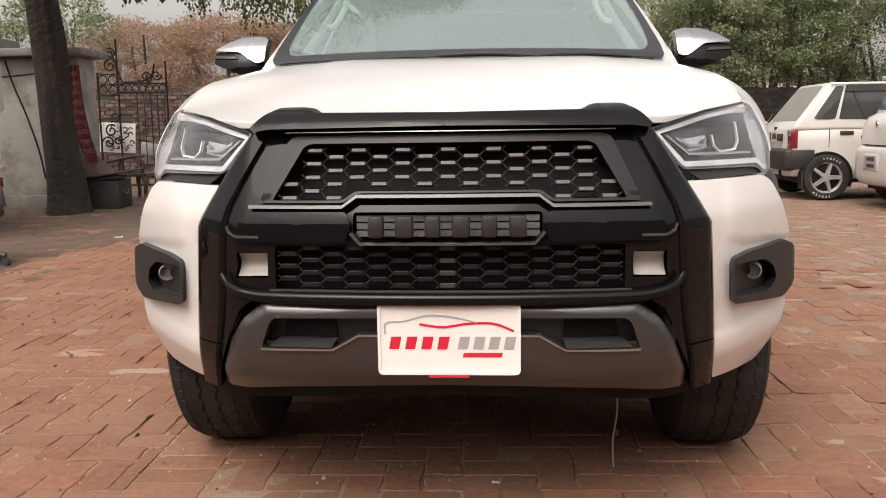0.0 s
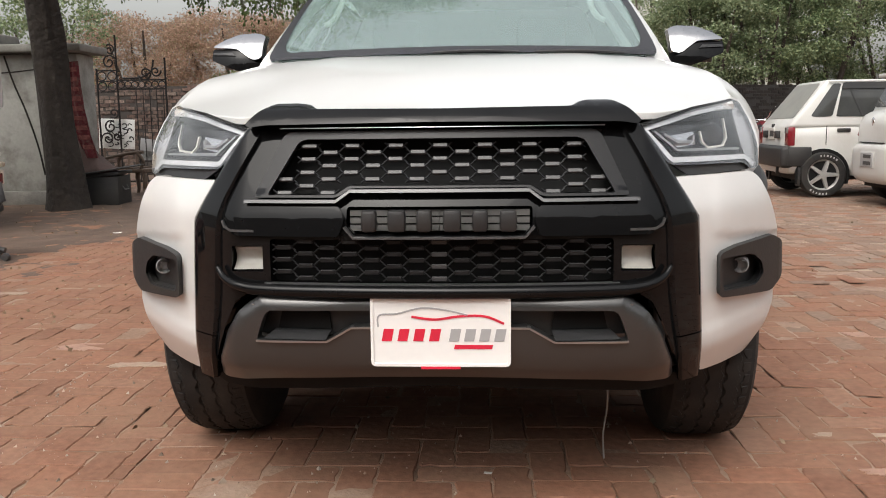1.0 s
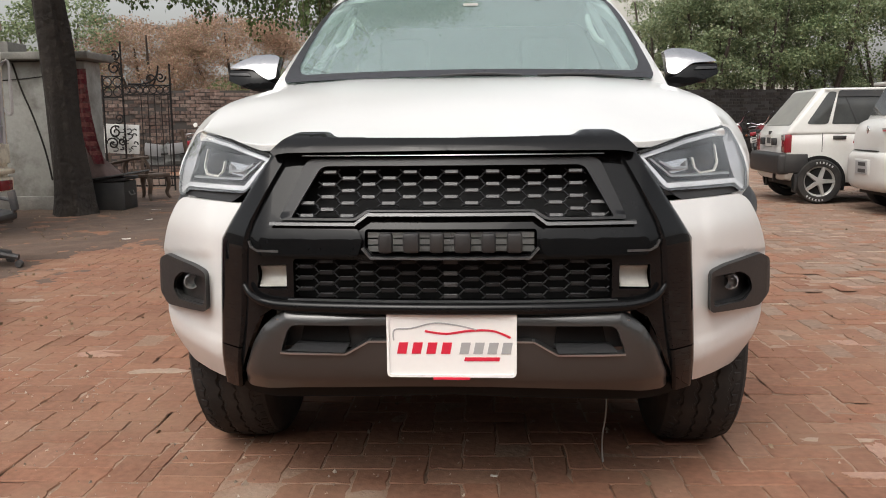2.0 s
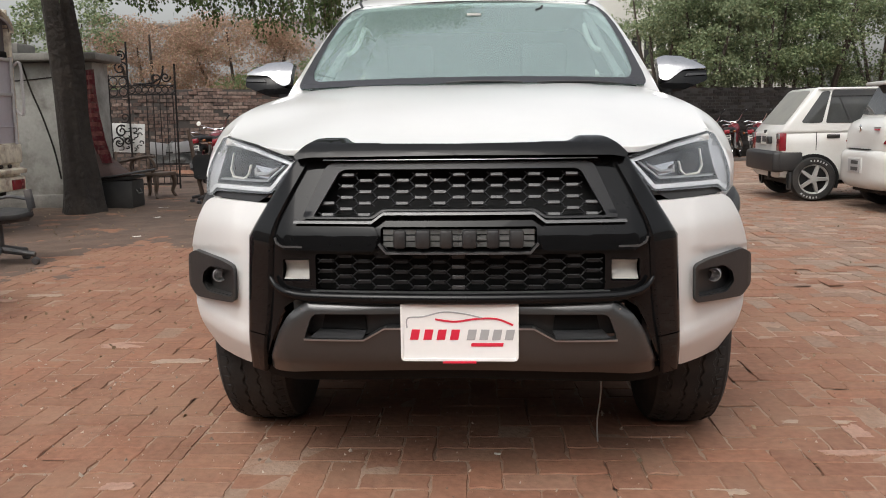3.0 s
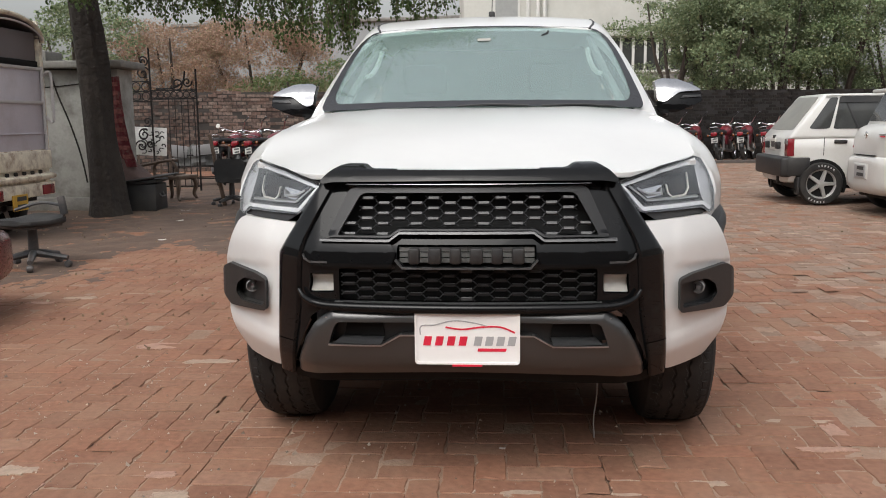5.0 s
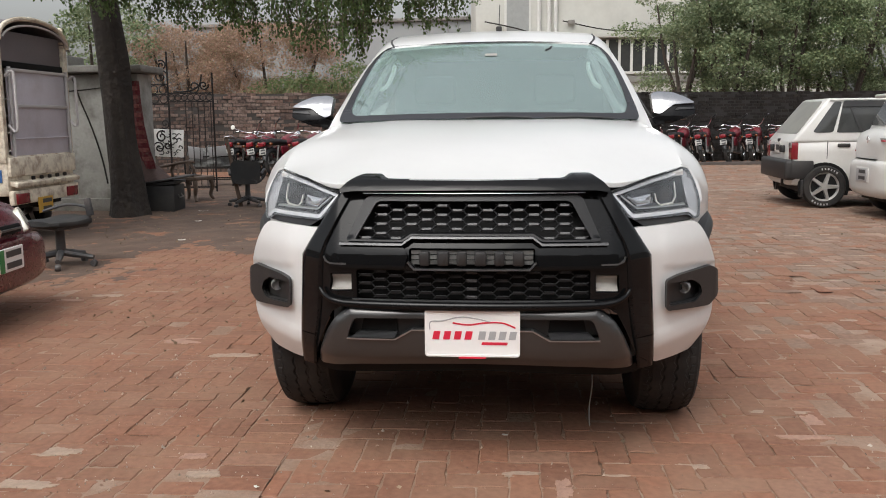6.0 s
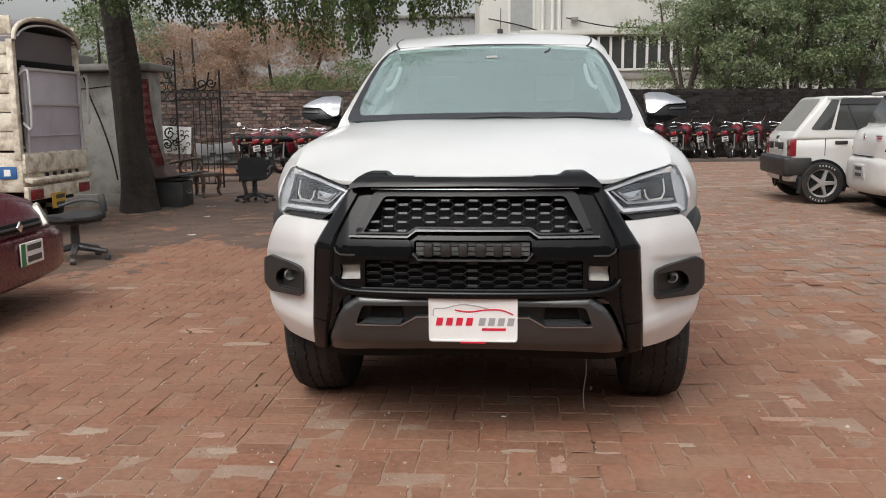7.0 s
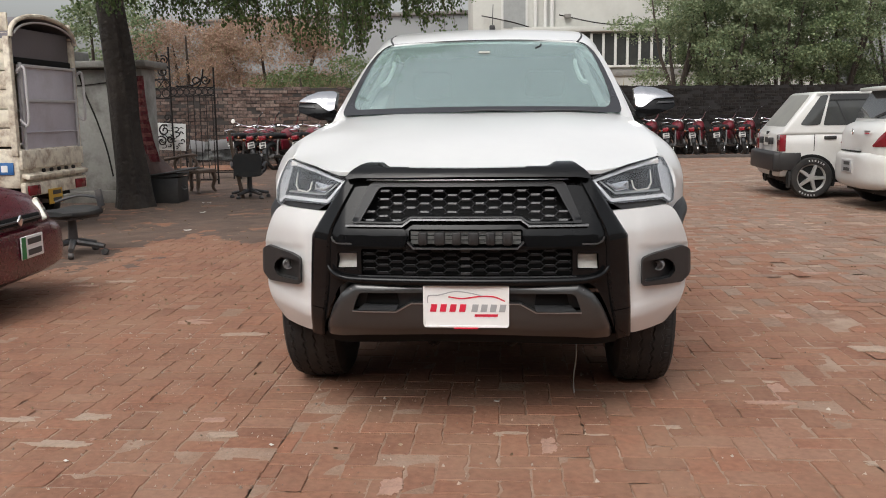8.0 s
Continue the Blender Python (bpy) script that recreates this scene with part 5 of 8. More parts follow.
def car_wheel(parent, x, y, r, side, w=0.16, spokes=5):
    """A small alloy wheel; side is +1 or -1 along y for the outer face."""
    m = Matrix.Translation((x, y, r)) @ Matrix.Rotation(radians(-90 * side), 4, "X")
    wheel = new("wheel")
    wheel.parent = parent
    rr, h = r * 0.66, w / 2
    prof = [(rr, -h * 0.8), (rr + 0.03, -h), (r - 0.02, -h * 0.95), (r - 0.002, -h * 0.6), (r, 0), (r - 0.002, h * 0.6), (r - 0.02, h * 0.95), (lerp(rr, r, 0.45), h), (rr + 0.01, h * 0.9), (rr, h * 0.7)]
    tyre = part("tyre", lathe(bm_new(), prof, m, 36), RUBBER, wheel)
    bm = bm_new()
    lathe(bm, [(rr + 0.003, -h * 0.6), (rr - 0.015, -h * 0.3), (rr - 0.02, h * 0.4), (rr - 0.004, h * 0.75), (rr + 0.004, h * 0.82)], m, 30)
    for k in range(spokes):
        q = m @ Matrix.Rotation(2 * math.pi * k / spokes, 4, "Z") @ Matrix.Translation((rr * 0.5, 0, h * 0.72))
        corner_box(bm, [q @ Vector(c) for c in ((-rr * 0.48, -rr * 0.17, -0.03), (rr * 0.48, -rr * 0.12, -0.03), (rr * 0.48, rr * 0.12, -0.03), (-rr * 0.48, rr * 0.17, -0.03))], [q @ Vector(c) for c in ((-rr * 0.48, -rr * 0.13, 0.02), (rr * 0.48, -rr * 0.085, 0.006), (rr * 0.48, rr * 0.085, 0.006), (-rr * 0.48, rr * 0.13, 0.02))], 0)
    lathe(bm, [(0.0001, h * 0.95), (rr * 0.24, h * 0.93), (rr * 0.28, h * 0.8), (rr * 0.28, 0.0)], m, 18)
    part("rim", bm, ALLOY, wheel, "silver alloy rim")
    part("hub_shadow", lathe(bm_new(), [(0.0001, h * 0.42), (rr - 0.01, h * 0.42), (rr - 0.01, 0.0)], m, 24), DARK, wheel)
    # raised white marks round the tyre wall
    for k in range(12):
        a = (0.0 if k < 6 else math.pi) + 0.17 * (k % 6)
        q = m @ Matrix.Rotation(a + 0.9, 4, "Z") @ Matrix.Translation((lerp(rr, r, 0.52), 0, h * 0.985))
        part("tyre_mark", box(bm_new(), (0, 0, 0), (0.026, 0.015 if k % 3 else 0.022, 0.004), q), GREYPRINT, tyre)
    return wheel


def plate_with_bars(parent, m, w, h, lines, colour=PLATEWHITE, strip=False):
    """A registration plate whose writing is plain bars; m: face towards local -y."""
    pl = part("number_plate", box(bm_new(), (0, 0, 0), (w, 0.012, h), m, bev=0.004, seg=1), colour, parent, "number plate with dark bars")
    for k in range(lines):
        z = h * (0.24 - 0.48 * k) if lines > 1 else 0.0
        part("plate_bar", box(bm_new(), (0, 0, 0), (w * 0.62, 0.004, h * (0.26 if lines > 1 else 0.5)), m @ Matrix.Translation((w * 0.08, -0.007, z))), PLATEMARK, pl)
    if strip:
        part("green_strip", box(bm_new(), (0, 0, 0), (w * 0.17, 0.004, h * 0.96), m @ Matrix.Translation((-w * 0.41, -0.007, 0))), GREEN, pl)
    return pl


def build_boxy_hatch(m):
    """An old, square-cut small hatchback; heading +x, tail at x = 0."""
    car = thing("hatchback_car", m, "old white boxy hatchback with black bumper and alloy wheels", "car")
    w, wb = 0.70, 0.712
    body = hull(bm_new(), [(0.008, wb - 0.05, 0.32, 0.90), (0.03, wb - 0.012, 0.30, 0.935), (0.5, wb, 0.26, 0.95), (2.2, wb, 0.26, 0.94), (2.5, w - 0.01, 0.27, 0.90), (3.15, w - 0.05, 0.32, 0.80), (3.24, w - 0.12, 0.36, 0.74)], 9, 36)
    part("body", body, CARWHITE, car)
    base = [(0.0, -w + 0.006, 0.90), (2.55, -w + 0.008, 0.90), (2.55, w - 0.008, 0.90), (0.0, w - 0.006, 0.90)]
    top = [(0.475, -w + 0.10, 1.51), (1.85, -w + 0.11, 1.51), (1.85, w - 0.11, 1.51), (0.475, w - 0.10, 1.51)]
    cabin = part("cabin", corner_box(bm_new(), base, top, 0.05), CARWHITE, car)
    side = (base[0], base[1], top[1], top[0])
    far = (base[2], base[3], top[3], top[2])
    back = (base[3], base[0], top[0], top[3])
    frontq = (base[1], base[2], top[2], top[1])
    for quad, flipu in ((side, False), (far, True)):
        def pu(poly):
            return [(1 - u, v) for u, v in reversed(poly)] if flipu else poly
        part("quarter_glass", patch(quad, pu([(0.073, 0.227), (0.194, 0.227), (0.156, 0.916), (0.086, 0.916)]), 0.006, r=0.04), DARKGLASS, cabin)
        part("door_glass", patch(quad, pu([(0.215, 0.227), (0.60, 0.227), (0.63, 0.90), (0.171, 0.90)]), 0.006, r=0.02), DARKGLASS, cabin)
        part("door_glass", patch(quad, pu([(0.64, 0.23), (0.93, 0.23), (0.86, 0.88), (0.67, 0.88)]), 0.006, r=0.03), DARKGLASS, cabin)
        part("rain_visor", patch(quad, pu([(0.178, 0.80), (0.63, 0.80), (0.65, 0.935), (0.169, 0.935)]), 0.03, 0.03, r=0.015), MATTE, cabin)
        part("glass_divider", patch(quad, pu([(0.352, 0.227), (0.366, 0.227), (0.252, 0.80), (0.238, 0.80)]), 0.012, 0.02, r=0.004), MATTE, cabin)
    part("rear_glass", patch(back, [(0.06, 0.20), (0.93, 0.20), (0.91, 0.935), (0.08, 0.935)], 0.006, r=0.06), DUSTGLASS, cabin, "dusty rear glass")
    part("windscreen", patch(frontq, [(0.05, 0.2), (0.95, 0.2), (0.94, 0.92), (0.06, 0.92)], 0.006, r=0.04), DARKGLASS, cabin)
    for s in (1, -1):
        part("roof_gutter", tube(bm_new(), [(0.50, s * (0.625), 1.485), (1.84, s * (0.615), 1.49)], 0.012, 6), CARWHITE, car)
        part("door_seam", box(bm_new(), (0.475, s * (wb + 0.001), 0.80), (0.008, 0.004, 0.24)), DARK, car)
        part("door_seam", box(bm_new(), (1.62, s * (wb + 0.001), 0.60), (0.008, 0.004, 0.58)), DARK, car)
        part("door_handle", box(bm_new(), (0.69, s * (wb + 0.004), 0.865), (0.17, 0.02, 0.05), bev=0.01), MATTE, car, "black door handle")
        part("tail_lamp", box(bm_new(), (0.046, s * (wb - 0.083), 0.79), (0.09, 0.16, 0.24), bev=0.012), REDLENS, car, "red tail lamp")
        part("reverse_lens", box(bm_new(), (0.001, s * (wb - 0.083), 0.868), (0.014, 0.14, 0.07), bev=0.004), SMOKE, car)
        part("wheel_arch_shade", arch_shade(0.45, s * (wb + 0.004), 0.34, s), DARK, car)
        part("wheel_arch_shade", arch_shade(2.72, s * (wb + 0.002), 0.33, s), DARK, car)
        part("mudflap", box(bm_new(), (0.15, s * (wb - 0.03), 0.27), (0.03, 0.14, 0.24), bev=0.008), MATTE, car)
        car_wheel(car, 0.45, s * (wb - 0.03), 0.295, s)
        car_wheel(car, 2.72, s * (wb - 0.04), 0.285, s)
        part("side_bumper", box(bm_new(), (0.15, s * wb, 0.53), (0.30, 0.05, 0.25), bev=0.018), MATTE, car)
        part("bumper_horn", box(bm_new(), (-0.02, s * 0.28, 0.81), (0.06, 0.10, 0.10), bev=0.012), MATTE, car)
    part("rear_bumper", box(bm_new(), (0.0, 0, 0.525), (0.17, 2 * wb + 0.03, 0.28), bev=0.045, seg=3), MATTE, car, "black plastic bumper")
    part("front_bumper", box(bm_new(), (3.25, 0, 0.46), (0.14, 2 * wb - 0.04, 0.2), bev=0.03), MATTE, car)
    plate_with_bars(car, pose(-0.002, 0.05, 0.82, 0, 0, -90), 0.30, 0.16, 1, LAMPWHITE)
    part("hatch_lock", box(bm_new(), (0.02, 0.05, 0.925), (0.05, 0.05, 0.05), bev=0.01), MATTE, car)
    part("tow_hook", box(bm_new(), (0.0, -0.30, 0.33), (0.05, 0.04, 0.10), bev=0.01), MATTE, car)
    part("underbody", box(bm_new(), (1.6, 0, 0.27), (2.9, 1.1, 0.1)), UNDER, car)
    return car


def build_round_hatch(m):
    """A newer rounded hatchback; heading +x, tail at x = 0."""
    car = thing("hatchback_car", m, "white rounded hatchback with red tail lamps and rear wiper", "car")
    w = 0.80
    body = hull(bm_new(), [(0.0, 0.30, 0.42, 0.93), (0.015, 0.42, 0.38, 0.99), (0.05, 0.53, 0.34, 1.04), (0.10, 0.62, 0.31, 1.08), (0.17, 0.70, 0.29, 1.105), (0.28, 0.765, 0.27, 1.115), (0.45, w, 0.25, 1.11), (1.2, w, 0.25, 1.04), (2.4, w, 0.25, 0.99), (3.1, w - 0.04, 0.27, 0.94), (3.55, w - 0.14, 0.30, 0.80), (3.67, w - 0.3, 0.36, 0.66)], 5, 40)
    part("body", body, CARWHITE, car)
    base = [(0.16, -w + 0.14, 0.96), (2.75, -w + 0.06, 0.94), (2.75, w - 0.06, 0.94), (0.16, w - 0.14, 0.96)]
    top = [(0.42, -w + 0.19, 1.54), (1.95, -w + 0.21, 1.54), (1.95, w - 0.21, 1.54), (0.42, w - 0.19, 1.54)]
    cabin = part("cabin", corner_box(bm_new(), base, top, 0.09), CARWHITE, car)
    side, far = (base[0], base[1], top[1], top[0]), (base[2], base[3], top[3], top[2])
    back, frontq = (base[3], base[0], top[0], top[3]), (base[1], base[2], top[2], top[1])
    for quad, flipu in ((side, False), (far, True)):
        def pu(poly):
            return [(1 - u, v) for u, v in reversed(poly)] if flipu else poly
        part("door_glass", patch(quad, pu([(0.12, 0.12), (0.45, 0.10), (0.45, 0.86), (0.20, 0.86)]), 0.006, r=0.05), DARKGLASS, cabin)
        part("door_glass", patch(quad, pu([(0.48, 0.10), (0.90, 0.08), (0.78, 0.86), (0.48, 0.86)]), 0.006, r=0.04), DARKGLASS, cabin)
    part("rear_glass", patch(back, [(0.05, 0.31), (0.95, 0.31), (0.90, 0.93), (0.10, 0.93)], 0.008, r=0.07), DARKGLASS, cabin, "dark rear glass")
    part("windscreen", patch(frontq, [(0.05, 0.04), (0.95, 0.04), (0.93, 0.93), (0.07, 0.93)], 0.006, r=0.05), DARKGLASS, cabin)
    part("roof_spoiler", box(bm_new(), (0.36, 0, 1.52), (0.22, 1.12, 0.05), Matrix.Rotation(radians(-6), 4, "Y"), bev=0.02), CARWHITE, car)
    for s in (1, -1):
        path = [(0.026, 0.47), (0.048, 0.54), (0.080, 0.60), (0.125, 0.672), (0.185, 0.730), (0.275, 0.778), (0.40, 0.806)]

        if s > 0:
            path = path[2:] + [(0.44, 0.806), (0.46, 0.806)]
        else:
            path = path[1:] + [(0.44, 0.806)]

        def lens(u, v, s=s, path=path):
            k = min(5.999, u * 6)
            a, b = path[int(k)], path[int(k) + 1]
            x, y = lerp(a[0], b[0], k % 1), lerp(a[1], b[1], k % 1)
            bulge = 0.012 * math.sin(math.pi * v)
            return Vector((x - bulge, s * (y + bulge * 0.5), lerp(0.80 + 0.05 * u * u, 0.83 + 0.27 * min(1, 1.7 * u), v)))
        lamp = sheet(bm_new(), lens, 18, 6, (0.03, -s * 0.03, 0))
        part("tail_lamp", lamp, REDLENS, car, "red tail lamp")
        part("wheel_arch_shade", arch_shade(0.62, s * (w + 0.002), 0.37, s), DARK, car)
        part("wheel_arch_shade", arch_shade(3.0, s * (w - 0.03), 0.36, s), DARK, car)
        car_wheel(car, 0.62, s * (w - 0.04), 0.30, s, 0.185, 7)
        car_wheel(car, 3.0, s * (w - 0.10), 0.30, s, 0.185, 7)
        part("door_handle", box(bm_new(), (1.15, s * (w + 0.006), 0.86), (0.17, 0.02, 0.035), bev=0.01), CARWHITE, car)
        part("door_seam", box(bm_new(), (1.55, s * (w + 0.001), 0.62), (0.008, 0.004, 0.66)), DARK, car)
    bump = part("rear_bumper", hull(bm_new(), [(-0.05, 0.33, 0.38, 0.66), (-0.04, 0.42, 0.33, 0.70), (-0.012, 0.53, 0.29, 0.725), (0.04, 0.635, 0.265, 0.738), (0.12, 0.74, 0.255, 0.74), (0.24, 0.80, 0.26, 0.73), (0.38, 0.806, 0.28, 0.70)], 5, 32), CARWHITE, car)
    part("plate_recess", box(bm_new(), (-0.049, 0.0, 0.54), (0.016, 0.40, 0.19), bev=0.006), CARWHITE, bump)
    plate_with_bars(car, pose(-0.062, 0.0, 0.54, 0, 0, -90), 0.32, 0.16, 2, GREYPRINT)
    part("hatch_seam", box(bm_new(), (0.0, 0, 0.735), (0.05, 0.62, 0.008)), DARK, car)
    part("badge", box(bm_new(), (0.0, 0.02, 0.975), (0.012, 0.07, 0.07), Matrix.Rotation(radians(45), 4, "X"), bev=0.004), CHROME, car)
    part("model_badge", box(bm_new(), (0.012, -0.42, 0.99), (0.02, 0.16, 0.018), bev=0.003), BRIGHTTRIM, car)
    part("trim_badge", box(bm_new(), (0.012, -0.42, 0.965), (0.02, 0.11, 0.014), bev=0.003), RED, car)
    part("rear_wiper", tube(bm_new(), [(0.225, -0.1, 1.16), (0.25, -0.35, 1.22)], 0.010, 6), MATTE, car)
    part("underbody", box(bm_new(), (1.8, 0, 0.25), (3.2, 1.3, 0.1)), UNDER, car)
    return car


def build_maroon_car(m):
    """A maroon hatchback; heading +x, nose at x = 0."""
    car = thing("hatchback_car", m, "maroon hatchback with clear headlamps and chrome grille bar", "car")
    w = 0.795
    part("body", hull(bm_new(), [(0.03, w - 0.32, 0.26, 0.60), (0.0, w - 0.22, 0.24, 0.65), (-0.06, w - 0.15, 0.22, 0.70), (-0.16, w - 0.07, 0.20, 0.765), (-0.5, w - 0.005, 0.2, 0.855), (-1.1, w, 0.22, 0.93), (-3.1, w, 0.24, 0.96), (-3.5, w - 0.06, 0.28, 0.92), (-3.6, w - 0.16, 0.34, 0.8)], 4.5, 44), MAROON, car)
    base = [(-3.5, -w + 0.03, 0.92), (-1.0, -w + 0.05, 0.90), (-1.0, w - 0.05, 0.90), (-3.5, w - 0.03, 0.92)]
    top = [(-3.2, -w + 0.18, 1.42), (-1.7, -w + 0.19, 1.42), (-1.7, w - 0.19, 1.42), (-3.2, w - 0.18, 1.42)]
    cabin = part("cabin", corner_box(bm_new(), base, top, 0.07), MAROON, car)
    quads = ((base[0], base[1], top[1], top[0]), (base[2], base[3], top[3], top[2]), (base[1], base[2], top[2], top[1]), (base[3], base[0], top[0], top[3]))
    for q, nm in zip(quads, ("side_glass", "side_glass", "windscreen", "rear_glass")):
        part(nm, patch(q, [(0.08, 0.08), (0.92, 0.08), (0.88, 0.9), (0.12, 0.9)], 0.006, r=0.05), DARKGLASS, cabin)
    LENS = mat("hazy_headlamp", (0.55, 0.54, 0.46), 0.18, vary=0.12, coat=0.6)
    for s in (1, -1):
        quad = [(0.05, s * 0.37, 0.56), (-0.09, s * 0.69, 0.57), (-0.16, s * 0.68, 0.705), (-0.045, s * 0.43, 0.70)]
        poly = [(0.02, 0.0), (0.97, 0.08), (0.92, 0.85), (0.7, 1.0), (0.1, 0.98)]
        if s < 0:
            quad, poly = [quad[1], quad[0], quad[3], quad[2]], [(1 - u, v) for u, v in poly[::-1]]
        lamp = patch(quad, poly, 0.028, 0.08, r=0.12)
        part("headlamp", lamp, LENS, car, "hazy clear headlamp", bevel=0.012)
        part("wheel_arch_shade", arch_shade(-0.72, s * (w + 0.002), 0.34, s), DARK, car)
        part("wheel_arch_shade", arch_shade(-3.05, s * (w + 0.002), 0.34, s), DARK, car)
        car_wheel(car, -0.72, s * (w - 0.03), 0.28, s)
        car_wheel(car, -3.05, s * (w - 0.06), 0.28, s)
        part("lower_intake", box(bm_new(), (0.058, s * 0.42, 0.36), (0.03, 0.20, 0.06), Matrix.Rotation(radians(6 * s), 4, "Z"), bev=0.006), DARK, car)
    part("front_bumper", hull(bm_new(), [(0.085, w - 0.34, 0.30, 0.50), (0.07, w - 0.20, 0.24, 0.535), (0.0, w - 0.07, 0.2, 0.56), (-0.14, w + 0.004, 0.19, 0.57), (-0.4, w + 0.006, 0.2, 0.54)], 5, 36), MAROON, car)
    part("grille", box(bm_new(), (0.022, 0, 0.60), (0.05, 0.66, 0.06), Matrix.Rotation(radians(-14), 4, "Y"), bev=0.012), DARK, car, "dark grille opening")
    part("grille_bar", box(bm_new(), (0.05, 0, 0.602), (0.016, 0.63, 0.014), bev=0.004), DARKTRIM, car)
    part("badge", box(bm_new(), (0.060, 0, 0.604), (0.014, 0.06, 0.06), Matrix.Rotation(radians(45), 4, "X"), bev=0.008), CHROME, car)
    plate_with_bars(car, pose(0.097, 0.06, 0.43, 0, 0, 90), 0.31, 0.15, 2, PLATEWHITE, True)
    part("underbody", box(bm_new(), (-1.8, 0, 0.24), (3.2, 1.2, 0.08)), UNDER, car)
    return car


RUSTCREAM = mat("rusty_cream_paint", (0.72, 0.655, 0.53), 0.6, vary=0.15, scale=3, fine=25, bump=0.001, dirt=(0.17, 0.075, 0.035), dirt_amount=0.85, dirt_scale=6.5)
TARP = mat("grey_canopy_lining", (0.17, 0.155, 0.165), 0.8, vary=0.12, scale=2, bump=0.002)
LILAC = mat("lilac_painted_sheet", (0.52, 0.49, 0.54), 0.5, vary=0.08, scale=2, dirt=(0.25, 0.2, 0.18), dirt_amount=0.3)
RAIL = mat("pale_painted_rail", (0.45, 0.43, 0.43), 0.45, vary=0.1)
BLUE = mat("blue_badge", (0.03, 0.12, 0.32), 0.5, vary=0.1)
YELLOW = mat("yellow_plate", (0.55, 0.32, 0.04), 0.5, vary=0.1)


def build_carrier(m):
    """A small covered carrier van; tail at x = 0 facing +x, near side at y = 0, 1.4 m wide."""
    van = thing("covered_pickup", m, "rusty cream covered mini pickup with open grey canopy", "pickup")
    length, w = 2.9, 1.4
    part("bed", box(bm_new(), (-length / 2, w / 2, 0.74), (length, w, 0.42), bev=0.02), RUSTCREAM, van)
    part("chassis", box(bm_new(), (-length / 2, w / 2, 0.46), (length - 0.1, 0.9, 0.16)), UNDER, van)
    # boarded near and far sides
    for y in (0.02, w - 0.02):
        for k in range(7):
            z = 1.07 + 0.2 * k
            part("side_board", box(bm_new(), (-length / 2, y, z), (length - 0.02, 0.03, 0.19), bev=0.008), RUSTCREAM, van)
        part("side_slot", box(bm_new(), (-length / 2, y - 0.008 if y < 0.5 else y, 2.04), (length - 0.3, 0.03, 0.06)), DARK, van)
        part("corner_post", box(bm_new(), (-0.03, y, 1.5), (0.07, 0.07, 1.25), bev=0.01), RUSTCREAM, van)
    # arched canopy
    def arch(u, v):
        a = lerp(0, math.pi, u)
        return Vector((lerp(0.02, -length, v), w / 2 - w / 2 * math.cos(a) * 1.0, 2.12 + 0.26 * math.sin(a) ** 0.8))
    part("canopy", sheet(bm_new(), arch, 20, 4, (0, 0, -0.02)), TARP, van, "grey canopy roof")
    hoop = [arch(k / 20, 0) + Vector((0.0, 0, 0.0)) for k in range(21)]
    part("canopy_hoop", tube(bm_new(), hoop, 0.025, 8), RUSTCREAM, van)
    part("hoop_rail", tube(bm_new(), [p + Vector((0.02, 0, -0.07)) for p in hoop[2:-2]], 0.012, 8), RAIL, van)
    part("canopy_lining", box(bm_new(), (-length + 0.05, w / 2, 1.6), (0.04, w - 0.1, 1.3)), TARP, van)
    part("hanging_flap", box(bm_new(), (-0.06, w / 2, 2.06), (0.03, w - 0.1, 0.34), bev=0.01), TARP, van)
    part("flap_hem", box(bm_new(), (-0.04, w / 2, 1.885), (0.03, w - 0.1, 0.07), bev=0.01), DARK, van)
    # pale sheet door with rails
    door = part("rear_sheet", box(bm_new(), (-0.02, w / 2 + 0.05, 1.38), (0.03, w - 0.2, 0.92), bev=0.01), LILAC, van, "lilac-grey sheet metal tailboard")
    for z in (1.83, 1.46, 1.12):
        part("sheet_rib", box(bm_new(), (0.005, w / 2 + 0.05, z), (0.03, w - 0.2, 0.035 if z > 1.2 else 0.012), bev=0.006), RAIL if z > 1.2 else LILAC, door)
    for y in (0.155, w - 0.06):
        part("sheet_edge", tube(bm_new(), [(0.01, y, 0.92), (0.01, y, 1.86)], 0.018, 8), RAIL, door)
    for y, z0, z1 in ((0.09, 1.2, 1.80), (w - 0.02, 1.25, 1.80)):
        part("grab_rail", tube(bm_new(), curve_pts([(0.0, y, z0 + 0.06), (0.09, y, z0), (0.1, y, (z0 + z1) / 2), (0.09, y, z1), (0.0, y, z1 - 0.04)], 4), 0.016, 8), RAIL, van)
    # tail beam
    part("tail_beam", box(bm_new(), (0.01, w / 2, 0.83), (0.05, w - 0.02, 0.20), bev=0.01), RUSTCREAM, van)
    for k in range(5):
        part("bolt_head", box(bm_new(), (0.04, 0.42 + 0.17 * k, 0.70), (0.03, 0.05, 0.04), bev=0.01), UNDER, van)
    part("rust_lip", box(bm_new(), (0.03, w / 2, 0.655), (0.12, w - 0.06, 0.05), Matrix.Rotation(radians(16), 4, "Y"), bev=0.012), RUSTCREAM, van)
    part("bumper_bar", box(bm_new(), (0.02, w / 2, 0.51), (0.06, w, 0.15), bev=0.015), RUSTCREAM, van)
    for y in (0.16, w - 0.18):
        part("tail_lamp", box(bm_new(), (0.055, y, 0.50), (0.03, 0.24, 0.11), bev=0.01), REDLENS, van, "red tail lamp")
    plate_with_bars(van, pose(0.06, 0.6, 0.40, 0, 0, 90), 0.30, 0.17, 2, YELLOW)
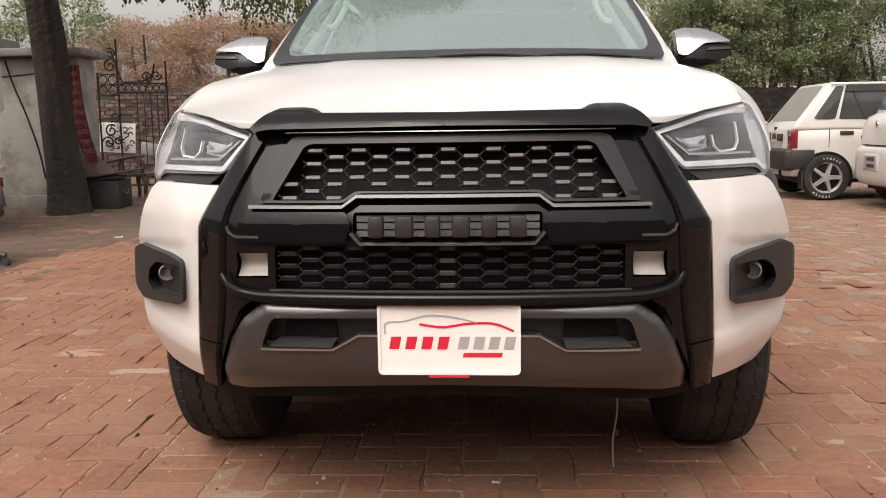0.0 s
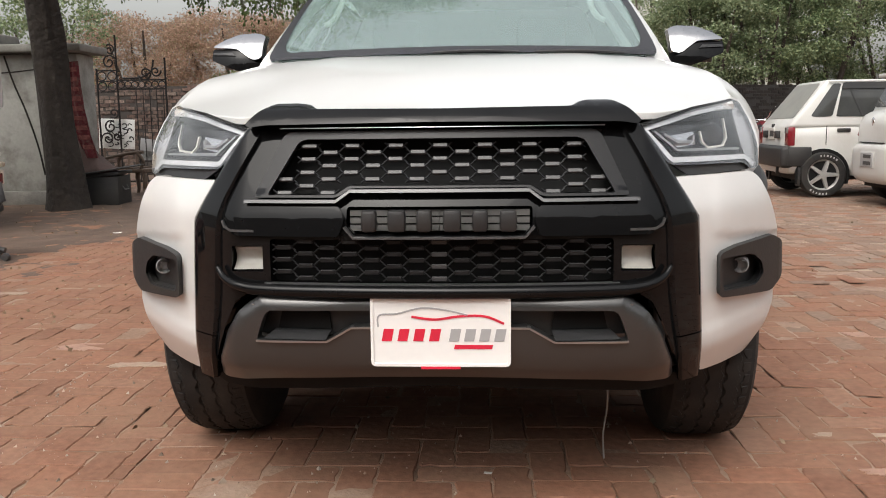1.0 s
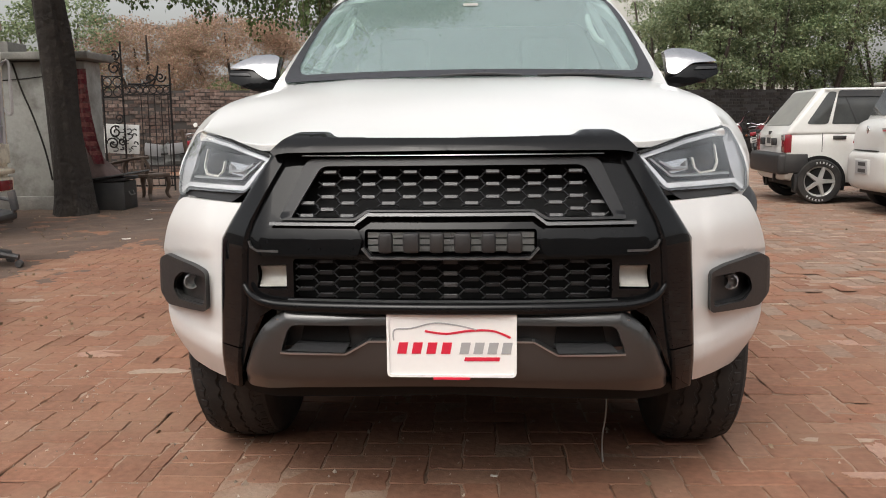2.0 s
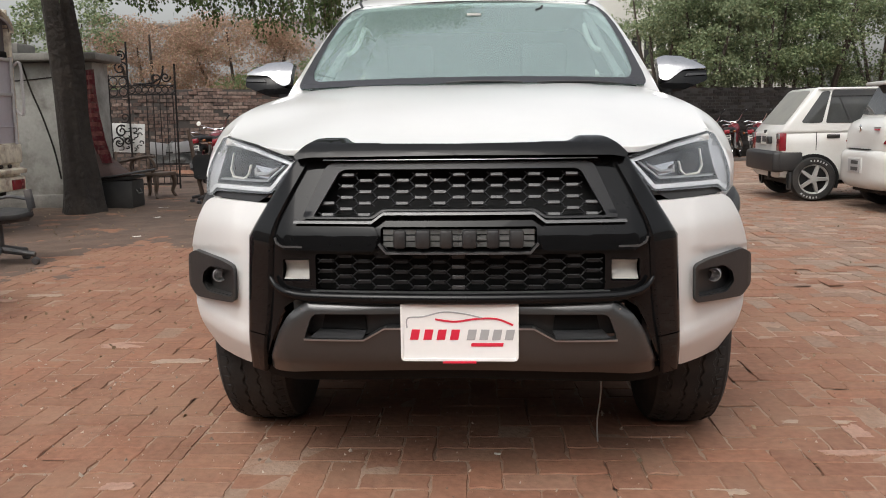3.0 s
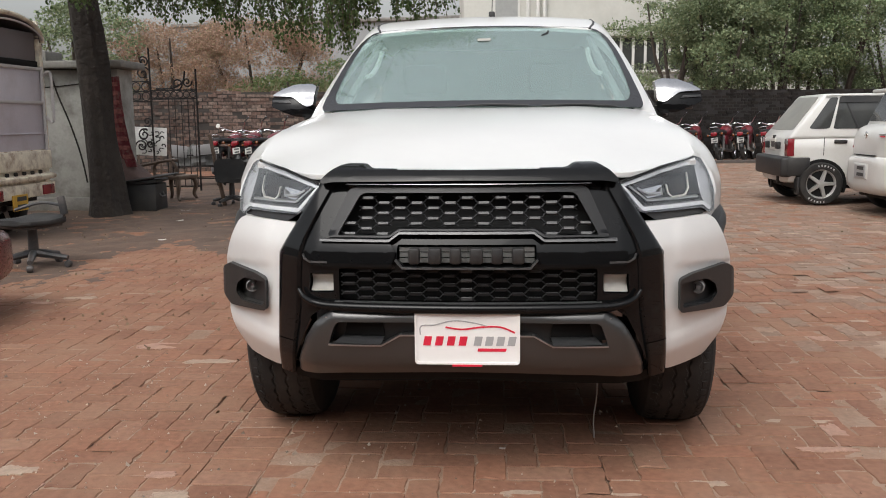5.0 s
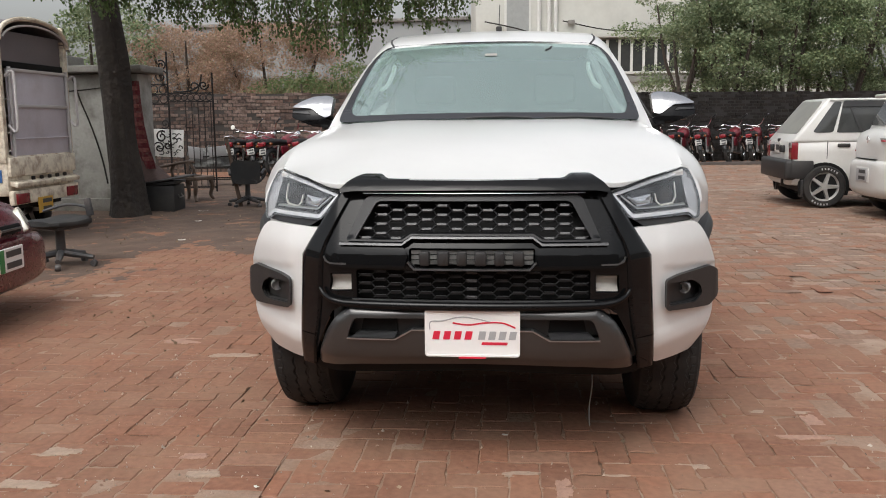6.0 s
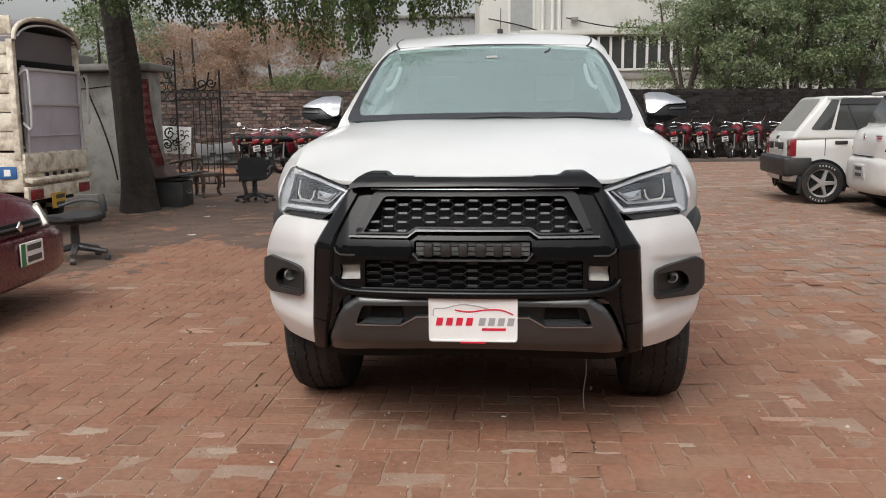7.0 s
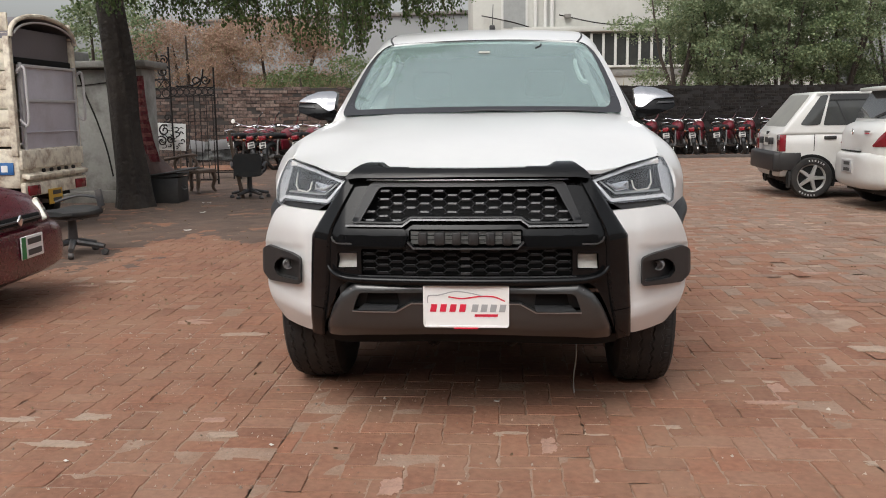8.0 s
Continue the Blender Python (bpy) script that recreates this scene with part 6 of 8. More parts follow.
    part("blue_badge", box(bm_new(), (-0.36, -0.006, 0.74), (0.6, 0.012, 0.13), bev=0.003), BLUE, van, "blue maker's badge")
    for k in range(4):
        part("badge_bar", box(bm_new(), (-0.16 - 0.12 * k, -0.014, 0.74), (0.07, 0.006, 0.07)), PLATEWHITE, van)
    for x in (-0.55, -2.5):
        for y, s in ((0.09, -1), (w - 0.09, 1)):
            car_wheel(van, x, y, 0.27, s)
    cab = part("cab", hull(bm_new(), [(-4.1, 0.6, 0.4, 1.1), (-4.0, 0.66, 0.36, 1.3), (-3.6, 0.69, 0.34, 1.72), (-2.95, 0.69, 0.34, 1.76)], 6, 28), RUSTCREAM, van)
    cab.location = (0, w / 2, 0)
    return van


build_boxy_hatch(pose(4.12, 10.24, 0, 0, 0, -3.0))
build_round_hatch(pose(4.62, 8.30, 0, 0, 0, -1.0))
build_maroon_car(pose(-3.10, 2.17, 0, 0, 0, 4))
build_carrier(pose(-5.0, 5.68, 0, 0, 0, 0))

# ---- motorcycles ----
BIKERED = mat("red_motorcycle_paint", (0.13, 0.007, 0.016), 0.3, vary=0.12, coat=0.6, dirt=(0.2, 0.15, 0.12), dirt_amount=0.25)
BIKEPLATE = mat("dusty_number_plate", (0.38, 0.37, 0.35), 0.5, vary=0.15)
SEATBLACK = mat("black_vinyl_seat", (0.02, 0.02, 0.021), 0.5, vary=0.2, fine=90, bump=0.0008)
DULLCHROME = mat("dusty_chrome", (0.18, 0.175, 0.17), 0.35, metal=0.8, vary=0.2, dirt=(0.14, 0.11, 0.09), dirt_amount=0.6)
BIKESTEEL = mat("dull_steel", (0.16, 0.16, 0.155), 0.4, metal=0.9, vary=0.2)


def build_bike(m, label, group, mirror=False):
    """A small commuter motorcycle heading +y, its rear axle at y = 0."""
    bike = thing("motorcycle", m, label, "motorcycle", group)
    for y, nm in ((0.0, "rear_wheel"), (1.2, "front_wheel")):
        q = Matrix.Translation((0, y, 0.285)) @ Matrix.Rotation(radians(90), 4, "Y")
        wheel = part(nm, lathe(bm_new(), [(0.225, -0.03), (0.25, -0.042), (0.28, -0.028), (0.288, 0), (0.28, 0.028), (0.25, 0.042), (0.225, 0.03), (0.225, -0.03)], q, 28), RUBBER, bike)
        part("rim", lathe(bm_new(), [(0.228, -0.022), (0.21, -0.012), (0.21, 0.012), (0.228, 0.022)], q, 28), CHROME, wheel)
        sp = bm_new()
        for k in range(12):
            a = 2 * math.pi * k / 12
            rod(sp, q @ Vector((0, 0, 0.02 if k % 2 else -0.02)), q @ Vector((0.215 * math.cos(a), 0.215 * math.sin(a), 0)), 0.003, seg=4)
        rod(sp, (-0.06, y, 0.285), (0.06, y, 0.285), 0.05, seg=12)
        part("hub_and_spokes", sp, BIKESTEEL, wheel)
    def guard(yc, a0, a1, r):
        return lambda u, v: Vector((lerp(-0.055, 0.055, v), yc - (r - 0.25 * (v - 0.5) ** 2 * 0.3) * math.cos(lerp(a0, a1, u)), 0.285 + (r - 0.3 * (v - 0.5) ** 2) * math.sin(lerp(a0, a1, u))))
    part("rear_mudguard", sheet(bm_new(), guard(0.0, 0.25, 2.1, 0.335), 14, 6, (0, 0, 0.006)), MATTE, bike, "black mudguard")
    part("front_mudguard", sheet(bm_new(), guard(1.2, 0.5, 2.7, 0.33), 12, 6, (0, 0, 0.006)), BIKERED, bike)
    part("fuel_tank", hull_y([(0.52, 0.09, 0.62, 0.80), (0.6, 0.13, 0.60, 0.86), (0.78, 0.15, 0.60, 0.90), (0.95, 0.12, 0.62, 0.89), (1.02, 0.06, 0.68, 0.84)], 2.6), BIKERED, bike, "red fuel tank")
    part("seat", hull_y([(-0.22, 0.09, 0.70, 0.78), (-0.15, 0.125, 0.68, 0.80), (0.2, 0.13, 0.67, 0.79), (0.5, 0.10, 0.66, 0.77), (0.58, 0.06, 0.68, 0.76)], 3.2), SEATBLACK, bike, "black vinyl seat")
    for s in (1, -1):
        part("side_cover", box(bm_new(), (s * 0.12, 0.36, 0.52), (0.04, 0.3, 0.22), bev=0.018), BIKERED, bike)
        part("rear_shock", tube(bm_new(), [(s * 0.11, 0.0, 0.30), (s * 0.12, 0.12, 0.64)], 0.026, 8), DULLCHROME, bike)
        part("fork_leg", tube(bm_new(), [(s * 0.085, 1.2, 0.285), (s * 0.085, 1.0, 0.85)], 0.022, 8), CHROME, bike)
        part("indicator", lathe(bm_new(), [(0.0001, -0.035), (0.028, -0.02), (0.03, 0.02), (0.0001, 0.04)], Matrix.Translation((s * 0.17, -0.2, 0.68)) @ Matrix.Rotation(radians(90), 4, "X"), 12), AMBER, bike)
        part("indicator_stalk", rod(bm_new(), (s * 0.05, -0.18, 0.68), (s * 0.15, -0.19, 0.68), 0.008), BIKESTEEL, bike)
        if mirror and s < 0:
            mp = part("mirror_stalk", tube(bm_new(), curve_pts([(s * 0.24, 0.93, 0.98), (s * 0.30, 0.90, 1.03), (s * 0.38, 0.86, 1.07)], 3), 0.006, 6), CHROME, bike)
            # mirror disc coloured white in place of the sky it reflects
            part("mirror", lathe(bm_new(), [(0.0001, 0.012), (0.045, 0.01), (0.05, 0.0), (0.045, -0.01), (0.0001, -0.01)], Matrix.Translation((s * 0.40, 0.84, 1.10)) @ Matrix.Rotation(radians(80), 4, "X"), 18), LAMPWHITE, mp)
        part("grip", rod(bm_new(), (s * 0.24, 0.86, 1.05 + 0.06 * s), (s * 0.36, 0.80, 1.08 + 0.10 * s), 0.018), SEATBLACK, bike)
    bars = curve_pts([(-0.36, 0.80, 0.98), (-0.24, 0.86, 0.99), (-0.1, 0.95, 0.93), (0.1, 0.95, 0.95), (0.24, 0.86, 1.11), (0.36, 0.80, 1.18)], 4)
    part("handlebar", tube(bm_new(), bars, 0.015, 8), CHROME, bike)
    lamp = part("tail_lamp", box(bm_new(), (0, -0.27, 0.69), (0.15, 0.10, 0.10), bev=0.025), REDLENS, bike, "red tail lamp")
    part("lamp_bracket", box(bm_new(), (0, -0.2, 0.64), (0.08, 0.1, 0.06), bev=0.01), MATTE, lamp)
    plate_with_bars(bike, pose(0, -0.30, 0.54, -8, 0, 0), 0.165, 0.13, 2, BIKEPLATE)
    rack = curve_pts([(-0.09, 0.1, 0.78), (-0.10, -0.2, 0.83), (-0.085, -0.31, 0.86), (0.085, -0.31, 0.86), (0.10, -0.2, 0.83), (0.09, 0.1, 0.78)], 4)
    part("grab_rail", tube(bm_new(), rack, 0.010, 8), CHROME, bike)
    part("engine", box(bm_new(), (0, 0.62, 0.40), (0.22, 0.34, 0.26), bev=0.04), BIKESTEEL, bike)
    part("exhaust", tube(bm_new(), curve_pts([(0.1, 0.85, 0.4), (0.14, 0.7, 0.24), (0.16, 0.2, 0.25), (0.17, -0.25, 0.30)], 4), [0.02] * 6 + [0.035] * 7, 10), BIKESTEEL, bike)
    part("chain_case", box(bm_new(), (-0.08, 0.25, 0.31), (0.03, 0.55, 0.10), bev=0.02), MATTE, bike)
    part("frame_tube", tube(bm_new(), [(0, 1.02, 0.86), (0, 0.85, 0.5), (0, 0.5, 0.3), (0, 0.15, 0.45), (0, -0.15, 0.66)], 0.02, 8), MATTE, bike)
    part("side_stand", rod(bm_new(), (-0.06, 0.55, 0.28), (-0.26, 0.5, 0.02), 0.012), BIKESTEEL, bike)
    part("head_lamp", lathe(bm_new(), [(0.0001, -0.07), (0.06, -0.05), (0.08, 0.02), (0.0001, 0.04)], Matrix.Translation((0, 1.08, 0.88)) @ Matrix.Rotation(radians(-90), 4, "X"), 18), CHROME, bike)
    return bike


def hull_y(stations, n):
    bm = hull(bm_new(), stations, n, 20)
    bmesh.ops.rotate(bm, matrix=Matrix.Rotation(radians(90), 3, "Z"), verts=bm.verts[:])
    return bm


RIGHT_BIKES, LEFT_BIKES = "motorcycles by the dark wall", "motorcycles by the brick wall"
GROW = Matrix.Scale(1.1, 4)
first = build_bike(pose(4.15, 21.35, 0.0, 0, -9, -24) @ GROW, "red and black motorcycle parked tail-out by the wall", RIGHT_BIKES)
for x, y, rz, lean in ((4.85, 21.5, -27, -8), (5.58, 21.6, -22, -11), (6.30, 21.75, -30, -9), (6.98, 21.85, -25, -8), (7.7, 22.0, -28, -10), (3.4, 21.2, -26, -9), (2.6, 21.0, -29, -9)):
    copy_thing(first, pose(x, y, 0.0, 0, lean, rz))
build_bike(pose(-6.05, 17.15, 0.0, 0, -8, -9) @ GROW, "red motorcycle with one round mirror by the brick wall", LEFT_BIKES, True)
for x, y, rz, lean in ((-5.57, 17.2, -7, -10), (-5.19, 17.0, -20, -9), (-4.55, 17.35, -10, -8), (-3.98, 17.5, -14, -9), (-3.38, 17.7, -12, -9)):
    tagged(copy_thing(first, pose(x, y, 0.0, 0, lean, rz)), group=LEFT_BIKES)

# ---- guard hut, gate and clutter beside the tree ----
PLASTER = mat("stained_white_plaster", (0.35, 0.345, 0.32), 0.9, vary=0.12, scale=1.5, fine=30, bump=0.002, dirt=(0.13, 0.12, 0.105), dirt_amount=0.85, dirt_scale=2.6)
CONCRETE = mat("weathered_concrete", (0.24, 0.23, 0.21), 0.9, vary=0.2, scale=2, bump=0.003, dirt=(0.08, 0.075, 0.07), dirt_amount=0.6)
IRON = mat("black_wrought_iron", (0.010, 0.009, 0.009), 0.6, vary=0.3, spec=0.25, dirt=(0.05, 0.028, 0.02), dirt_amount=0.3, dirt_scale=6)
RUG = mat("dark_red_rug", (0.12, 0.014, 0.02), 0.95, vary=0.5, scale=9, fine=60, bump=0.004, dirt=(0.17, 0.10, 0.09), dirt_amount=0.9, dirt_scale=13)
CLOTH = mat("dusty_brown_cloth", (0.115, 0.078, 0.07), 0.95, vary=0.3, scale=5, bump=0.005)
TRUNKBLACK = mat("black_dusty_box", (0.020, 0.021, 0.022), 0.6, vary=0.3, dirt=(0.10, 0.085, 0.07), dirt_amount=0.3)
OLDWOOD = mat("worn_dark_wood", (0.085, 0.055, 0.038), 0.6, vary=0.3, scale=8, fine=70, bump=0.002, dirt=(0.18, 0.15, 0.12), dirt_amount=0.4)
GREYPLASTIC = mat("dusty_black_plastic", (0.032, 0.032, 0.034), 0.5, vary=0.2, dirt=(0.16, 0.13, 0.11), dirt_amount=0.45, dirt_scale=5)
MESHCLOTH = mat("black_woven_cloth", (0.018, 0.019, 0.02), 0.9, vary=0.3, fine=140, bump=0.001, dirt=(0.11, 0.09, 0.075), dirt_amount=0.3)
BOARDWHITE = mat("painted_white_board", (0.62, 0.62, 0.60), 0.6, vary=0.08, dirt=(0.3, 0.28, 0.25), dirt_amount=0.35)
PAINTBLACK = mat("black_sign_paint", (0.02, 0.02, 0.02), 0.6)


def build_hut():
    hut = thing("guard_hut", pose(-6.80, 9.62, 0), "small stained white plastered hut with concrete roof slab", "hut")
    part("wall", box(bm_new(), (0, 0, 0.98), (3.36, 0.5, 1.98), bev=0.02), PLASTER, hut)
    part("plinth", box(bm_new(), (0, -0.01, 0.09), (3.42, 0.56, 0.2), bev=0.02), CONCRETE, hut)
    part("roof_slab", box(bm_new(), (0.05, -0.05, 2.03), (3.56, 0.85, 0.10), bev=0.02), CONCRETE, hut, "grey concrete roof slab")
    part("parapet", box(bm_new(), (-0.5, 0.05, 2.16), (2.3, 0.5, 0.16), bev=0.02), CONCRETE, hut)
    crack = curve_pts([(0.72, -0.258, 1.95), (0.82, -0.258, 1.6), (0.95, -0.258, 1.25), (1.08, -0.258, 0.8), (1.15, -0.258, 0.4)], 5)
    part("wall_cable", tube(bm_new(), crack, 0.012, 6), UNDER, hut)
    part("wall_cable", tube(bm_new(), curve_pts([(0.4, -0.26, 1.72), (0.8, -0.26, 1.74), (1.2, -0.26, 1.78)], 4), 0.007, 6), UNDER, hut)
    return hut


def build_tree():
    tree = thing("shade_tree", pose(-5.10, 8.72, 0), "large shade tree with leaning dark trunk and drooping leafy twigs", "tree")
    BARK = mat("dark_rough_bark", (0.024, 0.019, 0.016), 0.95, vary=0.35, scale=4, fine=16, bump=0.03, dirt=(0.075, 0.06, 0.048), dirt_amount=0.4, dirt_scale=3)
    bm = bm_new()
    line = curve_pts([(0.02, 0, -0.05), (0.0, 0, 0.5), (-0.04, 0, 1.2), (-0.095, 0, 2.2), (-0.19, -0.05, 3.3), (-0.40, -0.1, 4.6)], 8)
    n = len(line)
    rings = []
    for i, p in enumerate(line):
        r0 = lerp(0.205, 0.165, i / (n - 1)) + 0.07 * math.exp(-p.z / 0.26)
        ring = []
        for k in range(44):
            a = 2 * math.pi * k / 44
            r = r0 * (1 + 0.10 * math.sin(3 * a + 0.4 * p.z) + 0.05 * math.sin(7 * a + 0.7 * p.z) + 0.03 * math.sin(11 * a - 0.5 * p.z) + 0.14 * noise.noise(Vector((math.cos(a) * 2, math.sin(a) * 2, p.z * 1.2))))
            ring.append(bm.verts.new((p.x + r * math.cos(a), p.y + r * math.sin(a), p.z)))
        rings.append(ring)
    for a, b in zip(rings, rings[1:]):
        for k in range(44):
            bm.faces.new((a[k], a[(k + 1) % 44], b[(k + 1) % 44], b[k]))
    bm.faces.new(rings[-1])
    trunk = part("trunk", bm, BARK, tree, smooth=80)
    # limbs spread over the yard
    rng = random.Random(5)
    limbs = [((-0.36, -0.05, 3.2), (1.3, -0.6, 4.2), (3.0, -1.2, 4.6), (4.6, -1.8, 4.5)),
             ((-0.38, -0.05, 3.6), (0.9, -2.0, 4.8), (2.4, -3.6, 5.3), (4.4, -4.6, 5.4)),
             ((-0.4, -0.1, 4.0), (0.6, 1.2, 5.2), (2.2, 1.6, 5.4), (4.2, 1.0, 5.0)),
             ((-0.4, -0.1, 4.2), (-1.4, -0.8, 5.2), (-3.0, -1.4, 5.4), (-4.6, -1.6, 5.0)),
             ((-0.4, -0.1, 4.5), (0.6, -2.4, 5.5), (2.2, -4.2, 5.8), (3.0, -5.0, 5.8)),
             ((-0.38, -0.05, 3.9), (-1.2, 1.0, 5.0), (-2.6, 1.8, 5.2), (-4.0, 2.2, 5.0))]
    tips = []
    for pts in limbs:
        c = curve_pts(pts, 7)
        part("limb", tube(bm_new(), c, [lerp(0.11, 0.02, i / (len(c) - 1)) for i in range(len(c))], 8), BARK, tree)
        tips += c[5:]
    return tree, tips


def leaf_mesh(name, pos, rng, size, droop=0.0, width=0.42):
    """Many small leaves, each a folded blade of four triangles."""
    n = len(pos)
    a, tilt = rng.uniform(0, 2 * math.pi, n), rng.normal(-0.35 - droop, 0.45, n)
    ln = size * rng.uniform(0.65, 1.3, n)
    d = np.stack([np.cos(a) * np.cos(tilt), np.sin(a) * np.cos(tilt), np.sin(tilt)], 1)
    s = np.cross(d, rng.normal(0, 1, (n, 3)))
    s /= np.linalg.norm(s, axis=1)[:, None] + 1e-9
    up = np.cross(s, d)
    ln = ln[:, None]
    v0, v1 = pos, pos + d * ln
    mid = pos + d * ln * 0.45 - up * ln * 0.06
    v2, v3 = mid + s * ln * width + up * ln * 0.08, mid - s * ln * width + up * ln * 0.08
    verts = np.stack([v0, v2, v1, v3], 1).reshape(-1, 3)
    i = np.arange(n)[:, None] * 4
    faces = np.concatenate([i + [0, 1, 2], i + [0, 2, 3]], 0)
    me = bpy.data.meshes.new(name)
    me.vertices.add(len(verts))
    me.vertices.foreach_set("co", verts.ravel())
    me.loops.add(faces.size)
    me.loops.foreach_set("vertex_index", faces.ravel().astype(np.int32))
    me.polygons.add(len(faces))
    me.polygons.foreach_set("loop_start", np.arange(0, faces.size, 3, dtype=np.int32))
    me.update(calc_edges=True)
    me.validate()
    return me


LEAF_A = island_mat("green_leaf", [(0.043, 0.078, 0.023), (0.078, 0.127, 0.039), (0.117, 0.176, 0.058), (0.069, 0.108, 0.039), (0.166, 0.205, 0.078)], 0.5, 0, 0.15, 20, spec=0.4, trans=0.45)
LEAF_B = island_mat("dusty_green_leaf", [(0.098, 0.142, 0.07), (0.155, 0.21, 0.103), (0.245, 0.305, 0.165), (0.135, 0.18, 0.09), (0.33, 0.36, 0.20)], 0.6, 0, 0.15, 20, (0.22, 0.22, 0.17), 0.3, 0.8, trans=0.3)
LEAF_C = island_mat("deep_green_leaf", [(0.07, 0.108, 0.05), (0.115, 0.16, 0.074), (0.205, 0.262, 0.126), (0.095, 0.14, 0.064), (0.29, 0.325, 0.165)], 0.55, 0, 0.15, 20, (0.18, 0.18, 0.13), 0.3, 0.8, trans=0.3)
LEAF_DRY = island_mat("dry_brown_leaf", [(0.32, 0.20, 0.145), (0.42, 0.27, 0.195), (0.26, 0.185, 0.13), (0.48, 0.33, 0.24), (0.25, 0.225, 0.125)], 0.8, 0, 0.2, 20, trans=0.4)
LEAF_PALE = island_mat("pale_green_frond", [(0.121, 0.176, 0.061), (0.176, 0.216, 0.095), (0.081, 0.135, 0.047), (0.216, 0.203, 0.108)], 0.6, 0, 0.15, 20, trans=0.45)

TIPS_X = [(-8.0, 2.9), (-5.6, 2.6), (-4.6, 2.45), (-3.9, 2.35), (-3.2, 2.3), (-2.8, 2.15), (-2.3, 1.98), (-1.75, 1.93), (-1.5, 1.95), (-1.25, 2.3), (-0.95, 2.18), (-0.7, 2.2), (-0.45, 2.35), (-0.1, 2.35), (0.15, 2.6), (0.6, 3.2), (2.0, 4.5)]


def hang_crown(tree, tips):
    rng = np.random.default_rng(12)
    pts, twig = [], bm_new()
    base = np.array([-5.16, 8.72, 0.0])

    def strand(x, y, z_top, z_end, dense):
        k = int((z_top - z_end) / 0.03)
        sway = rng.normal(0, 0.12, 2)
        for j in range(k):
            t = j / max(1, k - 1)
            c = np.array([x + sway[0] * t * t, y + sway[1] * t * t, lerp(z_top, z_end, t)])
            for _ in range(dense):
                pts.append(c + rng.normal(0, 0.026 + 0.03 * (1 - t), 3))
        line = [Vector((x + sway[0] * t * t, y + sway[1] * t * t, lerp(z_top, z_end, t))) - Vector(base) for t in (0, 0.35, 0.7, 1)]
        tube(twig, line, [0.008, 0.006, 0.004, 0.002], 4)
    # curtain of drooping twigs in front of the far wall, in tassels with gaps between
    for _ in range(78):
        x0, y0 = rng.uniform(-5.4, 0.15), 7.0 + rng.normal(0, 0.6)
        low = abs(rng.normal(0, 0.30))
        for _ in range(int(rng.integers(2, 7))):
            x, y = x0 + rng.normal(0, 0.07), y0 + rng.normal(0, 0.10)
            scale = (y + 3.36) / 10.36
            end = 1.27 + (table_at(TIPS_X, x / scale) - 1.27) * scale + low + abs(rng.normal(0, 0.16))
            strand(x, y, max(3.5, end + 1.0) + rng.uniform(0, 0.5), end, 4)
    # thicker clusters that hang lowest
    for x0, n in ((-1.60, 9), (-1.80, 8), (-2.35, 8), (-2.75, 6), (-3.3, 5), (-0.9, 4), (-0.68, 4)):
        for _ in range(n):
            x, y = x0 + rng.normal(0, 0.10), 7.0 + rng.normal(0, 0.15)
            strand(x, y, 3.4, table_at(TIPS_X, x0) + abs(rng.normal(0, 0.25)), 3)
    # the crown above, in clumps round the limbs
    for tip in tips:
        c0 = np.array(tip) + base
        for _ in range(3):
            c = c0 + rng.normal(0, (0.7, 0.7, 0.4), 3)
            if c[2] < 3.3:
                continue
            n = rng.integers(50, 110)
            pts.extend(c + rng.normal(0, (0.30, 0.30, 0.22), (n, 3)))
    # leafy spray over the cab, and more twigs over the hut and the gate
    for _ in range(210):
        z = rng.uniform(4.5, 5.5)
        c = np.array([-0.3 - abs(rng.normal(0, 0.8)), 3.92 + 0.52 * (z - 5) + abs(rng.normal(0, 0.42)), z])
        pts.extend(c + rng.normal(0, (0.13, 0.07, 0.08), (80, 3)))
    for _ in range(110):
        x = rng.uniform(-7.5, -3.0)
        strand(x, 7.2 + rng.normal(0, 0.5), 3.5 + rng.uniform(0, 0.5), table_at(TIPS_X, x) + 0.12 + abs(rng.normal(0, 0.3)), 4)
    pts = [p for p in pts if p[1] > 3.40 + 0.44 * (p[2] - 5.0)]
    me = leaf_mesh("crown", np.array(pts) - base, rng, 0.040, 0.6, 0.36)
    crown = link_mesh("crown", me, LEAF_A, tree, "dense small green leaves", smooth=0)
    crown["kind"] = "stuff"
    twigs = part("hanging_twig", twig, OLDWOOD, tree)
    twigs["kind"] = "stuff"


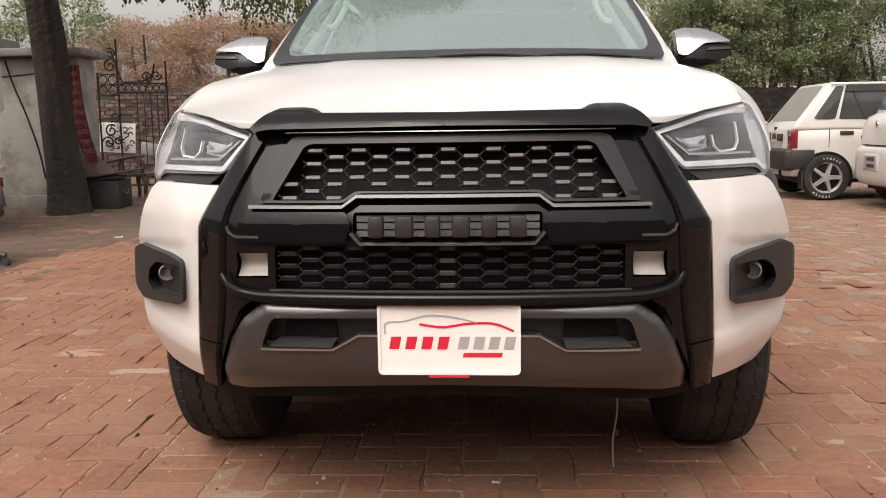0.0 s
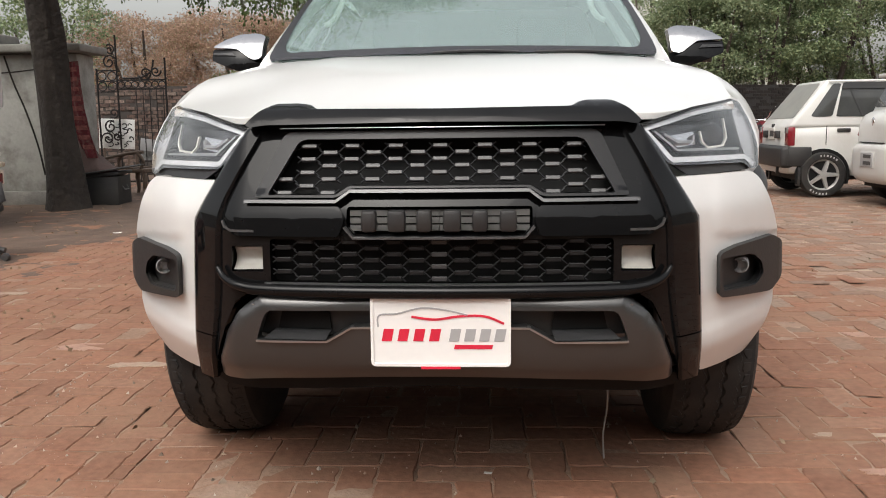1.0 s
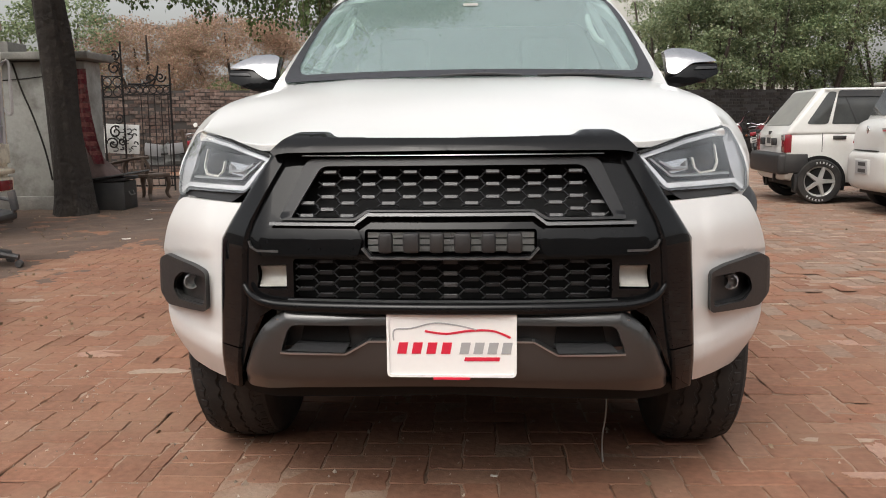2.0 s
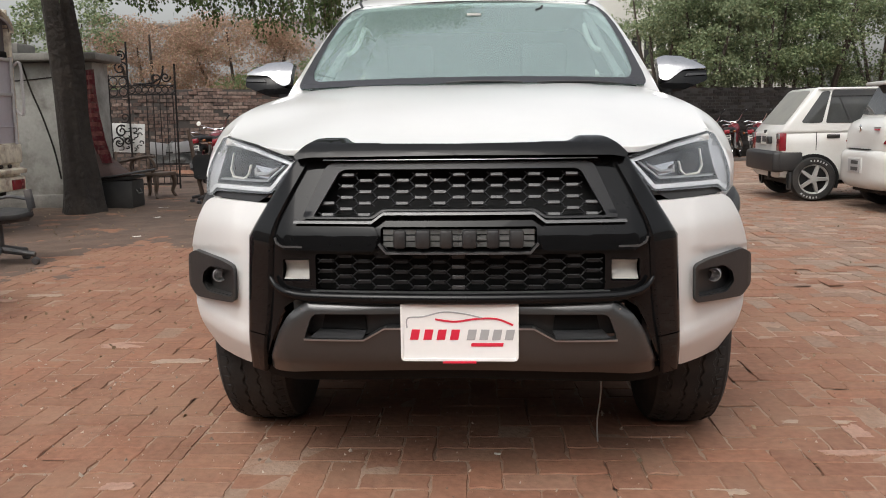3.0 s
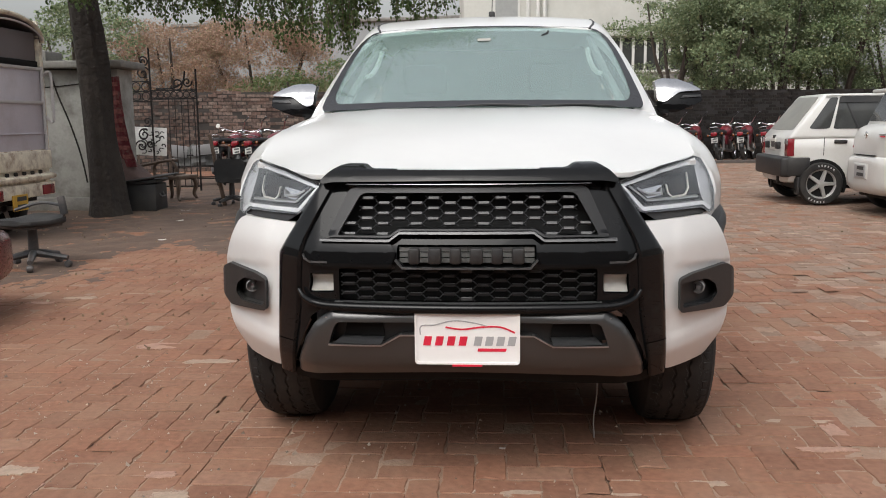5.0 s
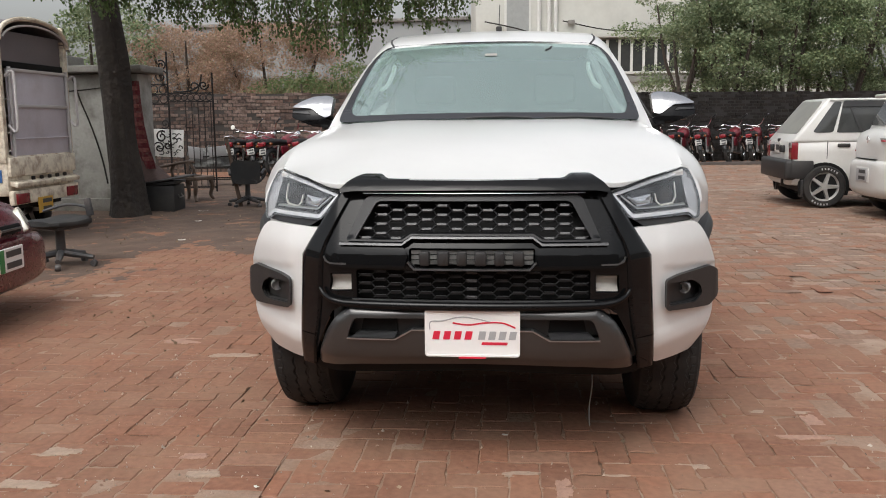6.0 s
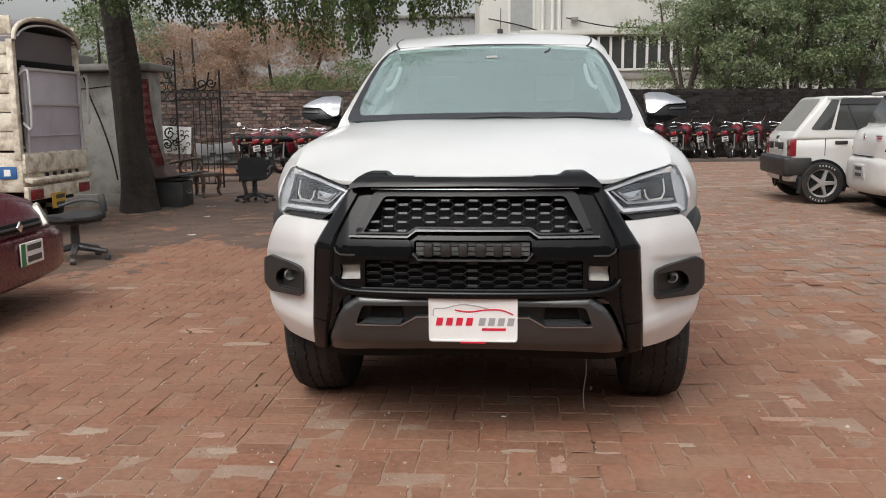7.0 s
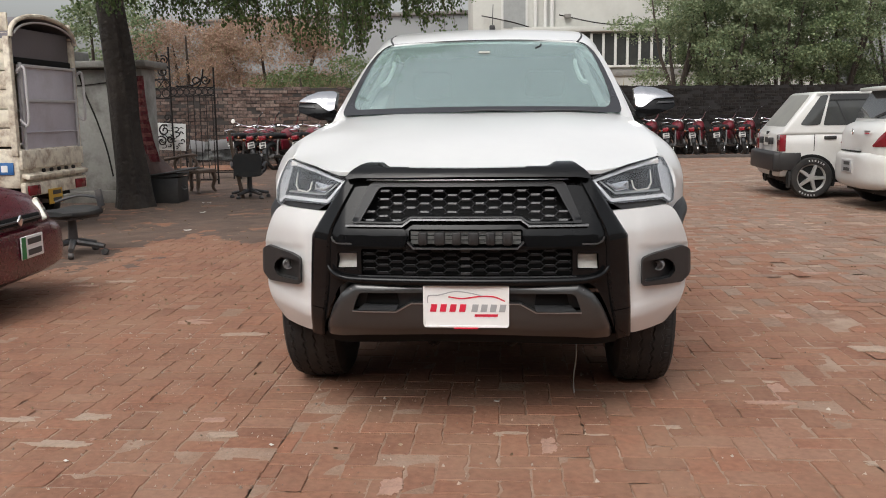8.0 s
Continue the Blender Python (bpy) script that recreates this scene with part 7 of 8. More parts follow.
def build_gate():
    gate = thing("iron_gate", pose(-5.95, 12.65, 0), "open ornate wrought-iron gate leaf with scrolls and rings", "gate")
    for x, z in ((-0.34, 1.98), (0.0, 2.53), (0.82, 2.15)):
        part("upright", rod(bm_new(), (x, 0, 0.02), (x, 0, z), 0.017, seg=8), IRON, gate)
    for k in range(5):
        x = 0.31 + 0.115 * k
        part("bar", rod(bm_new(), (x, 0, 0.1), (x, 0, 1.64), 0.008, seg=6), IRON, gate)
    for z in (0.1, 1.64, 1.79):
        part("rail", box(bm_new(), (0.41, 0, z), (0.82, 0.022, 0.025)), IRON, gate)
    def ring(x, z, r, rad=0.010):
        return tube(bm_new(), [(x + r * math.cos(a), 0, z + r * math.sin(a)) for a in [2 * math.pi * k / 16 for k in range(16)]], rad, 6, closed=True)
    for k in range(7):
        part("ring", ring(0.065 + 0.115 * k, 1.715, 0.055), IRON, gate)
    for x, z in ((-0.255, 1.86), (-0.085, 1.86), (-0.255, 1.69), (-0.085, 1.69)):
        part("ring", ring(x, z, 0.072), IRON, gate)
    for z in (1.60, 1.775, 1.95):
        part("rail", box(bm_new(), (-0.17, 0, z), (0.34, 0.022, 0.02)), IRON, gate)

    def scroll(x, z, r, flip, turn=0.0):
        pts = []
        for k in range(26):
            a = turn + k * 0.36
            q = r * (1 - k / 30)
            pts.append((x + flip * q * math.cos(a), 0.0, z + q * math.sin(a)))
        return tube(bm_new(), pts, 0.014, 6)
    for args in ((-0.12, 2.09, 0.12, 1, 0.5), (-0.10, 2.29, 0.09, -1, 1.0), (0.48, 1.90, 0.12, 1, 3.5), (0.66, 1.93, 0.09, -1, 3.0), (-0.16, 1.02, 0.11, 1, 1.0), (-0.22, 0.82, 0.11, -1, 0.0), (-0.09, 1.25, 0.09, 1, 4.0), (-0.06, 0.86, 0.08, -1, 2.0)):
        part("scroll", scroll(*args), IRON, gate)
    sweep = curve_pts([(0.1, 0, 1.82), (0.4, 0, 1.83), (0.58, 0, 1.93), (0.63, 0, 2.12)], 5)
    part("sweep", tube(bm_new(), sweep, 0.015, 6), IRON, gate)
    board = thing("sign_board", pose(-6.05, 12.74, 0.90, 0, 3, 4), "white painted sign board with black brush marks", "sign")
    part("board", box(bm_new(), (0, 0, 0), (0.60, 0.02, 0.50), bev=0.004), BOARDWHITE, board)
    rng = random.Random(2)
    for k in range(16):
        x, z = -0.10 + 0.105 * (k % 4) + rng.uniform(-0.02, 0.02), 0.16 - 0.11 * (k // 4) + rng.uniform(-0.02, 0.02)
        turn, w = rng.uniform(0, 6.28), rng.uniform(0.045, 0.085)
        line = curve_pts([(x + w * math.cos(turn + q) * (1 - 0.18 * q), z + 0.8 * w * math.sin(turn + q) * (1 - 0.18 * q), 0) for q in (0, 1.1, 2.2, rng.uniform(2.6, 4.2))], 4)
        part("brush_bar", panel_bm(ribbon([(p.x, p.y) for p in line], rng.uniform(0.014, 0.024)), flat(-0.013), 0.0, 0.004, step=0.5), PAINTBLACK, board, smooth=0)
    for s in (-1, 1):
        part("board_leg", box(bm_new(), (s * 0.2, 0.0, -0.57), (0.03, 0.02, 0.66)), OLDWOOD, board)


def star_base(parent, r=0.28, z=0.07, colour=None):
    for k in range(5):
        a = 2 * math.pi * k / 5 + 0.4
        leg = part("star_leg", tube(bm_new(), [(0.03 * math.cos(a), 0.03 * math.sin(a), z + 0.06), (r * math.cos(a), r * math.sin(a), z + 0.015)], [0.035, 0.022], 8), colour, parent)
        m = Matrix.Translation((r * math.cos(a), r * math.sin(a), 0.032)) @ Matrix.Rotation(a, 4, "Z") @ Matrix.Rotation(radians(90), 4, "X")
        part("castor", lathe(bm_new(), [(0.0001, -0.025), (0.026, -0.024), (0.032, -0.012), (0.032, 0.012), (0.026, 0.024), (0.0001, 0.025)], m, 16), GREYPLASTIC, leg)


def build_chairs():
    chair = thing("office_chair", pose(-3.87, 4.50, 0, 0, 0, -20), "broken dusty black swivel chair without backrest cushion", "chair")
    part("seat", hull_y([(-0.23, 0.14, 0.385, 0.43), (-0.19, 0.205, 0.37, 0.44), (0.0, 0.22, 0.36, 0.435), (0.18, 0.21, 0.365, 0.455), (0.225, 0.15, 0.385, 0.445)], 3.5), MESHCLOTH, chair)
    part("seat_pan", box(bm_new(), (0, 0, 0.365), (0.34, 0.36, 0.03), bev=0.012), GREYPLASTIC, chair)
    part("back_bracket", box(bm_new(), (0.20, 0.16, 0.53), (0.07, 0.03, 0.16), Matrix.Rotation(radians(-12), 4, "Y"), bev=0.008), GREYPLASTIC, chair)
    part("back_bracket", tube(bm_new(), [(0.1, 0.1, 0.4), (0.19, 0.16, 0.42), (0.21, 0.17, 0.52)], 0.02, 8), GREYPLASTIC, chair)
    part("arm_strip", tube(bm_new(), curve_pts([(-0.3, 0.1, 0.48), (-0.1, 0.2, 0.54), (0.12, 0.22, 0.52), (0.2, 0.18, 0.49)], 4), 0.014, 8), GREYPLASTIC, chair)
    part("column", rod(bm_new(), (0, 0, 0.11), (0, 0, 0.37), 0.045, 0.038, 14), GREYPLASTIC, chair)
    part("lever", rod(bm_new(), (0.02, 0.0, 0.35), (0.2, -0.05, 0.35), 0.006), BIKESTEEL, chair)
    star_base(chair, 0.29, 0.07, GREYPLASTIC)
    chair = thing("office_chair", pose(-3.76, 9.95, 0, 0, 0, 10), "black swivel office chair with low cloth backrest", "chair")
    part("seat", hull_y([(-0.24, 0.15, 0.36, 0.42), (-0.19, 0.205, 0.35, 0.44), (0.19, 0.205, 0.35, 0.44), (0.24, 0.15, 0.36, 0.42)], 3.5), MESHCLOTH, chair)
    back = part("backrest", panel_bm(rounded([(-0.20, 0.36), (0.20, 0.36), (0.22, 0.62), (0.18, 0.70), (-0.18, 0.70), (-0.22, 0.62)], 0.06), lambda x, z: -0.24 + 0.5 * x * x, 0.0, 0.05), MESHCLOTH, chair, bevel=0.012)
    for s in (1, -1):
        part("armrest", tube(bm_new(), curve_pts([(s * 0.2, 0.1, 0.4), (s * 0.26, 0.1, 0.5), (s * 0.26, -0.05, 0.56), (s * 0.225, -0.2, 0.5)], 4), 0.022, 8), GREYPLASTIC, chair)
    part("column", rod(bm_new(), (0, 0, 0.11), (0, 0, 0.36), 0.045, 0.035, 14), GREYPLASTIC, chair)
    star_base(chair, 0.29, 0.07, GREYPLASTIC)
    stick = thing("wooden_stick", pose(-3.97, 9.85, 0), "dark wooden pole leaning beside the chair", "pole")
    part("pole", tube(bm_new(), [(0.10, 0.1, 0.0), (0.02, 0.02, 0.55), (-0.06, 0.03, 1.05)], [0.032, 0.03, 0.026], 8), OLDWOOD, stick)


def build_clutter():
    trunk = thing("storage_box", pose(-4.93, 9.42, 0, 0, 0, 3), "black dusty metal storage box with a flat lid", "box")
    part("body", box(bm_new(), (0, 0, 0.19), (0.62, 0.5, 0.38), bev=0.015), TRUNKBLACK, trunk)
    part("lid", box(bm_new(), (0, 0, 0.40), (0.67, 0.54, 0.045), Matrix.Rotation(radians(-4), 4, "Y"), bev=0.012), TRUNKBLACK, trunk)
    part("handle", tube(bm_new(), [(0.305, -0.08, 0.25), (0.335, -0.08, 0.2), (0.335, 0.08, 0.2), (0.305, 0.08, 0.25)], 0.01, 6), BIKESTEEL, trunk)
    pan = thing("flat_tray", pose(-4.78, 9.30, 0.46, 0, -8, 12), "black bent sheet tray lying on the box", "tray")
    part("sheet", box(bm_new(), (0, 0, 0), (0.86, 0.4, 0.02), bev=0.008), TRUNKBLACK, pan)
    sacks = thing("cloth_bundle", pose(-5.06, 9.38, 0.43), "dusty brown cloth bundle heaped on the box", "cloth")

    def heap(u, v):
        a, b = 2 * math.pi * u, v * math.pi / 2
        r = 1 + 0.22 * noise.noise(Vector((2 * math.cos(a), 2 * math.sin(a), 3 * v)))
        x = 0.30 * r * math.cos(a) * math.cos(b)
        return Vector((x + 0.05 * (1 - v) - 0.10 * v, 0.19 * r * math.sin(a) * math.cos(b), (0.40 - 0.75 * x) * r * math.sin(b)))
    part("cloth", sheet(bm_new(), heap, 28, 12), CLOTH, sacks, smooth=80)
    rug = thing("hanging_rug", pose(-5.18, 9.28, 0), "dark red patterned rug draped down the hut corner", "rug")

    def drape(u, v):
        z = lerp(1.86, 0.62, v)
        fold = 0.025 * math.sin(9 * u + 4 * v) + 0.03 * noise.noise(Vector((u * 3, v * 5, 0)))
        return Vector((lerp(-0.10, 0.13, u) * (1 - 0.25 * v) + 0.22 * v * v, -0.03 - fold - 0.03 * v, z))
    part("cloth", sheet(bm_new(), drape, 12, 30, (0, 0.012, 0)), RUG, rug, smooth=80)
    band = mat("faded_pink_rug_band", (0.24, 0.085, 0.075), 0.95, vary=0.5, scale=14, fine=60, bump=0.003, dirt=(0.10, 0.02, 0.02), dirt_amount=0.8, dirt_scale=16)
    for k in range(9):
        v0 = 0.06 + 0.10 * k
        part("woven_band", sheet(bm_new(), lambda u, v, v0=v0: drape(lerp(0.12, 0.9, u), v0 + 0.045 * v) + Vector((0, -0.006, 0)), 8, 3, (0, 0.004, 0)), band, rug, smooth=80)
    # broken carved chair
    wood = thing("wooden_chair", pose(-5.0, 11.0, 0, 0, 0, -18), "broken carved wooden chair with curved legs", "chair")
    for x, y in ((-0.22, -0.2), (0.22, -0.2), (-0.22, 0.2), (0.22, 0.2)):
        leg = curve_pts([(x, y, 0.36), (x * 1.12, y * 1.1, 0.24), (x * 0.98, y, 0.1), (x * 1.18, y * 1.15, 0.01)], 4)
        part("leg", tube(bm_new(), leg, [lerp(0.042, 0.022, k / (len(leg) - 1)) for k in range(len(leg))], 8), OLDWOOD, wood)
    part("seat_frame", box(bm_new(), (0, 0, 0.37), (0.54, 0.48, 0.06), bev=0.015), OLDWOOD, wood)
    part("seat_plank", box(bm_new(), (-0.1, 0, 0.41), (0.28, 0.44, 0.02), bev=0.006), OLDWOOD, wood)
    for s in (-1, 1):
        part("arm_post", tube(bm_new(), curve_pts([(s * 0.18 - 0.02, -0.2, 0.4), (s * 0.22, -0.21, 0.52), (s * 0.12, -0.2, 0.64)], 4), 0.026, 8), OLDWOOD, wood)
    part("arm_rail", tube(bm_new(), curve_pts([(-0.62, -0.25, 0.52), (-0.2, -0.22, 0.60), (0.1, -0.2, 0.645), (0.22, -0.2, 0.64)], 4), 0.024, 8), OLDWOOD, wood)
    part("back_rail", tube(bm_new(), [(-0.24, 0.22, 0.4), (-0.26, 0.26, 0.72)], 0.026, 8), OLDWOOD, wood)
    # hand cart heaped with scrap
    cart = thing("hand_cart", pose(-5.75, 14.2, 0, 0, 0, 10), "metal-framed hand cart heaped with grey scrap", "cart")
    for x in (-0.45, 0.45):
        for y in (-0.25, 0.25):
            part("post", rod(bm_new(), (x, y, 0.0), (x * 1.05, y, 0.62), 0.016), IRON, cart)
    for z in (0.15, 0.38, 0.6):
        part("rail", tube(bm_new(), [(-0.47, -0.25, z), (0.47, -0.25, z), (0.47, 0.25, z), (-0.47, 0.25, z)], 0.013, 6, closed=True), IRON, cart)
    def scrap(u, v):
        a, b = 2 * math.pi * u, v * math.pi / 2
        r = 1 + 0.35 * noise.noise(Vector((3 * math.cos(a), 3 * math.sin(a), 4 * v)))
        return Vector((0.42 * r * math.cos(a) * math.cos(b), 0.22 * r * math.sin(a) * math.cos(b), 0.4 + 0.36 * r * math.sin(b)))
    part("scrap_heap", sheet(bm_new(), scrap, 24, 10), mat("grey_scrap", (0.12, 0.12, 0.115), 0.7, vary=0.5, scale=9, bump=0.01), cart, smooth=20)
    q = Matrix.Translation((0.55, -0.3, 0.27)) @ Matrix.Rotation(radians(80), 4, "Y")
    wheel = part("wheel", lathe(bm_new(), [(0.24, -0.02), (0.27, 0.0), (0.24, 0.02), (0.235, 0.0), (0.24, -0.02)], q, 24), IRON, cart)
    for k in range(4):
        a = math.pi * k / 4
        part("spoke", rod(bm_new(), q @ Vector((0.24 * math.cos(a), 0.24 * math.sin(a), 0)), q @ Vector((-0.24 * math.cos(a), -0.24 * math.sin(a), 0)), 0.008), IRON, wheel)
    part("scrap_panel", box(bm_new(), (-0.25, -0.26, 0.68), (0.3, 0.02, 0.22), Matrix.Rotation(radians(8), 4, "Y"), bev=0.004), GREYTRIM, cart)
    part("scrap_panel", box(bm_new(), (0.18, -0.26, 0.7), (0.34, 0.02, 0.2), Matrix.Rotation(radians(-6), 4, "Y"), bev=0.004), GREYTRIM, cart)
    # scraps of litter on the paving
    PAPER = mat("torn_paper", (0.62, 0.60, 0.56), 0.8, vary=0.1)
    rng = random.Random(9)
    for x, y, s in ((0.1, 0.384, 0.014), (-0.77, -0.165, 0.012), (-3.85, 8.0, 0.05), (-2.9, 8.6, 0.06), (-4.2, 9.2, 0.08), (1.3, -0.9, 0.018), (-1.5, -0.35, 0.012), (-3.4, 6.2, 0.05), (0.75, -1.0, 0.016), (1.9, 0.2, 0.02)):
        def scrapleaf(u, v, s=s):
            return Vector(((u - 0.5) * s * 1.6, (v - 0.5) * s, 0.003 + 0.25 * s * (u - 0.5) ** 2 + 0.1 * s * math.sin(3 * v)))
        ob = part("paper_scrap", sheet(bm_new(), scrapleaf, 4, 3, (0, 0, 0.0012)), PAPER)
        ob.matrix_basis = pose(x, y, 0.004, 0, 0, rng.uniform(0, 360))
        tagged(ob, "small crumpled scrap of white paper on the bricks", "litter", "litter on the paving")
    dry = island_mat("fallen_leaf", [(0.13, 0.085, 0.05), (0.24, 0.17, 0.11), (0.36, 0.29, 0.20), (0.09, 0.06, 0.035)], 0.8, 0, 0.2, 20)
    r2 = np.random.default_rng(3)
    pos = np.stack([r2.uniform(-7, 7, 900), r2.uniform(-1.8, 14, 900), np.full(900, 0.008)], 1)
    pos = np.concatenate([pos, np.stack([r2.uniform(-7, -0.5, 1300), r2.uniform(2.2, 13, 1300), np.full(1300, 0.012)], 1)])
    me = leaf_mesh("fallen_leaves", pos, r2, 0.021, -0.35)
    ob = link_mesh("fallen_leaves", me, dry, smooth=0)
    tagged(ob, "dry fallen leaves and chips scattered over the paving", "leaves", kind="stuff")


build_hut()
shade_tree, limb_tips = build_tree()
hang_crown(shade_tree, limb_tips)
build_gate()
build_chairs()
build_clutter()


def soil_drift():
    """Trodden soil drifted over the bricks by the tree, darkened for its shade."""
    SOIL = mat("shade_darkened_soil", (0.095, 0.062, 0.045), 0.95, vary=0.3, scale=2.5, fine=60, bump=0.004, dirt=(0.155, 0.098, 0.07), dirt_amount=0.65, dirt_scale=3.2)

    def f(u, v):
        x, y = lerp(-10.5, 1.2, u), lerp(2.2, 17.6, v)
        edge = smooth01(0.4, -2.6, x + 0.3 * max(0, 8 - y)) * smooth01(1.2, 6.0, y)
        h = -0.026 + 0.036 * edge + 0.020 * noise.noise(Vector((x * 1.1, y * 0.9, 3))) + 0.014 * noise.noise(Vector((x * 4, y * 4, 7))) + 0.008 * noise.noise(Vector((x * 13, y * 13, 2)))
        return Vector((x, y, h))
    ob = part("soil", sheet(bm_new(), f, 250, 300), SOIL, smooth=80)
    tagged(ob, "trodden soil drifted over the bricks by the tree, darkened for its shade", "soil", kind="structure")


soil_drift()

# ---- trees and shrubs beyond the wall ----
BARKF = mat("grey_brown_bark", (0.07, 0.055, 0.045), 0.95, vary=0.3, scale=4, bump=0.01)


def build_wood(m, label, height, spread, leaf, size, count, seed, trunk_h=1.6, low=1.9, blade=0.42):
    tree = thing("tree", m, label, "tree", "trees beyond the wall")
    rng = np.random.default_rng(seed)
    pts = []
    for k in range(4):
        a = 2 * math.pi * k / 4 + rng.uniform(0, 1)
        lean = rng.uniform(0.3, 0.8) * spread
        line = curve_pts([(0.1 * math.cos(a), 0.1 * math.sin(a), 0.0), (0.25 * lean * math.cos(a), 0.25 * lean * math.sin(a), trunk_h), (lean * math.cos(a) * 0.7, lean * math.sin(a) * 0.7, height * 0.6), (lean * math.cos(a), lean * math.sin(a), height * 0.9)], 5)
        part("limb", tube(bm_new(), line, [lerp(0.10, 0.02, i / (len(line) - 1)) for i in range(len(line))], 7), BARKF, tree)
    part("trunk", tube(bm_new(), [(0, 0, -0.05), (0.03, 0.02, trunk_h * 0.5), (0.02, 0.0, trunk_h)], [0.16, 0.13, 0.11], 10), BARKF, tree)
    per = 320
    for _ in range(count // per):
        # rounded clumps at the ends of the boughs, leaves thickest on their upper side
        z = lerp(low, height, rng.uniform(0, 1) ** 0.8)
        f = math.sin(math.pi * min(1, (z - low + 0.5) / (height - low + 1.0))) ** 0.5
        a, r = rng.uniform(0, 2 * math.pi), spread * f * math.sqrt(rng.uniform(0.15, 1))
        c = np.array([r * math.cos(a), r * math.sin(a), z])
        d = rng.normal(0, 1, (per, 3))
        d /= np.linalg.norm(d, axis=1)[:, None]
        d[:, 2] = np.where(rng.random(per) < 0.55, np.abs(d[:, 2]), d[:, 2])
        reach = rng.uniform(0.28, 0.55) * rng.uniform(0.35, 1.0, (per, 1)) ** 0.5
        pts.append(c + d * reach * (1.25, 1.25, 0.75) + rng.normal(0, 0.05, (per, 3)))
    crown = link_mesh("crown", leaf_mesh("crown", np.concatenate(pts), rng, size, 0.1, blade), leaf, tree, smooth=0)
    crown["kind"] = "stuff"
    return tree


def wall_point(s, back):
    d = (WALL_B - WALL_A).normalized()
    n = Vector((-d.y, d.x, 0))
    return WALL_A + d * s + n * back


GREEN_LABEL = "dense dusty green tree standing behind the dark wall"
for s, back, h_, sp, seed in ((19.6, 1.9, 5.8, 1.9, 32), (21.6, 2.0, 6.4, 2.3, 33), (24.0, 2.2, 6.2, 2.4, 34), (26.2, 2.4, 6.4, 2.6, 35), (20.6, 4.6, 8.0, 2.6, 36), (24.6, 5.0, 8.2, 3.0, 37), (18.3, 2.6, 5.2, 1.8, 38)):
    p = wall_point(s, back)
    low = 2.0 if seed == 38 else 1.7 if back > 4 else 2.0
    build_wood(pose(p.x, p.y, 0, 0, 0, seed * 40), GREEN_LABEL, h_, sp, (LEAF_B, LEAF_C)[seed % 2], 0.075, 6000 if seed == 38 else 23000, seed, 1.9, low)
for s, back, h_, sp, leaf, size, n, seed, label in (
        (3.2, 3.0, 3.8, 2.0, LEAF_DRY, 0.055, 30000, 41, "dry brown bushy tree behind the brick wall"),
        (5.6, 3.6, 4.0, 2.2, LEAF_DRY, 0.055, 32000, 42, "dry brown bushy tree behind the brick wall"),
        (8.0, 1.6, 2.8, 1.5, LEAF_PALE, 0.13, 4200, 43, "pale green feathery shrub behind the brick wall"),
        (10.4, 2.4, 2.9, 1.9, LEAF_DRY, 0.055, 18000, 44, "dry brown bushy tree behind the brick wall"),
        (6.4, 1.4, 2.5, 1.3, LEAF_PALE, 0.13, 3000, 45, "pale green feathery shrub behind the brick wall"),
        (0.8, 2.4, 4.2, 2.2, LEAF_B, 0.085, 9000, 46, "dusty green tree behind the brick wall"),
        (12.6, 3.0, 2.5, 1.7, LEAF_DRY, 0.055, 10000, 47, "low dry brown shrub behind the boundary wall")):
    p = wall_point(s, back)
    build_wood(pose(p.x, p.y, 0, 0, 0, seed * 31), label, h_, sp, leaf, size, n, seed, 1.2, 1.5, 0.15 if leaf is LEAF_PALE else 0.36)


def dry_grass():
    """Dry grass and weeds standing along the top of the bank behind the wall."""
    rng = np.random.default_rng(91)
    verts, faces = [], []
    for _ in range(2600):
        p = wall_point(rng.uniform(4.5, 15.5), rng.uniform(0.5, 2.0))
        hgt = 1.88 + abs(rng.normal(0, 0.22))
        lean = rng.normal(0, 0.26, 2)
        w = rng.uniform(0.006, 0.016)
        a = rng.uniform(0, 3.14)
        dx, dy = w * math.cos(a), w * math.sin(a)
        n = len(verts)
        z0 = 1.5
        verts += [(p.x - dx, p.y - dy, z0), (p.x + dx, p.y + dy, z0), (p.x + lean[0] * 0.5 + dx, p.y + lean[1] * 0.5 + dy, lerp(z0, hgt, 0.6)), (p.x + lean[0] * 0.5 - dx, p.y + lean[1] * 0.5 - dy, lerp(z0, hgt, 0.6)), (p.x + lean[0], p.y + lean[1], hgt)]
        faces += [(n, n + 1, n + 2, n + 3), (n + 3, n + 2, n + 4)]
    me = bpy.data.meshes.new("dry_grass")
    me.from_pydata(verts, [], faces)
    tagged(link_mesh("dry_grass", me, LEAF_DRY, smooth=0), "tall dry brown grass standing on the bank behind the wall", "grass", kind="stuff")
    bank = sheet(bm_new(), lambda u, v: wall_point(lerp(0.0, 25.0, u), lerp(0.24, 6.0, v)) + Vector((0, 0, lerp(1.55, 1.2, v) + 0.12 * noise.noise(Vector((u * 30, v * 6, 0))))), 60, 8, (0, 0, -1.9))
    tagged(part("earth_bank", bank, EARTH), "bank of dry earth behind the boundary wall", "bank", kind="structure")


dry_grass()


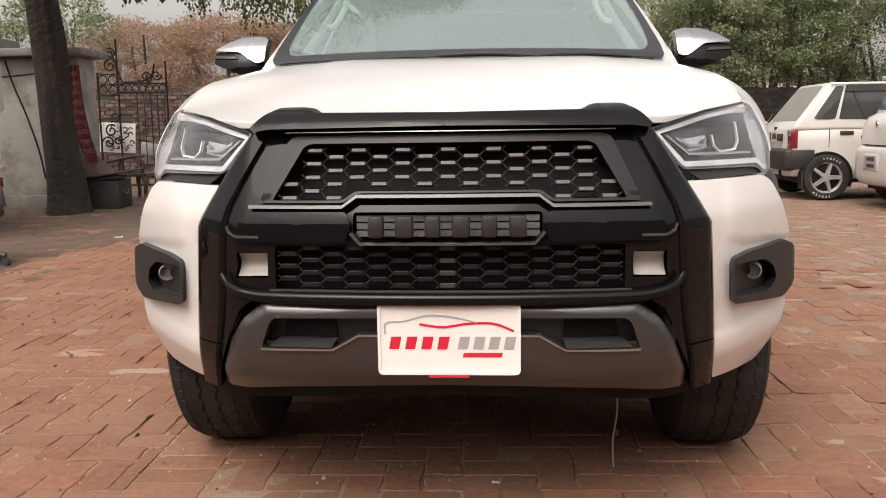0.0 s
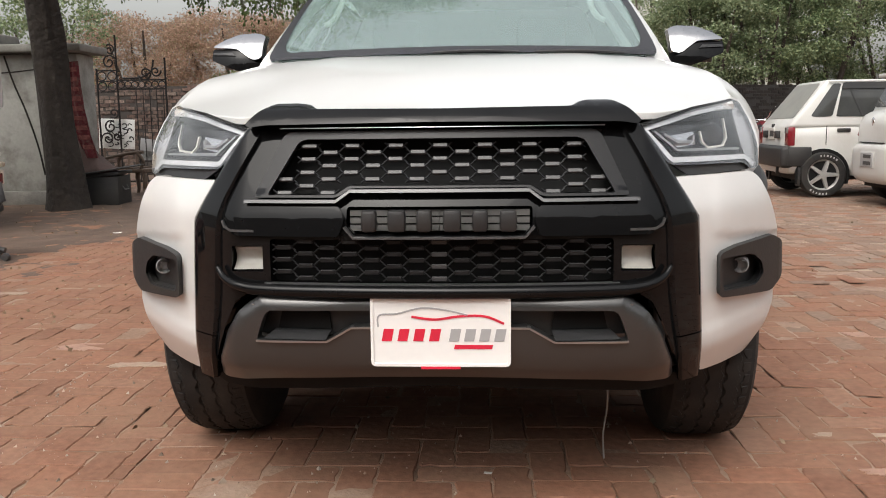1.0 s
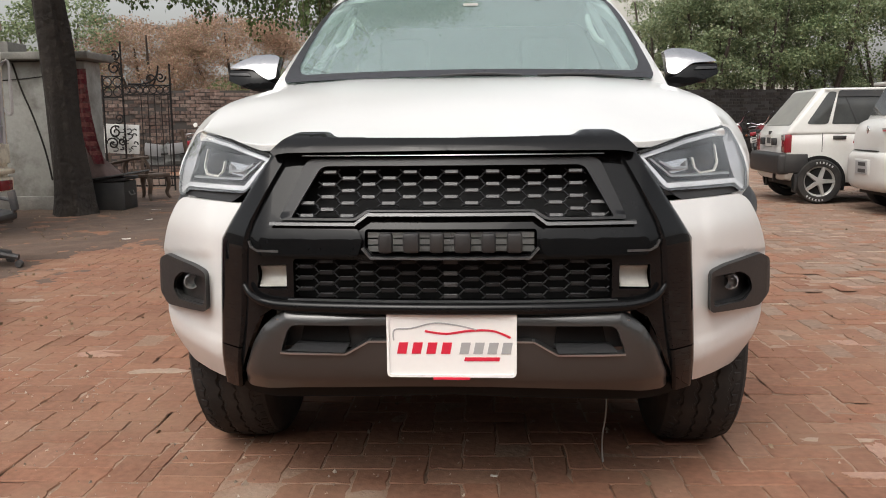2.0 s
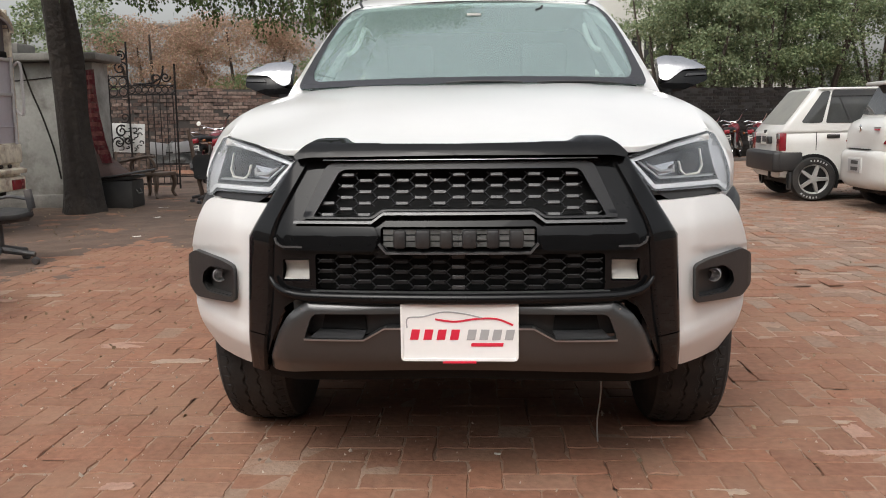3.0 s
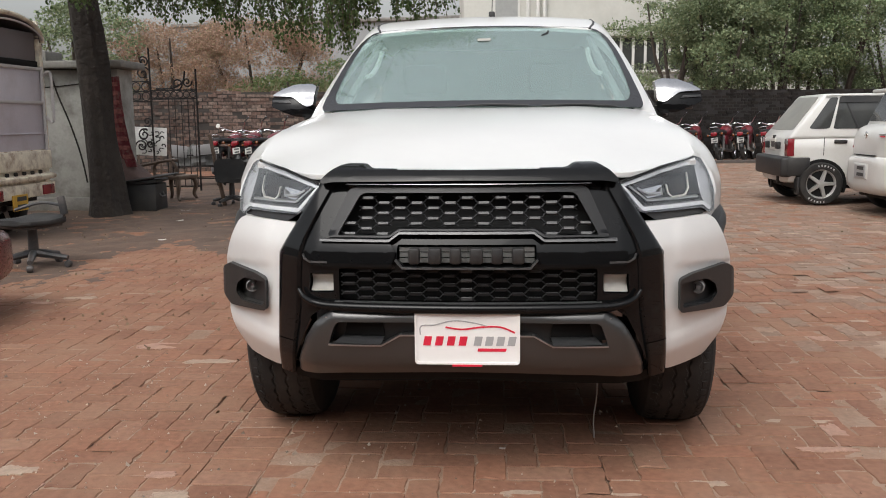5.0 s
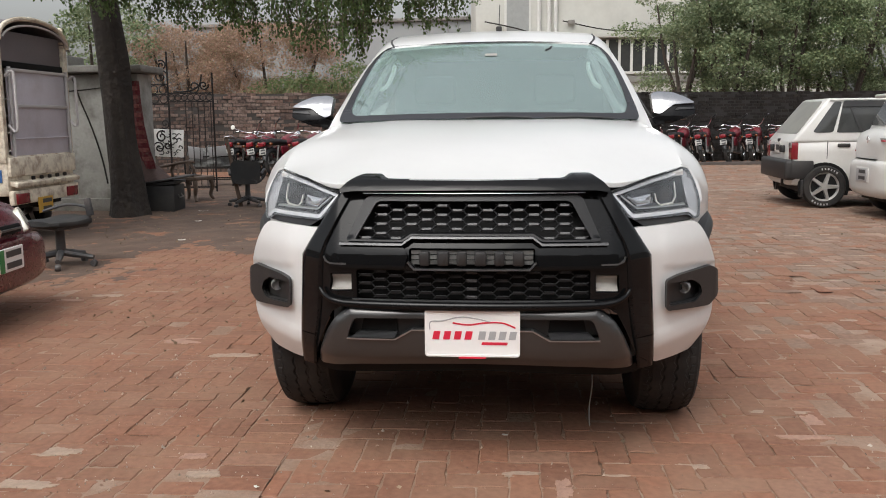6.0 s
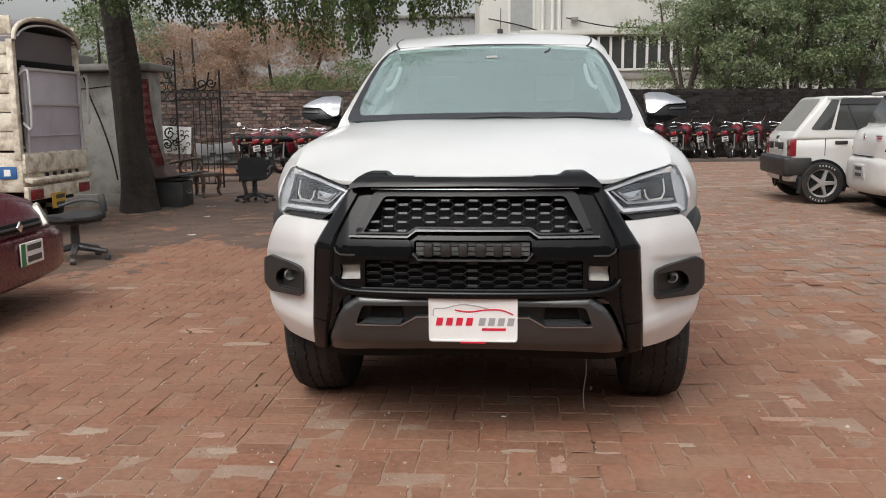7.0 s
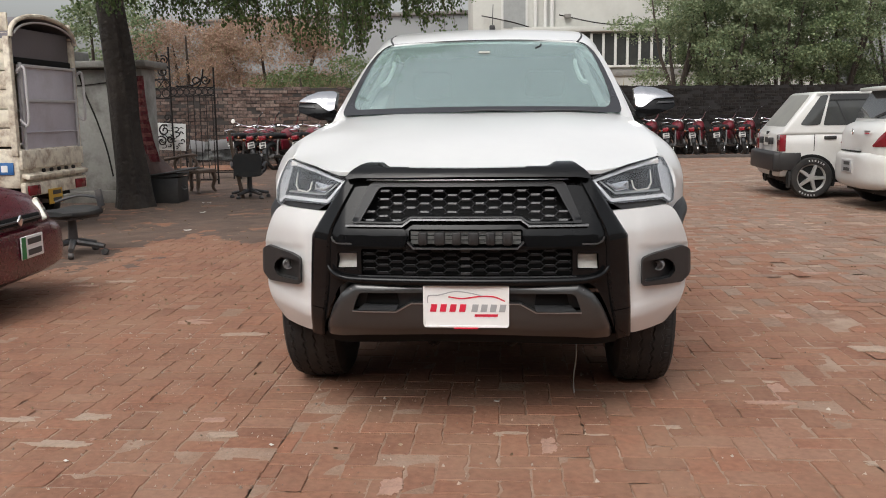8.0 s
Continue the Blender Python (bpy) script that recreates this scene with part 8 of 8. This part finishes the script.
def build_block():
    """A pale rendered building beyond the trees."""
    house = thing("building", pose(4.0, 38.0, 0, 0, 0, 4), "pale rendered building with long window band and drain pipes", "building")
    FACE = mat("pale_render", (0.50, 0.50, 0.46), 0.9, vary=0.08, scale=0.6, fine=8, bump=0.004, dirt=(0.33, 0.32, 0.29), dirt_amount=0.5, dirt_scale=0.5)
    FRAME = mat("white_window_frame", (0.6, 0.6, 0.57), 0.6, vary=0.06)
    part("wall", box(bm_new(), (2.9, 3.0, 5.0), (16.2, 6, 10), bev=0.03), FACE, house)
    part("ledge", box(bm_new(), (3.6, -0.10, 4.95), (14.0, 0.5, 0.22), bev=0.02), FACE, house)
    part("roof", box(bm_new(), (2.9, 3.0, 10.1), (16.8, 6.6, 0.25), bev=0.03), FACE, house)
    part("plinth_band", box(bm_new(), (3.6, -0.03, 3.0), (14.0, 0.12, 0.3), bev=0.02), CONCRETE, house)
    win = part("window_band", box(bm_new(), (4.9, -0.03, 4.02), (10.6, 0.1, 1.5)), DARKGLASS, house, "long dark window band")
    for k in range(20):
        part("mullion", box(bm_new(), (-0.35 + 0.55 * k, -0.10, 4.02), (0.11, 0.1, 1.5)), FRAME, win)
    part("transom", box(bm_new(), (4.9, -0.10, 3.3), (10.6, 0.1, 0.1)), FRAME, win)
    for x in (-2.35, -1.9, -1.6):
        part("drain_pipe", rod(bm_new(), (x, -0.12, 0.0), (x, -0.12, 10.0), 0.09, seg=10), FRAME, house)
    door = part("upper_window", box(bm_new(), (-3.3, -0.02, 5.9), (1.2, 0.08, 1.9)), FRAME, house)
    part("pane", box(bm_new(), (-3.3, -0.07, 5.9), (1.0, 0.02, 1.7)), mat("hazy_pane", (0.3, 0.31, 0.3), 0.3), door)
    part("lamp_box", box(bm_new(), (-0.9, -0.15, 5.55), (0.3, 0.2, 0.18), bev=0.02), CONCRETE, house)
    for pts in (((-4.8, -0.2, 5.6), (-3.4, -0.2, 5.3), (-2.4, -0.2, 5.0)), ((-1.3, -0.2, 5.6), (1.2, -0.2, 5.15), (4.2, -0.2, 5.4), (6.2, -0.2, 6.2))):
        part("cable", tube(bm_new(), curve_pts(pts, 6), 0.03, 5), UNDER, house)
    # grey block further off
    far = thing("building", pose(-9.0, 52.0, 0, 0, 0, -6), "hazy grey far building beyond the shrubs", "building")
    part("wall", box(bm_new(), (0, 3, 3.6), (22, 6, 7.2), bev=0.05), mat("hazy_grey_render", (0.25, 0.26, 0.26), 0.95, vary=0.08, scale=0.3), far)
    part("roof", box(bm_new(), (0, 3, 7.3), (22.4, 6.4, 0.2), bev=0.03), CONCRETE, far)


build_block()
